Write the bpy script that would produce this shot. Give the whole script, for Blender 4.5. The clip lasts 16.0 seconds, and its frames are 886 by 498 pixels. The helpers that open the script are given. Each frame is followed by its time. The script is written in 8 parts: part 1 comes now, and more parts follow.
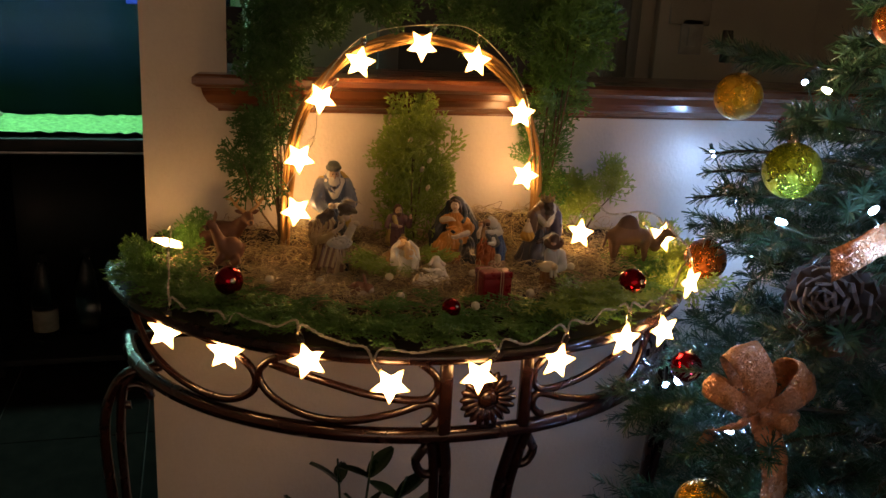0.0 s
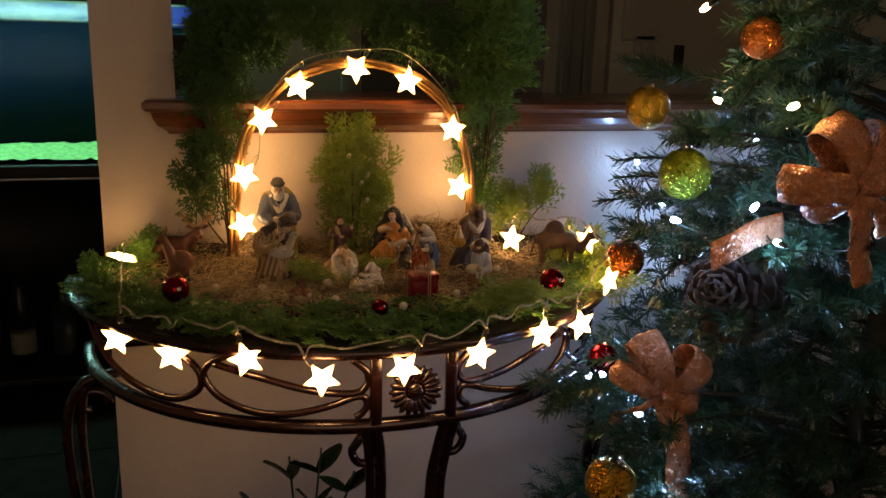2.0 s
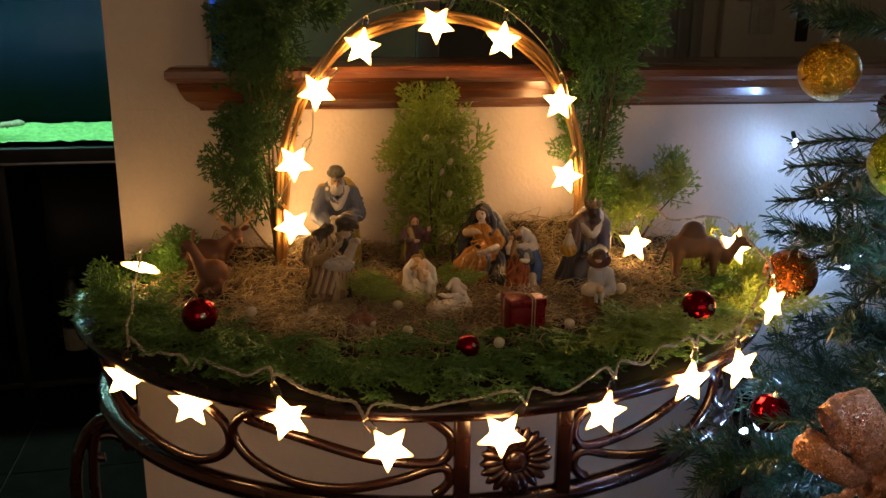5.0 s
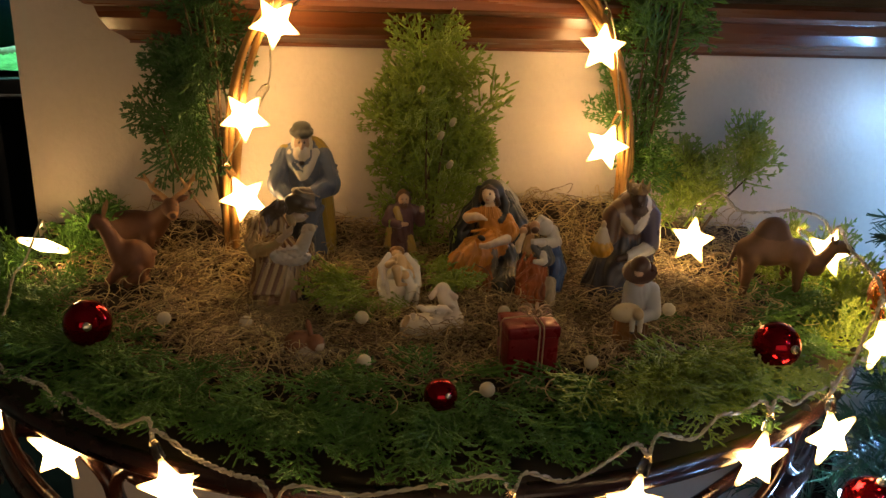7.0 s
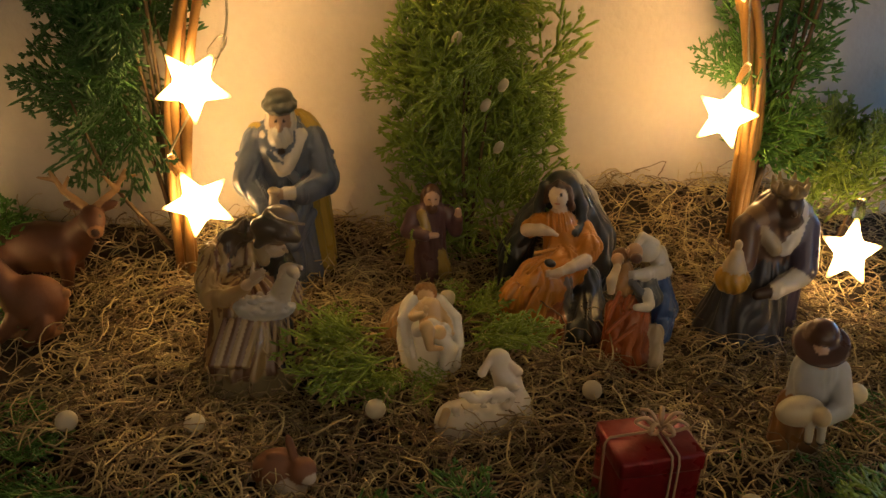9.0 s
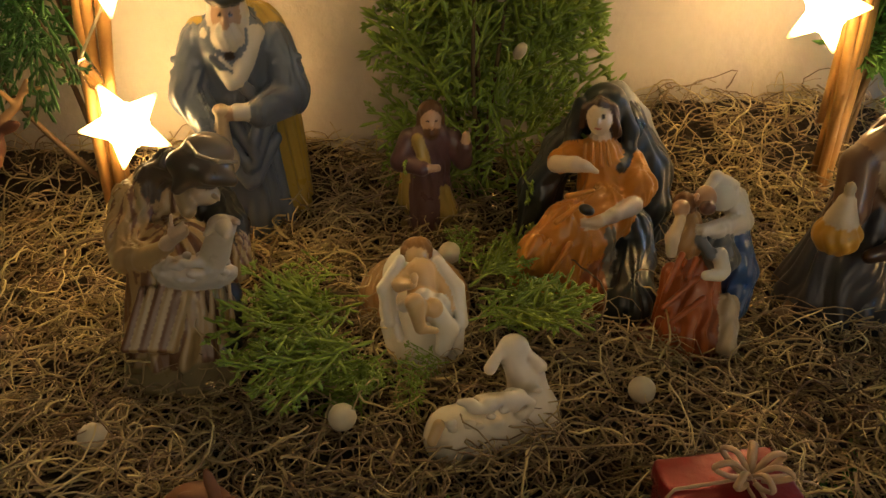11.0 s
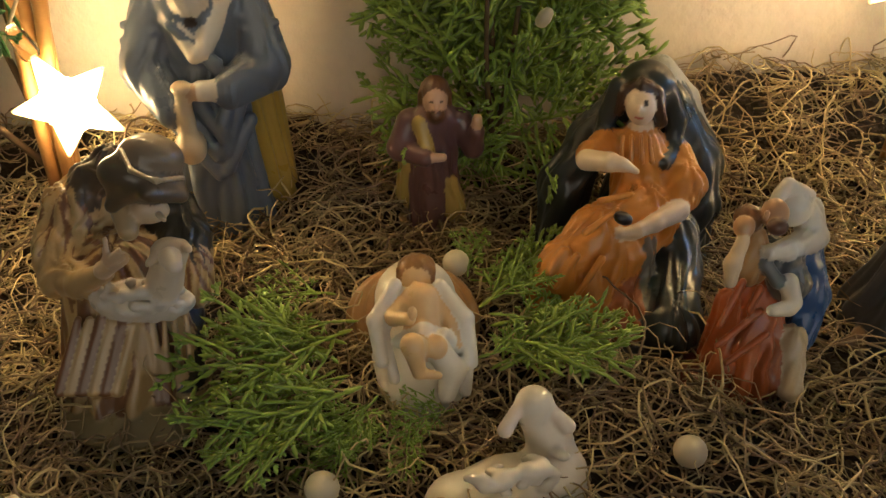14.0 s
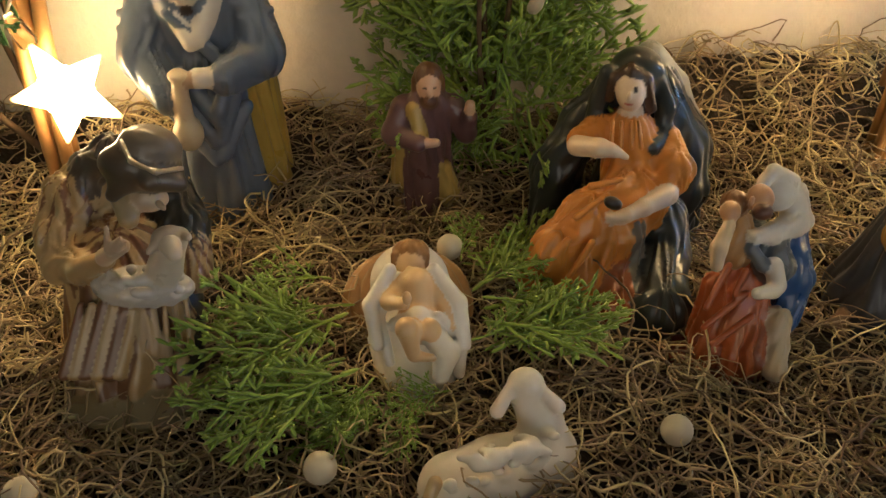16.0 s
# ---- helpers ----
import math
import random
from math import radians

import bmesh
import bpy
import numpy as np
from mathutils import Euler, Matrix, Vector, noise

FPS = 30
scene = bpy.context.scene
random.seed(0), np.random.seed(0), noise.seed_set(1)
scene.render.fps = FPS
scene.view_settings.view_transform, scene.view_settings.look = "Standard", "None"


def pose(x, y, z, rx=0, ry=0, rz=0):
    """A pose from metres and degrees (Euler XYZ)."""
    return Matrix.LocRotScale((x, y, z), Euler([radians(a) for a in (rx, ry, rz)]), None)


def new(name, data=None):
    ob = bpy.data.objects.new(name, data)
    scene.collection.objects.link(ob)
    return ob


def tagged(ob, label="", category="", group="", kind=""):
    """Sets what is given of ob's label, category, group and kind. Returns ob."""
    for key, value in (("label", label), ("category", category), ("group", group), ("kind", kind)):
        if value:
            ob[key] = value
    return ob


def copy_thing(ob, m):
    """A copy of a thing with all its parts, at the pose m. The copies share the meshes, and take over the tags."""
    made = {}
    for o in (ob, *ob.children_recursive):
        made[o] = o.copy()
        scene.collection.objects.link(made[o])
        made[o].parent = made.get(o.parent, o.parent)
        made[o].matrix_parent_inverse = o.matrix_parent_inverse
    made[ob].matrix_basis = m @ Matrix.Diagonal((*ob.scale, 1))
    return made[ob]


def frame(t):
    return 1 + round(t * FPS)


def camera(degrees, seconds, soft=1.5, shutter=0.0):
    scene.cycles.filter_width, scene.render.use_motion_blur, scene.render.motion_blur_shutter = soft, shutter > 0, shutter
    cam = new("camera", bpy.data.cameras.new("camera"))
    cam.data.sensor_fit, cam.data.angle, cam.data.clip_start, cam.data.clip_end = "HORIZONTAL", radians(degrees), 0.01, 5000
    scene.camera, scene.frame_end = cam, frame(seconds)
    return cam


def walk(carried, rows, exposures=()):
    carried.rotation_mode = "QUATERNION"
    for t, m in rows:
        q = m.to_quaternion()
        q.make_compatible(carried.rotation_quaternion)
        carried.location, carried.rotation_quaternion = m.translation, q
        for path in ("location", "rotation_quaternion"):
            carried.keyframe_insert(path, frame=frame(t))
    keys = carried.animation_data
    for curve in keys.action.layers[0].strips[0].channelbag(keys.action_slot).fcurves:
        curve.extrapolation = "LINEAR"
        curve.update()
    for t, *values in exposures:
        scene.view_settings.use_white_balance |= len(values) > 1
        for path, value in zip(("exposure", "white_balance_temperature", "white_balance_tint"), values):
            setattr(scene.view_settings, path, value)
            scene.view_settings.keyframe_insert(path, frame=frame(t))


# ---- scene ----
cam = camera(54.8, 16.0)
METRES, EYE, TILT, LEAN, TURN = 1.5, 1.2, -15.5, -3.0, -16.0
ROWS = [
    (0.0, 0.0, 0.0, 0.0, 0.0, 0.0, -0.0),
    (0.5, -0.0144, -0.018, 0.0003, -1.87, 0.28, -0.11),
    (1.0, 0.0126, -0.0379, -0.0018, -1.46, 0.59, -0.46),
    (1.5, 0.0478, -0.059, -0.0094, -0.44, 0.89, -0.32),
    (2.0, 0.0592, -0.0675, -0.0148, -0.6, 1.26, 1.62),
    (2.5, 0.0493, -0.0685, -0.0243, -0.5, 1.45, 2.74),
    (3.0, 0.0477, -0.078, -0.0309, -0.37, 1.16, 2.8),
    (3.5, 0.0566, -0.0988, -0.0371, 1.53, 0.81, 2.6),
    (4.0, 0.0622, -0.0771, -0.028, 3.69, 0.53, 2.08),
    (4.5, 0.0448, 0.0405, -0.0024, 3.93, 0.13, 1.66),
    (7.0, 0.0647, 0.3342, 0.0498, 8.21, -4.05, -1.4),
    (7.5, 0.044, 0.3811, 0.0618, 8.51, -6.53, -1.49),
    (8.0, 0.0256, 0.432, 0.0724, 8.7, -7.33, -1.25),
    (8.5, 0.0123, 0.4837, 0.0837, 8.69, -8.74, -0.57),
    (9.0, 0.0202, 0.5191, 0.089, 8.86, -9.95, -0.5),
    (9.5, 0.0315, 0.5473, 0.0845, 9.88, -11.37, -0.44),
    (12.0, 0.0073, 0.6478, 0.0898, 10.87, -17.64, -0.48),
    (12.5, 0.0094, 0.6545, 0.1003, 11.04, -17.69, -0.45),
    (13.0, 0.0041, 0.6621, 0.0902, 11.05, -18.43, -0.74),
    (13.5, 0.0024, 0.6699, 0.088, 11.08, -19.43, -0.98),
    (14.0, 0.0042, 0.6681, 0.0901, 11.2, -20.44, -0.88),
    (14.5, 0.0033, 0.6649, 0.0907, 11.18, -21.07, -0.91),
    (15.0, 0.003, 0.6647, 0.0917, 11.14, -21.42, -0.88),
    (15.5, 0.0019, 0.6659, 0.0925, 11.05, -21.68, -0.89),
    (16.0, 0.0055, 0.6644, 0.0939, 10.86, -21.98, -0.75),
]
walk(cam, [(t, pose(0, 0, EYE, TILT, LEAN, TURN) @ pose(METRES * x, METRES * y, METRES * z, 90 + pitch, roll, yaw)) for t, x, y, z, yaw, pitch, roll in ROWS], exposures=((0.0, 1.03, 7900, 34), (4.5, 1.05, 7900, 34), (7.0, 1.12, 7300, 20), (9.5, 1.20, 7100, 15), (12.0, 1.60, 6200, 7), (16.0, 1.90, 5400, 8)))

# ---- world: warm fill light, let in by an opening added behind the viewer ----
world = bpy.data.worlds.new("warm_fill")
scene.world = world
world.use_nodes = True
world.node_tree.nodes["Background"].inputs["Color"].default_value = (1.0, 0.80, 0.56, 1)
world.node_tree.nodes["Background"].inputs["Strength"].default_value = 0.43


# ---- materials ----
def rgb(c):
    return (c[0], c[1], c[2], 1.0)


def material(name, a, b=None, rough=0.5, metal=0.0, scale=20.0, fine=200.0, bump=0.15, depth=0.002, coat=0.0,
             rough_spread=0.15, stretch=(1, 1, 1), island=0.0, per_object=0.0, sheen=0.0, transmission=0.0, attribute="", mottle=1.0):
    """A surface with colour a, clouded towards b at a large and a small scale, and fine relief."""
    m = bpy.data.materials.new(name)
    m.use_nodes = True
    nt = m.node_tree
    n, link = nt.nodes, nt.links.new
    bsdf = n["Principled BSDF"]
    b = b or tuple(v * 0.7 for v in a)
    tex = n.new("ShaderNodeTexCoord")
    mp = n.new("ShaderNodeMapping")
    mp.inputs["Scale"].default_value = stretch
    link(tex.outputs["Object"], mp.inputs["Vector"])
    big, small = n.new("ShaderNodeTexNoise"), n.new("ShaderNodeTexNoise")
    big.inputs["Scale"].default_value, big.inputs["Detail"].default_value = scale, 5
    small.inputs["Scale"].default_value, small.inputs["Detail"].default_value = fine, 3
    link(mp.outputs[0], big.inputs["Vector"])
    link(mp.outputs[0], small.inputs["Vector"])
    add = n.new("ShaderNodeMath")
    add.operation = "MULTIPLY_ADD"
    add.inputs[1].default_value = 0.27
    link(small.outputs["Fac"], add.inputs[0])
    link(big.outputs["Fac"], add.inputs[2])
    ramp = n.new("ShaderNodeMapRange")
    ramp.inputs["From Min"].default_value, ramp.inputs["From Max"].default_value = 0.45, 0.95
    ramp.inputs["To Max"].default_value = mottle
    link(add.outputs[0], ramp.inputs["Value"])
    mix = n.new("ShaderNodeMix")
    mix.data_type = "RGBA"
    mix.inputs["A"].default_value, mix.inputs["B"].default_value = rgb(a), rgb(b)
    link(ramp.outputs[0], mix.inputs["Factor"])
    colour = mix.outputs["Result"]
    if attribute:
        at = n.new("ShaderNodeAttribute")
        at.attribute_name = attribute
        mul = n.new("ShaderNodeMix")
        mul.data_type, mul.blend_type = "RGBA", "MULTIPLY"
        mul.inputs["Factor"].default_value = 1.0
        link(colour, mul.inputs["A"])
        link(at.outputs["Color"], mul.inputs["B"])
        colour = mul.outputs["Result"]
    if island or per_object:
        source = n.new("ShaderNodeNewGeometry" if island else "ShaderNodeObjectInfo")
        hsv = n.new("ShaderNodeHueSaturation")
        spread = island or per_object
        val = n.new("ShaderNodeMapRange")
        val.inputs["To Min"].default_value, val.inputs["To Max"].default_value = 1 - spread, 1 + spread
        link(source.outputs["Random Per Island" if island else "Random"], val.inputs["Value"])
        link(val.outputs[0], hsv.inputs["Value"])
        hue = n.new("ShaderNodeMapRange")
        hue.inputs["To Min"].default_value, hue.inputs["To Max"].default_value = 0.5 - spread * 0.04, 0.5 + spread * 0.04
        link(source.outputs["Random Per Island" if island else "Random"], hue.inputs["Value"])
        link(hue.outputs[0], hsv.inputs["Hue"])
        link(colour, hsv.inputs["Color"])
        colour = hsv.outputs["Color"]
    link(colour, bsdf.inputs["Base Color"])
    rr = n.new("ShaderNodeMapRange")
    rr.inputs["To Min"].default_value, rr.inputs["To Max"].default_value = max(0.02, rough - rough_spread), min(1, rough + rough_spread)
    link(big.outputs["Fac"], rr.inputs["Value"])
    link(rr.outputs[0], bsdf.inputs["Roughness"])
    bsdf.inputs["Metallic"].default_value = metal
    bsdf.inputs["Coat Weight"].default_value = coat
    bsdf.inputs["Coat Roughness"].default_value = 0.15
    bsdf.inputs["Sheen Weight"].default_value = sheen
    bsdf.inputs["Transmission Weight"].default_value = transmission
    if bump:
        bp = n.new("ShaderNodeBump")
        bp.inputs["Strength"].default_value, bp.inputs["Distance"].default_value = bump, depth
        link(add.outputs[0], bp.inputs["Height"])
        link(bp.outputs[0], bsdf.inputs["Normal"])
    return m


def star_plastic():
    """Milky plastic lit from a bulb in its middle: hot in the middle; the dimmer, yellower tips stand in for its halo.
    """
    m = glowing("lit_star_plastic", (1.0, 0.66, 0.27), 18.0)
    n, link = m.node_tree.nodes, m.node_tree.links.new
    tex = n.new("ShaderNodeTexCoord")
    far = n.new("ShaderNodeVectorMath")
    far.operation = "LENGTH"
    link(tex.outputs["Object"], far.inputs[0])
    fall, tint, mix = n.new("ShaderNodeMapRange"), n.new("ShaderNodeMapRange"), n.new("ShaderNodeMix")
    for node, lo, hi in ((fall, 17.0, 0.9), (tint, 0.0, 1.0)):
        node.inputs["From Min"].default_value, node.inputs["From Max"].default_value = 0.009, 0.025
        node.inputs["To Min"].default_value, node.inputs["To Max"].default_value = lo, hi
        link(far.outputs["Value"], node.inputs["Value"])
    mix.data_type = "RGBA"
    mix.inputs["A"].default_value, mix.inputs["B"].default_value = (1.0, 0.68, 0.30, 1), (1.0, 0.52, 0.12, 1)
    link(tint.outputs[0], mix.inputs["Factor"])
    bsdf = n["Principled BSDF"]
    link(mix.outputs["Result"], bsdf.inputs["Emission Color"])
    link(fall.outputs[0], bsdf.inputs["Emission Strength"])
    return m


def glowing(name, colour, strength):
    m = bpy.data.materials.new(name)
    m.use_nodes = True
    bsdf = m.node_tree.nodes["Principled BSDF"]
    bsdf.inputs["Base Color"].default_value = (0.8, 0.75, 0.65, 1)
    bsdf.inputs["Emission Color"].default_value = rgb(colour)
    bsdf.inputs["Emission Strength"].default_value = strength
    return m


def glass(name, colour=(1, 1, 1), rough=0.02):
    m = bpy.data.materials.new(name)
    m.use_nodes = True
    bsdf = m.node_tree.nodes["Principled BSDF"]
    bsdf.inputs["Base Color"].default_value = rgb(colour)
    bsdf.inputs["Transmission Weight"].default_value = 1.0
    bsdf.inputs["Roughness"].default_value = rough
    bsdf.inputs["IOR"].default_value = 1.45
    return m


def pane_glass(name, share):
    """A clear pane: light passes straight, a small share is mirrored."""
    m = bpy.data.materials.new(name)
    m.use_nodes = True
    nt = m.node_tree
    nt.nodes.remove(nt.nodes["Principled BSDF"])
    clear, shine, mix = nt.nodes.new("ShaderNodeBsdfTransparent"), nt.nodes.new("ShaderNodeBsdfGlossy"), nt.nodes.new("ShaderNodeMixShader")
    clear.inputs["Color"].default_value = (0.90, 0.98, 0.95, 1)
    shine.inputs["Roughness"].default_value = 0.02
    mix.inputs["Fac"].default_value = share
    nt.links.new(clear.outputs[0], mix.inputs[1])
    nt.links.new(shine.outputs[0], mix.inputs[2])
    nt.links.new(mix.outputs[0], nt.nodes["Material Output"].inputs["Surface"])
    return m


def glitter(name, a, b, metal=0.85, cells=900.0):
    """Coarse glitter: small facets, each turned its own way, over a metallic paint."""
    m = material(name, a, b, rough=0.27, metal=metal, scale=30, fine=300, bump=0)
    nt = m.node_tree
    n, link = nt.nodes, nt.links.new
    tex = n.new("ShaderNodeTexCoord")
    vor = n.new("ShaderNodeTexVoronoi")
    vor.inputs["Scale"].default_value = cells
    link(tex.outputs["Object"], vor.inputs["Vector"])
    geo = n.new("ShaderNodeNewGeometry")
    sub = n.new("ShaderNodeVectorMath")
    sub.operation = "SUBTRACT"
    sub.inputs[1].default_value = (0.5, 0.5, 0.5)
    link(vor.outputs["Color"], sub.inputs[0])
    sc = n.new("ShaderNodeVectorMath")
    sc.operation = "SCALE"
    sc.inputs["Scale"].default_value = 1.5
    link(sub.outputs[0], sc.inputs[0])
    add = n.new("ShaderNodeVectorMath")
    link(geo.outputs["Normal"], add.inputs[0])
    link(sc.outputs[0], add.inputs[1])
    nor = n.new("ShaderNodeVectorMath")
    nor.operation = "NORMALIZE"
    link(add.outputs[0], nor.inputs[0])
    link(nor.outputs[0], n["Principled BSDF"].inputs["Normal"])
    return m


PLASTER = material("plaster", (0.64, 0.565, 0.47), (0.53, 0.455, 0.37), rough=0.75, scale=5, fine=170, bump=0.7, depth=0.004)
FAR_PLASTER = material("grey_green_paint", (0.42, 0.52, 0.36), (0.34, 0.43, 0.29), rough=0.7, scale=3, fine=80, bump=0.1)
# white frame paint lowered to grey, so its dimness is in the colour
FAR_WHITE_DIMMED = material("dimmed_white_gloss_paint", (0.20, 0.20, 0.165), (0.15, 0.15, 0.125), rough=0.5, scale=6, fine=100, bump=0.1)
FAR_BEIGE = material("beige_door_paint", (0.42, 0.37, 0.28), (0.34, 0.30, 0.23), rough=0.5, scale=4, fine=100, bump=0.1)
# near-black paint that stands for the shade in the passage
PASSAGE_SHADE = material("shade_dark_paint", (0.03, 0.03, 0.03), rough=0.8, scale=4)
CEILING = material("ceiling_paint", (0.7, 0.68, 0.64), rough=0.8, scale=3, fine=60)
FLOOR_GROUT = material("floor_grout", (0.12, 0.11, 0.10), rough=0.9, scale=20)
TILE = material("floor_tile", (0.012, 0.009, 0.007), (0.006, 0.005, 0.004), rough=0.85, scale=14, fine=60, bump=0.05, per_object=0.15)
WOOD = material("ledge_wood", (0.17, 0.058, 0.022), (0.07, 0.022, 0.010), rough=0.28, scale=9, fine=70, bump=0.12, depth=0.001, coat=0.5, stretch=(0.6, 9, 9))
IRON = material("bronze_enamelled_iron", (0.032, 0.011, 0.008), (0.016, 0.006, 0.005), rough=0.25, metal=0.25, scale=25, fine=180, bump=0.08, depth=0.001, coat=0.5)
PLATE = material("dark_table_plate", (0.05, 0.035, 0.025), rough=0.5, scale=15)
WICKER = material("willow_rod", (0.42, 0.23, 0.07), (0.22, 0.10, 0.03), rough=0.5, scale=30, fine=260, bump=0.4, depth=0.001, stretch=(1, 1, 1), island=0.35)
# one cypress in lit, shaded and half-shaded greens; the light is in the colour
THUJA_LIT = material("lit_cypress_green", (0.26, 0.345, 0.042), (0.13, 0.205, 0.025), rough=0.5, scale=25, fine=300, bump=0.1, island=0.3, sheen=0.1)
THUJA_SHADE = material("shaded_cypress_green", (0.045, 0.125, 0.026), (0.025, 0.070, 0.016), rough=0.5, scale=25, fine=300, bump=0.1, island=0.3)
THUJA_HALF_SHADE = material("half_shaded_cypress_green", (0.10, 0.225, 0.036), (0.045, 0.12, 0.022), rough=0.5, scale=25, fine=300, bump=0.1, island=0.3)
TWIG = material("cypress_twig", (0.13, 0.085, 0.04), (0.07, 0.045, 0.02), rough=0.8, scale=60, fine=300, bump=0.4)
MOSS = material("dried_moss_strand", (0.52, 0.40, 0.23), (0.24, 0.17, 0.09), rough=0.75, scale=12, fine=200, bump=0, island=0.6)
# moss under the strands; the shade in their gaps is put into this colour
MOSS_BED_SHADE = material("shaded_moss_bed", (0.035, 0.023, 0.012), (0.010, 0.007, 0.004), rough=0.95, scale=70, fine=320, bump=1.0, depth=0.006)
NEEDLE = material("fir_needle_film", (0.026, 0.088, 0.042), (0.014, 0.05, 0.03), rough=0.33, scale=8, fine=100, bump=0, island=0.4)
TREE_WOOD = material("wrapped_tree_wire", (0.05, 0.05, 0.03), rough=0.8, scale=40)
STAR = star_plastic()
LED_COLD = glowing("lit_cold_bulb", (0.20, 0.50, 1.0), 210.0)
LED_WARM = glowing("lit_warm_bulb", (1.0, 0.78, 0.40), 170.0)
CLEAR = glass("clear_plastic", (0.95, 0.93, 0.88), 0.15)
WIRE = material("clear_wire", (0.66, 0.60, 0.46), (0.50, 0.45, 0.34), rough=0.25, scale=60, fine=300, bump=0.1, transmission=0.3)
GREEN_WIRE = material("dark_green_wire", (0.01, 0.03, 0.015), rough=0.4, scale=60)
RED_BALL = material("red_mirror_lacquer", (0.30, 0.004, 0.012), (0.24, 0.003, 0.010), rough=0.08, metal=0.9, scale=8, bump=0, rough_spread=0.03)
CAP = material("ornament_cap_metal", (0.7, 0.66, 0.55), (0.5, 0.45, 0.35), rough=0.25, metal=1.0, scale=60, bump=0.1)
GOLD_GLITTER = glitter("gold_glitter", (0.62, 0.30, 0.03), (0.50, 0.34, 0.03))
GREEN_GLITTER = glitter("lime_glitter", (0.33, 0.42, 0.03), (0.25, 0.36, 0.04))
COPPER_GLITTER = glitter("copper_glitter", (0.55, 0.16, 0.03), (0.40, 0.10, 0.02))
RIBBON = glitter("orange_glitter_ribbon", (0.66, 0.25, 0.10), (0.52, 0.28, 0.18), metal=0.25, cells=800)
CONE = material("pine_cone_scale", (0.085, 0.055, 0.042), (0.04, 0.027, 0.02), rough=0.7, scale=60, fine=300, bump=0.3, island=0.3)
CERAMIC = material("painted_porcelain", (1.0, 1.0, 1.0), (0.84, 0.79, 0.73), rough=0.32, scale=55, fine=420, bump=0.15, depth=0.0008, coat=0.25, attribute="paint", mottle=0.75)
FLOCK = material("painted_resin", (1.0, 1.0, 1.0), (0.7, 0.64, 0.56), rough=0.6, scale=70, fine=500, bump=0.3, depth=0.001, attribute="paint", mottle=0.8)
BEAD = material("cream_bead", (0.62, 0.56, 0.42), (0.50, 0.43, 0.30), rough=0.5, scale=60, fine=300, bump=0.1)
GIFT = material("red_foil_paper", (0.22, 0.009, 0.014), (0.14, 0.006, 0.009), rough=0.3, metal=0.3, scale=60, fine=160, bump=0.5, depth=0.002)
GIFT_CORD = material("pale_gift_cord", (0.55, 0.38, 0.25), (0.42, 0.28, 0.18), rough=0.5, scale=80)
LEAF = material("glossy_dark_leaf", (0.018, 0.045, 0.014), (0.010, 0.028, 0.010), rough=0.3, scale=20, fine=120, bump=0.1)
POT = material("terracotta_pot", (0.22, 0.09, 0.05), rough=0.8, scale=20)
SOIL = material("potting_soil", (0.03, 0.022, 0.015), rough=1.0, scale=80, bump=1.0)
BLACK = material("black_laminate", (0.008, 0.008, 0.009), (0.005, 0.005, 0.006), rough=0.6, scale=10, bump=0.05)
CHROME = material("dull_metal_edge", (0.45, 0.45, 0.47), rough=0.35, metal=1.0, scale=30, bump=0.05)
# pale stones; the lamp's green light is painted into their greens
GRAVEL = material("green_light_gravel", (0.24, 0.74, 0.26), (0.05, 0.34, 0.10), rough=0.8, scale=60, fine=300, bump=0.3, island=0.35)
TANK_BACK = material("blue_aquarium_foil", (0.0012, 0.0095, 0.013), (0.0020, 0.010, 0.030), rough=0.6, scale=3, fine=30, bump=0.1)
# blue light of the tank, painted as patches
BLUE_LIGHT = material("blue_light_patch", (0.004, 0.030, 0.42), (0.003, 0.010, 0.030), rough=0.6, scale=11, fine=60, bump=0.1)
TILE.node_tree.nodes["Principled BSDF"].inputs["Specular IOR Level"].default_value = 0.1
TANK_BACK.node_tree.nodes["Principled BSDF"].inputs["Specular IOR Level"].default_value = 0.05
TANK_GLASS = pane_glass("aquarium_glass", 0.004)
TANK_LAMP = glowing("aquarium_tube", (0.30, 0.98, 0.92), 16.0)
# pale and blue mottle standing for the lamp's reflection above the water
GLOW_STRIP = material("painted_glow_strip", (0.62, 0.66, 0.74), (0.10, 0.22, 0.52), rough=0.4, scale=9, fine=70, bump=0.2, stretch=(1, 1, 2))
SHELL = material("striped_shell", (0.6, 0.55, 0.4), (0.4, 0.33, 0.2), rough=0.5, scale=60, bump=0.2)
BOTTLE = glass("bottle_plastic", (0.75, 0.85, 0.85), 0.1)
PAPER = material("paper_label", (0.30, 0.27, 0.21), (0.22, 0.20, 0.15), rough=0.7, scale=60)
SWITCH = material("white_switch_plastic", (0.36, 0.34, 0.29), rough=0.4, scale=30)


# ---- mesh helpers ----
def part(name, bm, mat, parent=None, label="", smooth=True, at=None):
    """Links a bmesh, or (verts, faces), as one mesh object, under a thing or a part."""
    me = bpy.data.meshes.new(name)
    if isinstance(bm, tuple):
        me.from_pydata(np.asarray(bm[0]).tolist(), [], bm[1] if isinstance(bm[1], list) else bm[1].tolist())
    else:
        bmesh.ops.recalc_face_normals(bm, faces=bm.faces)
        bm.to_mesh(me)
        bm.free()
    if smooth:
        me.polygons.foreach_set("use_smooth", [True] * len(me.polygons))
    me.materials.append(mat)
    ob = new(name, me)
    if at is not None:
        ob.matrix_basis = at
    if parent is not None:
        ob.parent = parent
    if label:
        tagged(ob, label)
    return ob


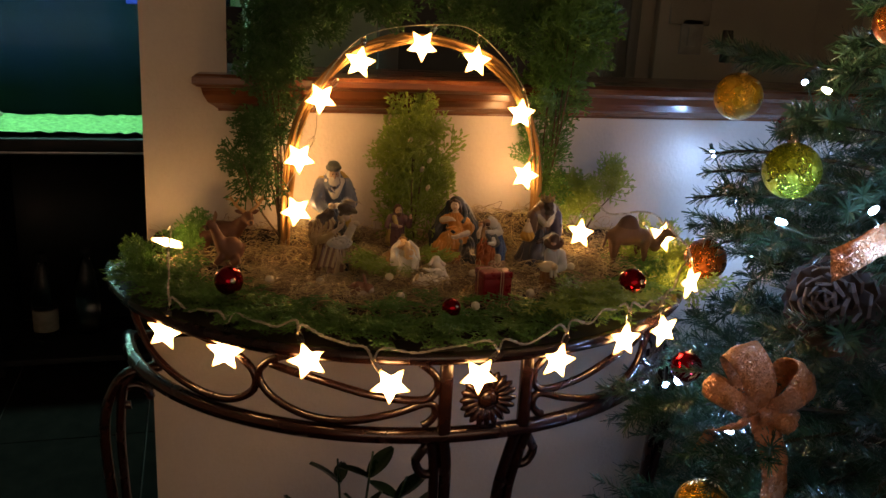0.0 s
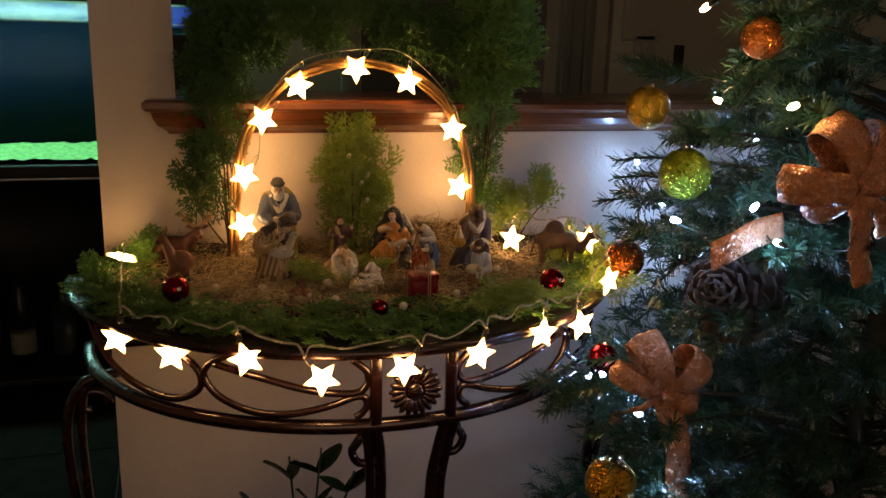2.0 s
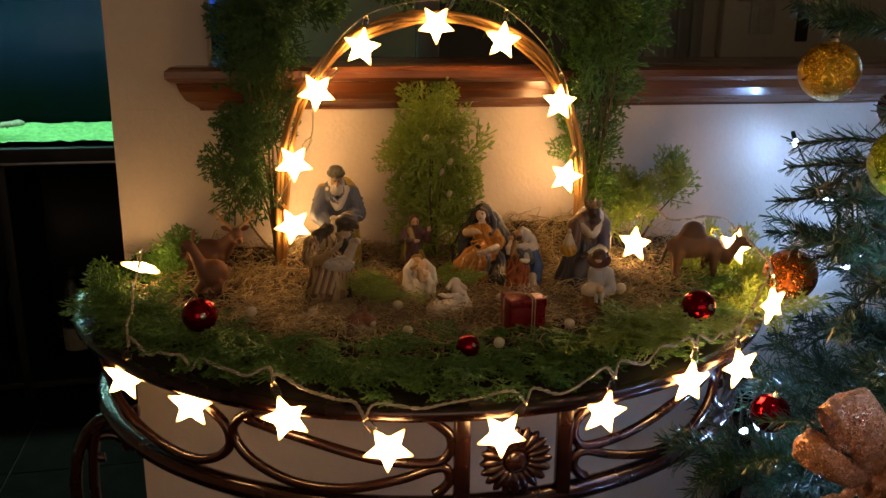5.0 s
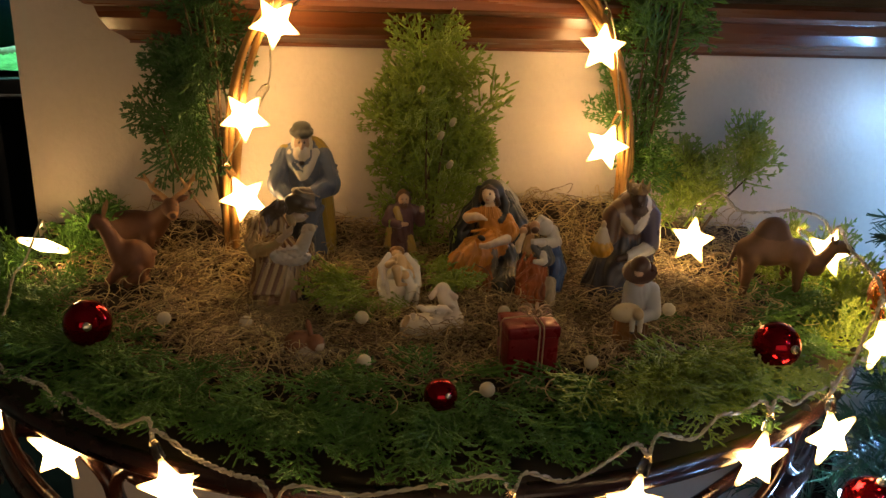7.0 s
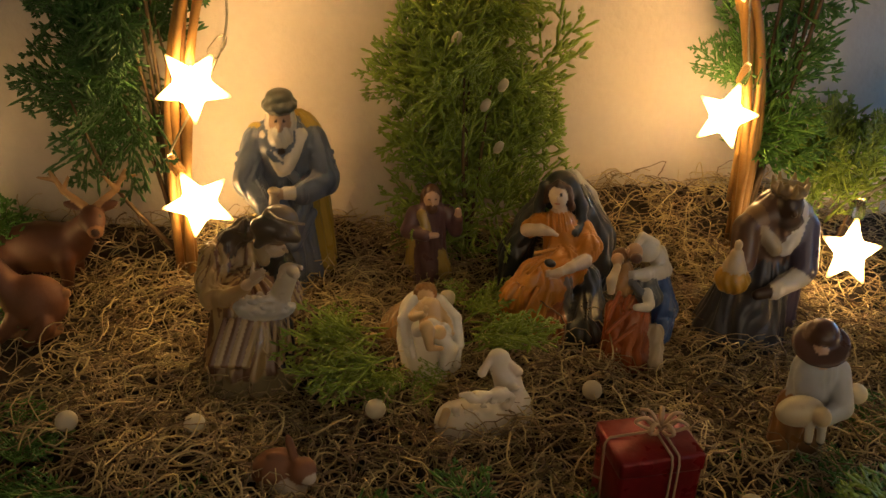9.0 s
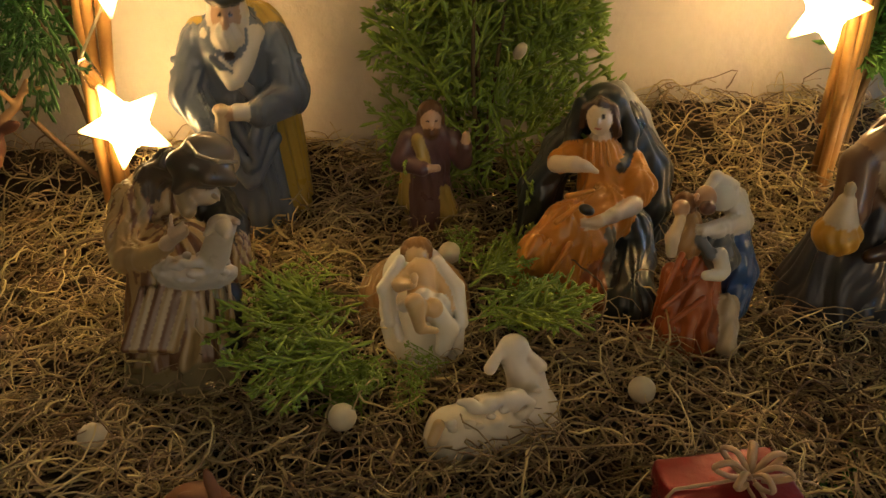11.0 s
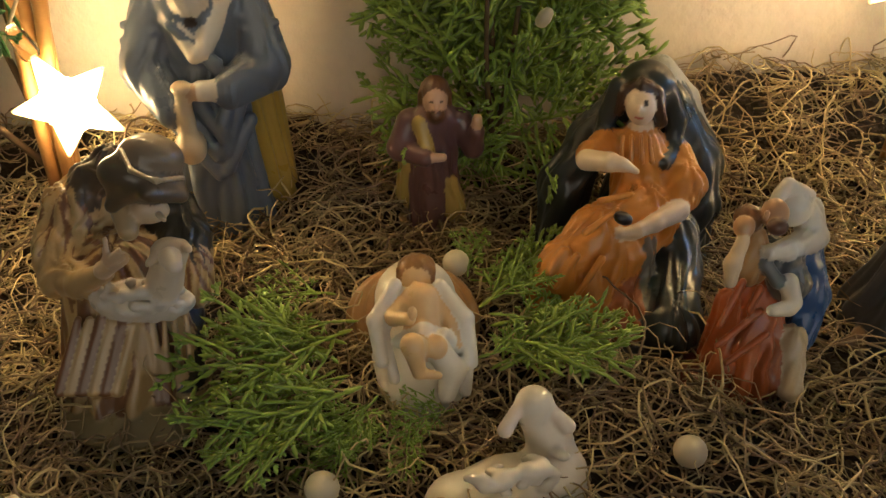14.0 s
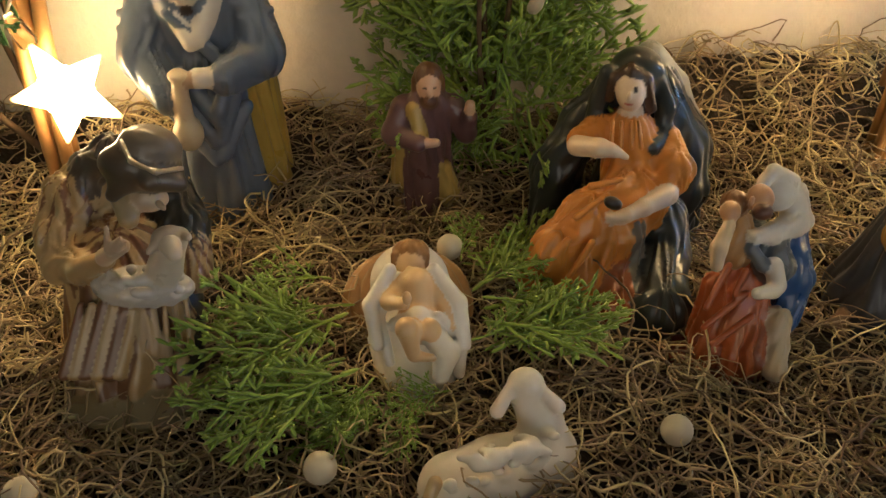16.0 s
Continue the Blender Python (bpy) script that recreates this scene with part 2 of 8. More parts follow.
def empty(name, at, label, category, group="", kind=""):
    ob = new(name)
    ob.empty_display_size = 0.02
    ob.matrix_basis = at
    return tagged(ob, label, category, group, kind)


def box(bm, lo, hi, bevel=0.0, seg=2):
    m = Matrix.Translation([(a + b) / 2 for a, b in zip(lo, hi)]) @ Matrix.Diagonal([b - a for a, b in zip(lo, hi)] + [1])
    geo = bmesh.ops.create_cube(bm, size=1, matrix=m)
    if bevel:
        es = list({e for v in geo["verts"] for e in v.link_edges})
        bmesh.ops.bevel(bm, geom=es, offset=bevel, segments=seg, affect="EDGES", profile=0.5)
    return bm


def boxed(lo, hi, bevel=0.0):
    return box(bmesh.new(), lo, hi, bevel)


def tube_arrays(points, radius, sides=8, closed=False, flat=1.0):
    """Verts and faces of a tube along points; radius is a number or one for each point; flat squeezes it across."""
    P = np.asarray(points, float)
    n = len(P)
    r = np.full(n, radius) if np.isscalar(radius) else np.asarray(radius, float)
    T = np.gradient(P, axis=0) if not closed else np.roll(P, -1, 0) - np.roll(P, 1, 0)
    T /= np.maximum(np.linalg.norm(T, axis=1, keepdims=True), 1e-9)
    up = np.array([0.0, 0.0, 1.0]) if abs(T[0][2]) < 0.9 else np.array([0.0, 1.0, 0.0])
    U = np.zeros_like(P)
    for i in range(n):
        u = up - T[i] * (up @ T[i])
        u /= max(np.linalg.norm(u), 1e-9)
        U[i], up = u, u
    V = np.cross(T, U)
    a = np.arange(sides) * 2 * math.pi / sides
    ring = U[:, None, :] * np.cos(a)[None, :, None] + V[:, None, :] * np.sin(a)[None, :, None] * flat
    verts = (P[:, None, :] + ring * r[:, None, None]).reshape(-1, 3)
    faces = []
    for i in range(n if closed else n - 1):
        for j in range(sides):
            k, i2 = (j + 1) % sides, (i + 1) % n
            faces.append((i * sides + j, i * sides + k, i2 * sides + k, i2 * sides + j))
    if not closed:
        faces.append(tuple(range(sides))[::-1])
        faces.append(tuple(range((n - 1) * sides, n * sides)))
    return verts, faces


def joined(pieces):
    """One (verts, faces) out of several."""
    V, F, o = [], [], 0
    for v, f in pieces:
        V.append(np.asarray(v))
        F += [tuple(int(q) + o for q in g) for g in f]
        o += len(v)
    return np.concatenate(V), F


def tube(points, radius, sides=8, closed=False, flat=1.0):
    return tube_arrays(points, radius, sides, closed, flat)


def smooth_line(points, n=40, closed=False):
    """A Catmull-Rom line through points."""
    P = [np.asarray(p, float) for p in points]
    P = [P[-1], *P, P[0], P[1]] if closed else [2 * P[0] - P[1], *P, 2 * P[-1] - P[-2]]
    m = len(P) - 3
    out = []
    for q in np.linspace(0, m, n, endpoint=not closed):
        i = min(int(q), m - 1)
        t = q - i
        a, b, c, d = P[i:i + 4]
        out.append(0.5 * (2 * b + (c - a) * t + (2 * a - 5 * b + 4 * c - d) * t * t + (3 * b - 3 * c + d - a) * t ** 3))
    return np.array(out)


def lathe(profile, sides=24):
    """Turns (radius, height) points round z."""
    V, F, n = [], [], len(profile)
    for r, z in profile:
        for j in range(sides):
            a = 2 * math.pi * j / sides
            V.append((r * math.cos(a), r * math.sin(a), z))
    for i in range(n - 1):
        for j in range(sides):
            k = (j + 1) % sides
            F.append((i * sides + j, i * sides + k, (i + 1) * sides + k, (i + 1) * sides + j))
    F.append(tuple(range(sides))[::-1])
    F.append(tuple(range((n - 1) * sides, n * sides)))
    return np.array(V), F


def ball(radius, seg=32, squash=1.0):
    bm = bmesh.new()
    bmesh.ops.create_uvsphere(bm, u_segments=seg, v_segments=seg // 2, radius=radius)
    for v in bm.verts:
        v.co.z *= squash
    return bm


def moved(vf, m):
    v = np.asarray(vf[0])
    M = np.array(m)
    return v @ M[:3, :3].T + M[:3, 3], vf[1]


def frame_of(direction, normal_hint, roll=0.0):
    """A 3 x 3 whose columns are x, y = direction, z near the hint."""
    y = np.asarray(direction, float)
    y = y / np.linalg.norm(y)
    z = np.asarray(normal_hint, float)
    z = z - y * (z @ y)
    z = z / max(np.linalg.norm(z), 1e-6)
    x = np.cross(y, z)
    return np.stack([x, y, z], axis=1)


# ---- sculpted shapes: rounded bodies melted into one skin ----
class Sculpt:
    def __init__(self, voxel=0.0012):
        self.h, self.items, self.paints = voxel, [], []

    def cap(self, a, b, ra, rb, colour, k=0.0018, fold=(0, 0.0), stripe=None, flat=(1.0, 1.0)):
        """A rounded cone from a to b. fold: how many pleats round it, how deep. flat: squeeze across x and y."""
        self.items.append(("cap", np.array(a, float), np.array(b, float), ra, rb, colour, k, fold, stripe, np.array([flat[0], flat[1], 1.0])))
        return self

    def ell(self, c, r, colour, k=0.0018, fold=(0, 0.0), stripe=None, turn=(0, 0, 0)):
        rot = np.array(Euler([radians(q) for q in turn]).to_matrix())
        self.items.append(("ell", np.array(c, float), np.array(r, float), rot, 0, colour, k, fold, stripe, None))
        return self

    def paint(self, c, r, colour):
        """Colours the skin inside an ellipsoid."""
        self.paints.append((np.array(c, float), np.array(r if not np.isscalar(r) else (r, r, r), float), colour))
        return self

    @staticmethod
    def distance(it, P):
        if it[0] == "cap":
            _, a, b, ra, rb, _, _, fold, _, flat = it
            Q, a2, b2 = P / flat, a / flat, b / flat
            ab = b2 - a2
            t = np.clip(((Q - a2) @ ab) / max(ab @ ab, 1e-12), 0, 1)
            d = np.linalg.norm(Q - a2 - t[..., None] * ab, axis=-1) - (ra + (rb - ra) * t)
            d = d * min(1.0, flat.min())
            if fold[0]:
                ang = np.arctan2(P[..., 1] - (a[1] + (b[1] - a[1]) * t), P[..., 0] - (a[0] + (b[0] - a[0]) * t))
                wide = ra >= rb
                w = (1 - t) if wide else t
                ph = fold[0] * 0.5 * ang + 1.1 * np.sin(ang * 2 + 1) + 0.7 * np.sin(3.1 * ang + 5 * t)
                d = d - 2.3 * fold[1] * (0.45 + 0.55 * w) * (np.abs(np.sin(ph)) - 0.62) - 0.7 * fold[1] * (np.abs(np.sin(1.9 * ph + 2 * t)) - 0.6)
            return d
        _, c, r, rot, _, _, _, fold, _, _ = it
        Q = (P - c) @ rot
        q = np.linalg.norm(Q / r, axis=-1)
        g = np.linalg.norm(Q / (r * r), axis=-1)
        d = q * (q - 1) / np.maximum(g, 1e-6)
        d = np.where(q < 0.2, -r.min() * 0.8, d)
        if fold[0]:
            ang = np.arctan2(Q[..., 1], Q[..., 0])
            d = d - 1.6 * fold[1] * (np.abs(np.sin(fold[0] * 0.5 * ang + 0.8 * np.sin(3 * Q[..., 2] / r[2]))) - 0.6)
        return d

    @staticmethod
    def bounds(it):
        if it[0] == "cap":
            rr = np.array([max(it[3], it[4])] * 3) * np.maximum(it[9], 0.2)
            return np.minimum(it[1], it[2]) - rr, np.maximum(it[1], it[2]) + rr
        rr = np.abs(it[3]) @ it[2]
        return it[1] - rr, it[1] + rr

    def build(self):
        h = self.h
        lo = np.min([self.bounds(i)[0] for i in self.items], axis=0) - 4 * h
        hi = np.max([self.bounds(i)[1] for i in self.items], axis=0) + 4 * h
        N = np.ceil((hi - lo) / h).astype(int) + 1
        D = np.full(N, 0.02, np.float32)
        for it in self.items:
            a, b = self.bounds(it)
            pad = it[6] * 2 + 3 * h + 0.002
            i0 = np.maximum(((a - pad - lo) / h).astype(int), 0)
            i1 = np.minimum(((b + pad - lo) / h).astype(int) + 2, N)
            ax = [lo[q] + h * np.arange(i0[q], i1[q]) for q in range(3)]
            P = np.stack(np.meshgrid(*ax, indexing="ij"), axis=-1)
            d = self.distance(it, P)
            s = tuple(slice(i0[q], i1[q]) for q in range(3))
            k = max(it[6], 1e-5)
            e = D[s]
            m = np.maximum(k - np.abs(e - d), 0) / k
            D[s] = np.minimum(e, d) - m * m * k * 0.25
        # one vertex in each cell that the skin crosses
        S = D < 0
        c8 = [S[i:N[0] - 1 + i, j:N[1] - 1 + j, l:N[2] - 1 + l] for i in (0, 1) for j in (0, 1) for l in (0, 1)]
        tot = sum(c.astype(np.int8) for c in c8)
        cells = np.argwhere((tot > 0) & (tot < 8))
        index = np.full(N - 1, -1, np.int64)
        index[tuple(cells.T)] = np.arange(len(cells))
        acc, cnt = np.zeros((len(cells), 3)), np.zeros(len(cells))
        corner = [np.array((i, j, l)) for i in (0, 1) for j in (0, 1) for l in (0, 1)]
        for p in range(8):
            for q in range(p + 1, 8):
                if np.abs(corner[p] - corner[q]).sum() != 1:
                    continue
                da = D[tuple((cells + corner[p]).T)]
                db = D[tuple((cells + corner[q]).T)]
                on = (da < 0) != (db < 0)
                t = np.where(on, da / np.where(on, da - db, 1), 0)
                acc += np.where(on[:, None], corner[p] + (corner[q] - corner[p]) * t[:, None], 0)
                cnt += on
        V = lo + h * (cells + acc / cnt[:, None])
        F = []
        for axis in range(3):
            u, w = [q for q in range(3) if q != axis]
            sa = [slice(1, None)] * 3
            sl0, sl1 = [slice(1, N[q] - 1) for q in range(3)], [slice(1, N[q] - 1) for q in range(3)]
            sl0[axis], sl1[axis] = slice(0, N[axis] - 1), slice(1, N[axis])
            A, B = S[tuple(sl0)], S[tuple(sl1)]
            E = np.argwhere(A != B)
            base = E.copy()
            base[:, u] += 1
            base[:, w] += 1
            inside = A[tuple(E.T)]
            quad = []
            for du, dw in ((-1, -1), (0, -1), (0, 0), (-1, 0)):
                g = base.copy()
                g[:, u] += du
                g[:, w] += dw
                quad.append(index[tuple(g.T)])
            quad = np.stack(quad, axis=1)
            flip = inside if axis != 1 else ~inside
            quad[~flip] = quad[~flip][:, ::-1]
            F.append(quad)
        F = np.concatenate(F)
        F = F[(F >= 0).all(axis=1)]
        # colours by the nearest body
        dist = np.stack([self.distance(it, V) for it in self.items], axis=1)
        best = dist.argmin(axis=1)
        C = np.array([it[5] for it in self.items], float)[best]
        for i, it in enumerate(self.items):
            if it[8]:
                other, count, share = it[8]
                on = best == i
                Q = V[on]
                mid = (it[1] + it[2]) / 2 if it[0] == "cap" else it[1]
                ang = np.arctan2(Q[:, 1] - mid[1], Q[:, 0] - mid[0])
                wave = (np.sin(ang * count + 1.2 * np.sin(Q[:, 2] * 140)) + 1) / 2
                mix = np.clip((share - wave) * 6 + 0.5, 0, 1)[:, None]
                C[on] = C[on] * (1 - mix) + np.array(other) * mix
        for c, r, colour in self.paints:
            on = np.linalg.norm((V - c) / r, axis=1) < 1
            C[on] = colour
        return V, F, C

    def thing(self, name, at, mat, label, category, group="", scale=(1.0, 1.0, 1.0)):
        V, F, C = self.build()
        me = bpy.data.meshes.new(name)
        me.vertices.add(len(V))
        me.vertices.foreach_set("co", (V * np.array(scale)).astype(np.float32).ravel())
        me.loops.add(F.size)
        me.loops.foreach_set("vertex_index", F.astype(np.int32).ravel())
        me.polygons.add(len(F))
        me.polygons.foreach_set("loop_start", np.arange(0, F.size, 4, dtype=np.int32))
        me.polygons.foreach_set("use_smooth", np.ones(len(F), bool))
        me.update(calc_edges=True)
        me.validate()
        col = me.color_attributes.new("paint", "FLOAT_COLOR", "POINT")
        col.data.foreach_set("color", np.concatenate([C, np.ones((len(C), 1))], axis=1).astype(np.float32).ravel())
        me.materials.append(mat)
        ob = new(name, me)
        ob.matrix_basis = at
        return tagged(ob, label, category, group)


# ---- the room ----
WALL_Y = 1.39        # front face of the half-height wall
FAR_Y = 2.95         # wall of the next room


def wall(name, lo, hi, mat, label):
    ob = part(name, boxed(lo, hi), mat, smooth=False)
    return tagged(ob, label, "wall", kind="structure")


wall("wall_north", (-0.072, WALL_Y, 0.0), (2.6, 1.51, 1.035), PLASTER, "cream plastered half-height wall under a wooden ledge")
wall("wall_pillar", (-0.072, WALL_Y + 0.001, 1.035), (0.055, 1.511, 2.6), PLASTER, "cream plastered pillar at the end of the wall")
wall("wall_west", (-2.62, -1.7, 0), (-2.5, FAR_Y + 0.4, 2.6), PLASTER, "plain cream side wall of the room")
wall("wall_east", (2.6, -1.7, 0), (2.72, FAR_Y + 0.1, 2.6), PLASTER, "plain cream side wall of the room")
# unseen south wall, left open in the middle to let fill light in
wall("wall_south", (-2.62, -1.82, 0), (2.72, -1.7, 0.9), PLASTER, "plain cream wall behind the viewer under an added fill-light opening")
wall("wall_south_side", (-2.62, -1.82, 0.9), (-1.2, -1.7, 2.6), PLASTER, "plain cream wall beside the added fill-light opening")
wall("wall_south_end", (1.6, -1.82, 0.9), (2.72, -1.7, 2.6), PLASTER, "plain cream wall beside the added fill-light opening")
wall("wall_south_top", (-1.2, -1.82, 2.2), (1.6, -1.7, 2.6), PLASTER, "plain cream wall over the added fill-light opening")
wall("wall_far_west", (-2.5, FAR_Y + 0.30, 0), (0.19, FAR_Y + 0.40, 2.6), FAR_PLASTER, "grey-green wall behind the aquarium")
wall("wall_far_green", (0.19, FAR_Y, 0), (0.615, FAR_Y + 0.40, 2.6), FAR_PLASTER, "grey-green painted wall of the next room")
wall("wall_far_beige", (1.60, FAR_Y, 0), (2.6, FAR_Y + 0.1, 2.6), FAR_BEIGE, "beige painted wall of the next room")
wall("wall_far_top", (0.615, FAR_Y, 2.1), (1.60, FAR_Y + 0.1, 2.6), FAR_PLASTER, "wall above the dark doorway")
wall("wall_passage", (0.19, FAR_Y + 0.9, 0), (2.72, FAR_Y + 1.0, 2.6), PASSAGE_SHADE, "wall at the end of the passage, painted near-black for its shade")
tagged(part("ceiling", boxed((-2.62, -1.82, 2.6), (2.72, FAR_Y + 1.0, 2.7)), CEILING, smooth=False), "plain off-white ceiling", "ceiling", kind="structure")
floor = tagged(part("floor", boxed((-2.62, -1.82, -0.1), (2.72, FAR_Y + 1.0, -0.006)), FLOOR_GROUT, smooth=False), "dark brown tiled floor", "floor", kind="structure")

door_trim = empty("door_1", pose(0, 0, 0), "white moulded door frame, dimmed to grey, round a dark doorway", "door frame", kind="structure")
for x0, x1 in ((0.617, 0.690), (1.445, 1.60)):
    part("jamb", boxed((x0, FAR_Y - 0.02, 0), (x1, FAR_Y + 0.1, 2.1), 0.006), FAR_WHITE_DIMMED, door_trim)
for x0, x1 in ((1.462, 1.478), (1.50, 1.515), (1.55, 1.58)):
    part("moulding", boxed((x0, FAR_Y - 0.034, 0), (x1, FAR_Y - 0.018, 2.08), 0.004), FAR_WHITE_DIMMED, door_trim)

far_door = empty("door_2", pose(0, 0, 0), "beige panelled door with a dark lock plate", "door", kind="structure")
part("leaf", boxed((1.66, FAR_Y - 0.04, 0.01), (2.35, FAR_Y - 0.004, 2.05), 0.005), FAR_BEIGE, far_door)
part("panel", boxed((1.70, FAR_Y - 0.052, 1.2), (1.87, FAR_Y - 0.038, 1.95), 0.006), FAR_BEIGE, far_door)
part("lock_plate", boxed((1.935, FAR_Y - 0.056, 1.07), (1.975, FAR_Y - 0.038, 1.19), 0.004), BLACK, far_door, "black lock plate")
switch = empty("light_switch", pose(1.80, FAR_Y - 0.04, 1.16), "pale plastic switch plate on the beige door", "light switch")
part("plate", boxed((-0.045, -0.012, -0.065), (0.045, 0.0, 0.065), 0.004), SWITCH, switch)
part("rocker", boxed((-0.02, -0.018, -0.035), (0.02, -0.010, 0.035), 0.003), SWITCH, switch)

# the moulded wooden ledge: one profile swept along the wall, mitred at its end
prof = [(0.205, 1.092), (-0.036, 1.092), (-0.043, 1.087), (-0.043, 1.078), (-0.037, 1.073), (-0.030, 1.071), (-0.027, 1.060), (-0.020, 1.048), (-0.010, 1.041), (-0.004, 1.036), (-0.004, 1.033), (0.205, 1.033)]
V, F = [], []
for end, x in ((0, 0.045), (1, 2.6)):
    for py, pz in prof:
        V.append((x + (py if end == 0 and py < 0 else 0.0), WALL_Y + py, pz))
n = len(prof)
for i in range(n):
    F.append((i, (i + 1) % n, n + (i + 1) % n, n + i))
F += [tuple(range(n)), tuple(range(n, 2 * n))[::-1]]
bm = bmesh.new()
vs = [bm.verts.new(v) for v in V]
for f in F:
    bm.faces.new([vs[i] for i in f])
ledge = part("ledge", bm, WOOD, smooth=False)
tagged(ledge, "glossy reddish-brown moulded wooden ledge on the wall", "ledge", kind="structure")

# ---- the aquarium in the next room ----
stand = empty("aquarium_stand", pose(0, 2.78, 0), "black laminate stand under the aquarium with open shelves", "stand")
part("top", boxed((-1.35, 0, 0.72), (0.16, 0.42, 0.772), 0.004), BLACK, stand)
part("edge_strip", boxed((-1.35, -0.006, 0.726), (0.16, 0.0, 0.733), 0.001), CHROME, stand, "thin metal edge strip")
for x in (-1.35, -0.62, 0.135):
    part("upright", boxed((x, 0.02, 0.0), (x + 0.025, 0.40, 0.72), 0.002), BLACK, stand)
part("shelf", boxed((-1.33, 0.02, 0.035), (0.14, 0.40, 0.055), 0.002), BLACK, stand)
part("back_panel", boxed((-1.33, 0.395, 0.06), (0.14, 0.41, 0.72)), BLACK, stand)

tank = empty("aquarium", pose(-0.60, 2.80, 0.773), "glass aquarium with blue backing, gravel coloured for its green light, and water", "aquarium")
part("front_pane", boxed((-0.74, 0.0, 0.0), (0.74, 0.006, 0.50), 0.001), TANK_GLASS, tank).visible_shadow = False
part("side_pane", boxed((0.734, 0.007, 0.0), (0.74, 0.36, 0.50), 0.001), TANK_GLASS, tank).visible_shadow = False
part("side_pane", boxed((-0.74, 0.007, 0.0), (-0.734, 0.36, 0.50), 0.001), TANK_GLASS, tank).visible_shadow = False
part("backing", boxed((-0.74, 0.362, 0.0), (0.74, 0.37, 0.44)), TANK_BACK, tank, "dark blue backing foil")
part("top_strip", boxed((-0.74, 0.355, 0.441), (0.74, 0.37, 0.50)), GLOW_STRIP, tank, "pale strip over the water with the lamp's glow in its colour")
# patches added where the tank light looks blue
part("blue_patch", boxed((0.40, 0.354, 0.398), (0.60, 0.3615, 0.440), 0.004), BLUE_LIGHT, tank, "vivid blue patch put in for the tank's blue light")
part("blue_patch", boxed((0.60, 0.346, 0.428), (0.735, 0.3545, 0.50), 0.004), BLUE_LIGHT, tank, "vivid blue patch put in for the tank's blue light")
part("end_panel", boxed((0.640, -0.014, 0.0), (0.760, -0.002, 0.410), 0.003), BLACK, tank, "black panel over the end of the tank")
part("bottom", boxed((-0.732, 0.008, 0.0), (0.732, 0.36, 0.006)), TANK_GLASS, tank)
V, F = [], []
for i in range(90):
    for j in range(24):
        V.append((-0.73 + 1.46 * i / 89, 0.012 + 0.345 * j / 23, 0.010 + 0.010 * j / 23 + 0.006 * noise.noise((i * 0.7, j * 0.9, 3)) + 0.008 * random.random()))
for i in range(89):
    for j in range(23):
        F.append((i * 24 + j, (i + 1) * 24 + j, (i + 1) * 24 + j + 1, i * 24 + j + 1))
part("gravel_bed", (V, F), GRAVEL, tank, "pale gravel with green light put into its colour")
part("water_line", boxed((-0.733, 0.008, 0.436), (0.733, 0.012, 0.441), 0.001), CHROME, tank, "bright rim at the water line")
part("lamp_tube", boxed((-0.70, 0.12, 0.52), (0.70, 0.17, 0.535), 0.005), TANK_LAMP, tank, "lit blue-white lamp tube")
# unseen lip added to hold the tube's light off the room
part("hood_lip", boxed((-0.745, 0.008, 0.50), (0.745, 0.02, 0.54), 0.003), BLACK, tank)
part("hood", boxed((-0.75, -0.004, 0.54), (0.75, 0.375, 0.62), 0.006), BLACK, tank, "black lamp hood")
V, F = [], []
for i in range(17):
    a = -1.1 + 2.2 * i / 16
    for j in range(7):
        r = 0.055 * j / 6
        V.append((r * math.sin(a), -r * math.cos(a) * 0.6, 0.012 + 0.02 * math.sin(math.pi * j / 7) + (0.004 if i % 2 else 0) * j / 6))
for i in range(16):
    for j in range(6):
        F.append((i * 7 + j, (i + 1) * 7 + j, (i + 1) * 7 + j + 1, i * 7 + j + 1))
shell = part("seashell", (V, F), SHELL, at=pose(-0.60, 2.90, 0.800, 0, 0, 60))
tagged(shell, "ribbed pale seashell lying on the aquarium gravel", "seashell")
sm = shell.modifiers.new("thick", "SOLIDIFY")
sm.thickness = 0.004
for x, y, hgt in ((-0.49, 2.98, 0.30), (-0.66, 3.0, 0.32), (-0.80, 2.99, 0.28), (-0.36, 3.03, 0.30)):
    b = empty("bottle", pose(x, y, 0.056), "dark plastic bottle with a pale label on the low shelf", "bottle", "bottles on the shelf")
    part("body", lathe([(0.034, 0.0), (0.04, 0.006), (0.04, hgt * 0.55), (0.036, hgt * 0.66), (0.016, hgt * 0.86), (0.014, hgt * 0.92)], 20), BOTTLE, b)
    part("cap", lathe([(0.017, hgt * 0.92), (0.017, hgt), (0.014, hgt * 1.01)], 16), BLACK, b)
    if x in (-0.49, -0.80):
        part("paper_label", lathe([(0.0408, hgt * 0.12), (0.0412, hgt * 0.13), (0.0412, hgt * 0.36), (0.0408, hgt * 0.37)], 20), PAPER, b, "rounded cream paper label")


# ---- the half-round iron console table ----
TX, TA, TB = 0.345, 0.45, 0.43      # middle and half axes of the lower ring
TOP, RING = 0.795, 0.67


def rim(u, z, grow=0.0):
    """A point on the table's curved front: u from -1 (one end) over 0 (front) to 1."""
    a = u * math.pi / 2
    return np.array((TX + (TA + grow) * math.sin(a), WALL_Y - 0.012 - (TB - 0.012 + grow) * math.cos(a), z))


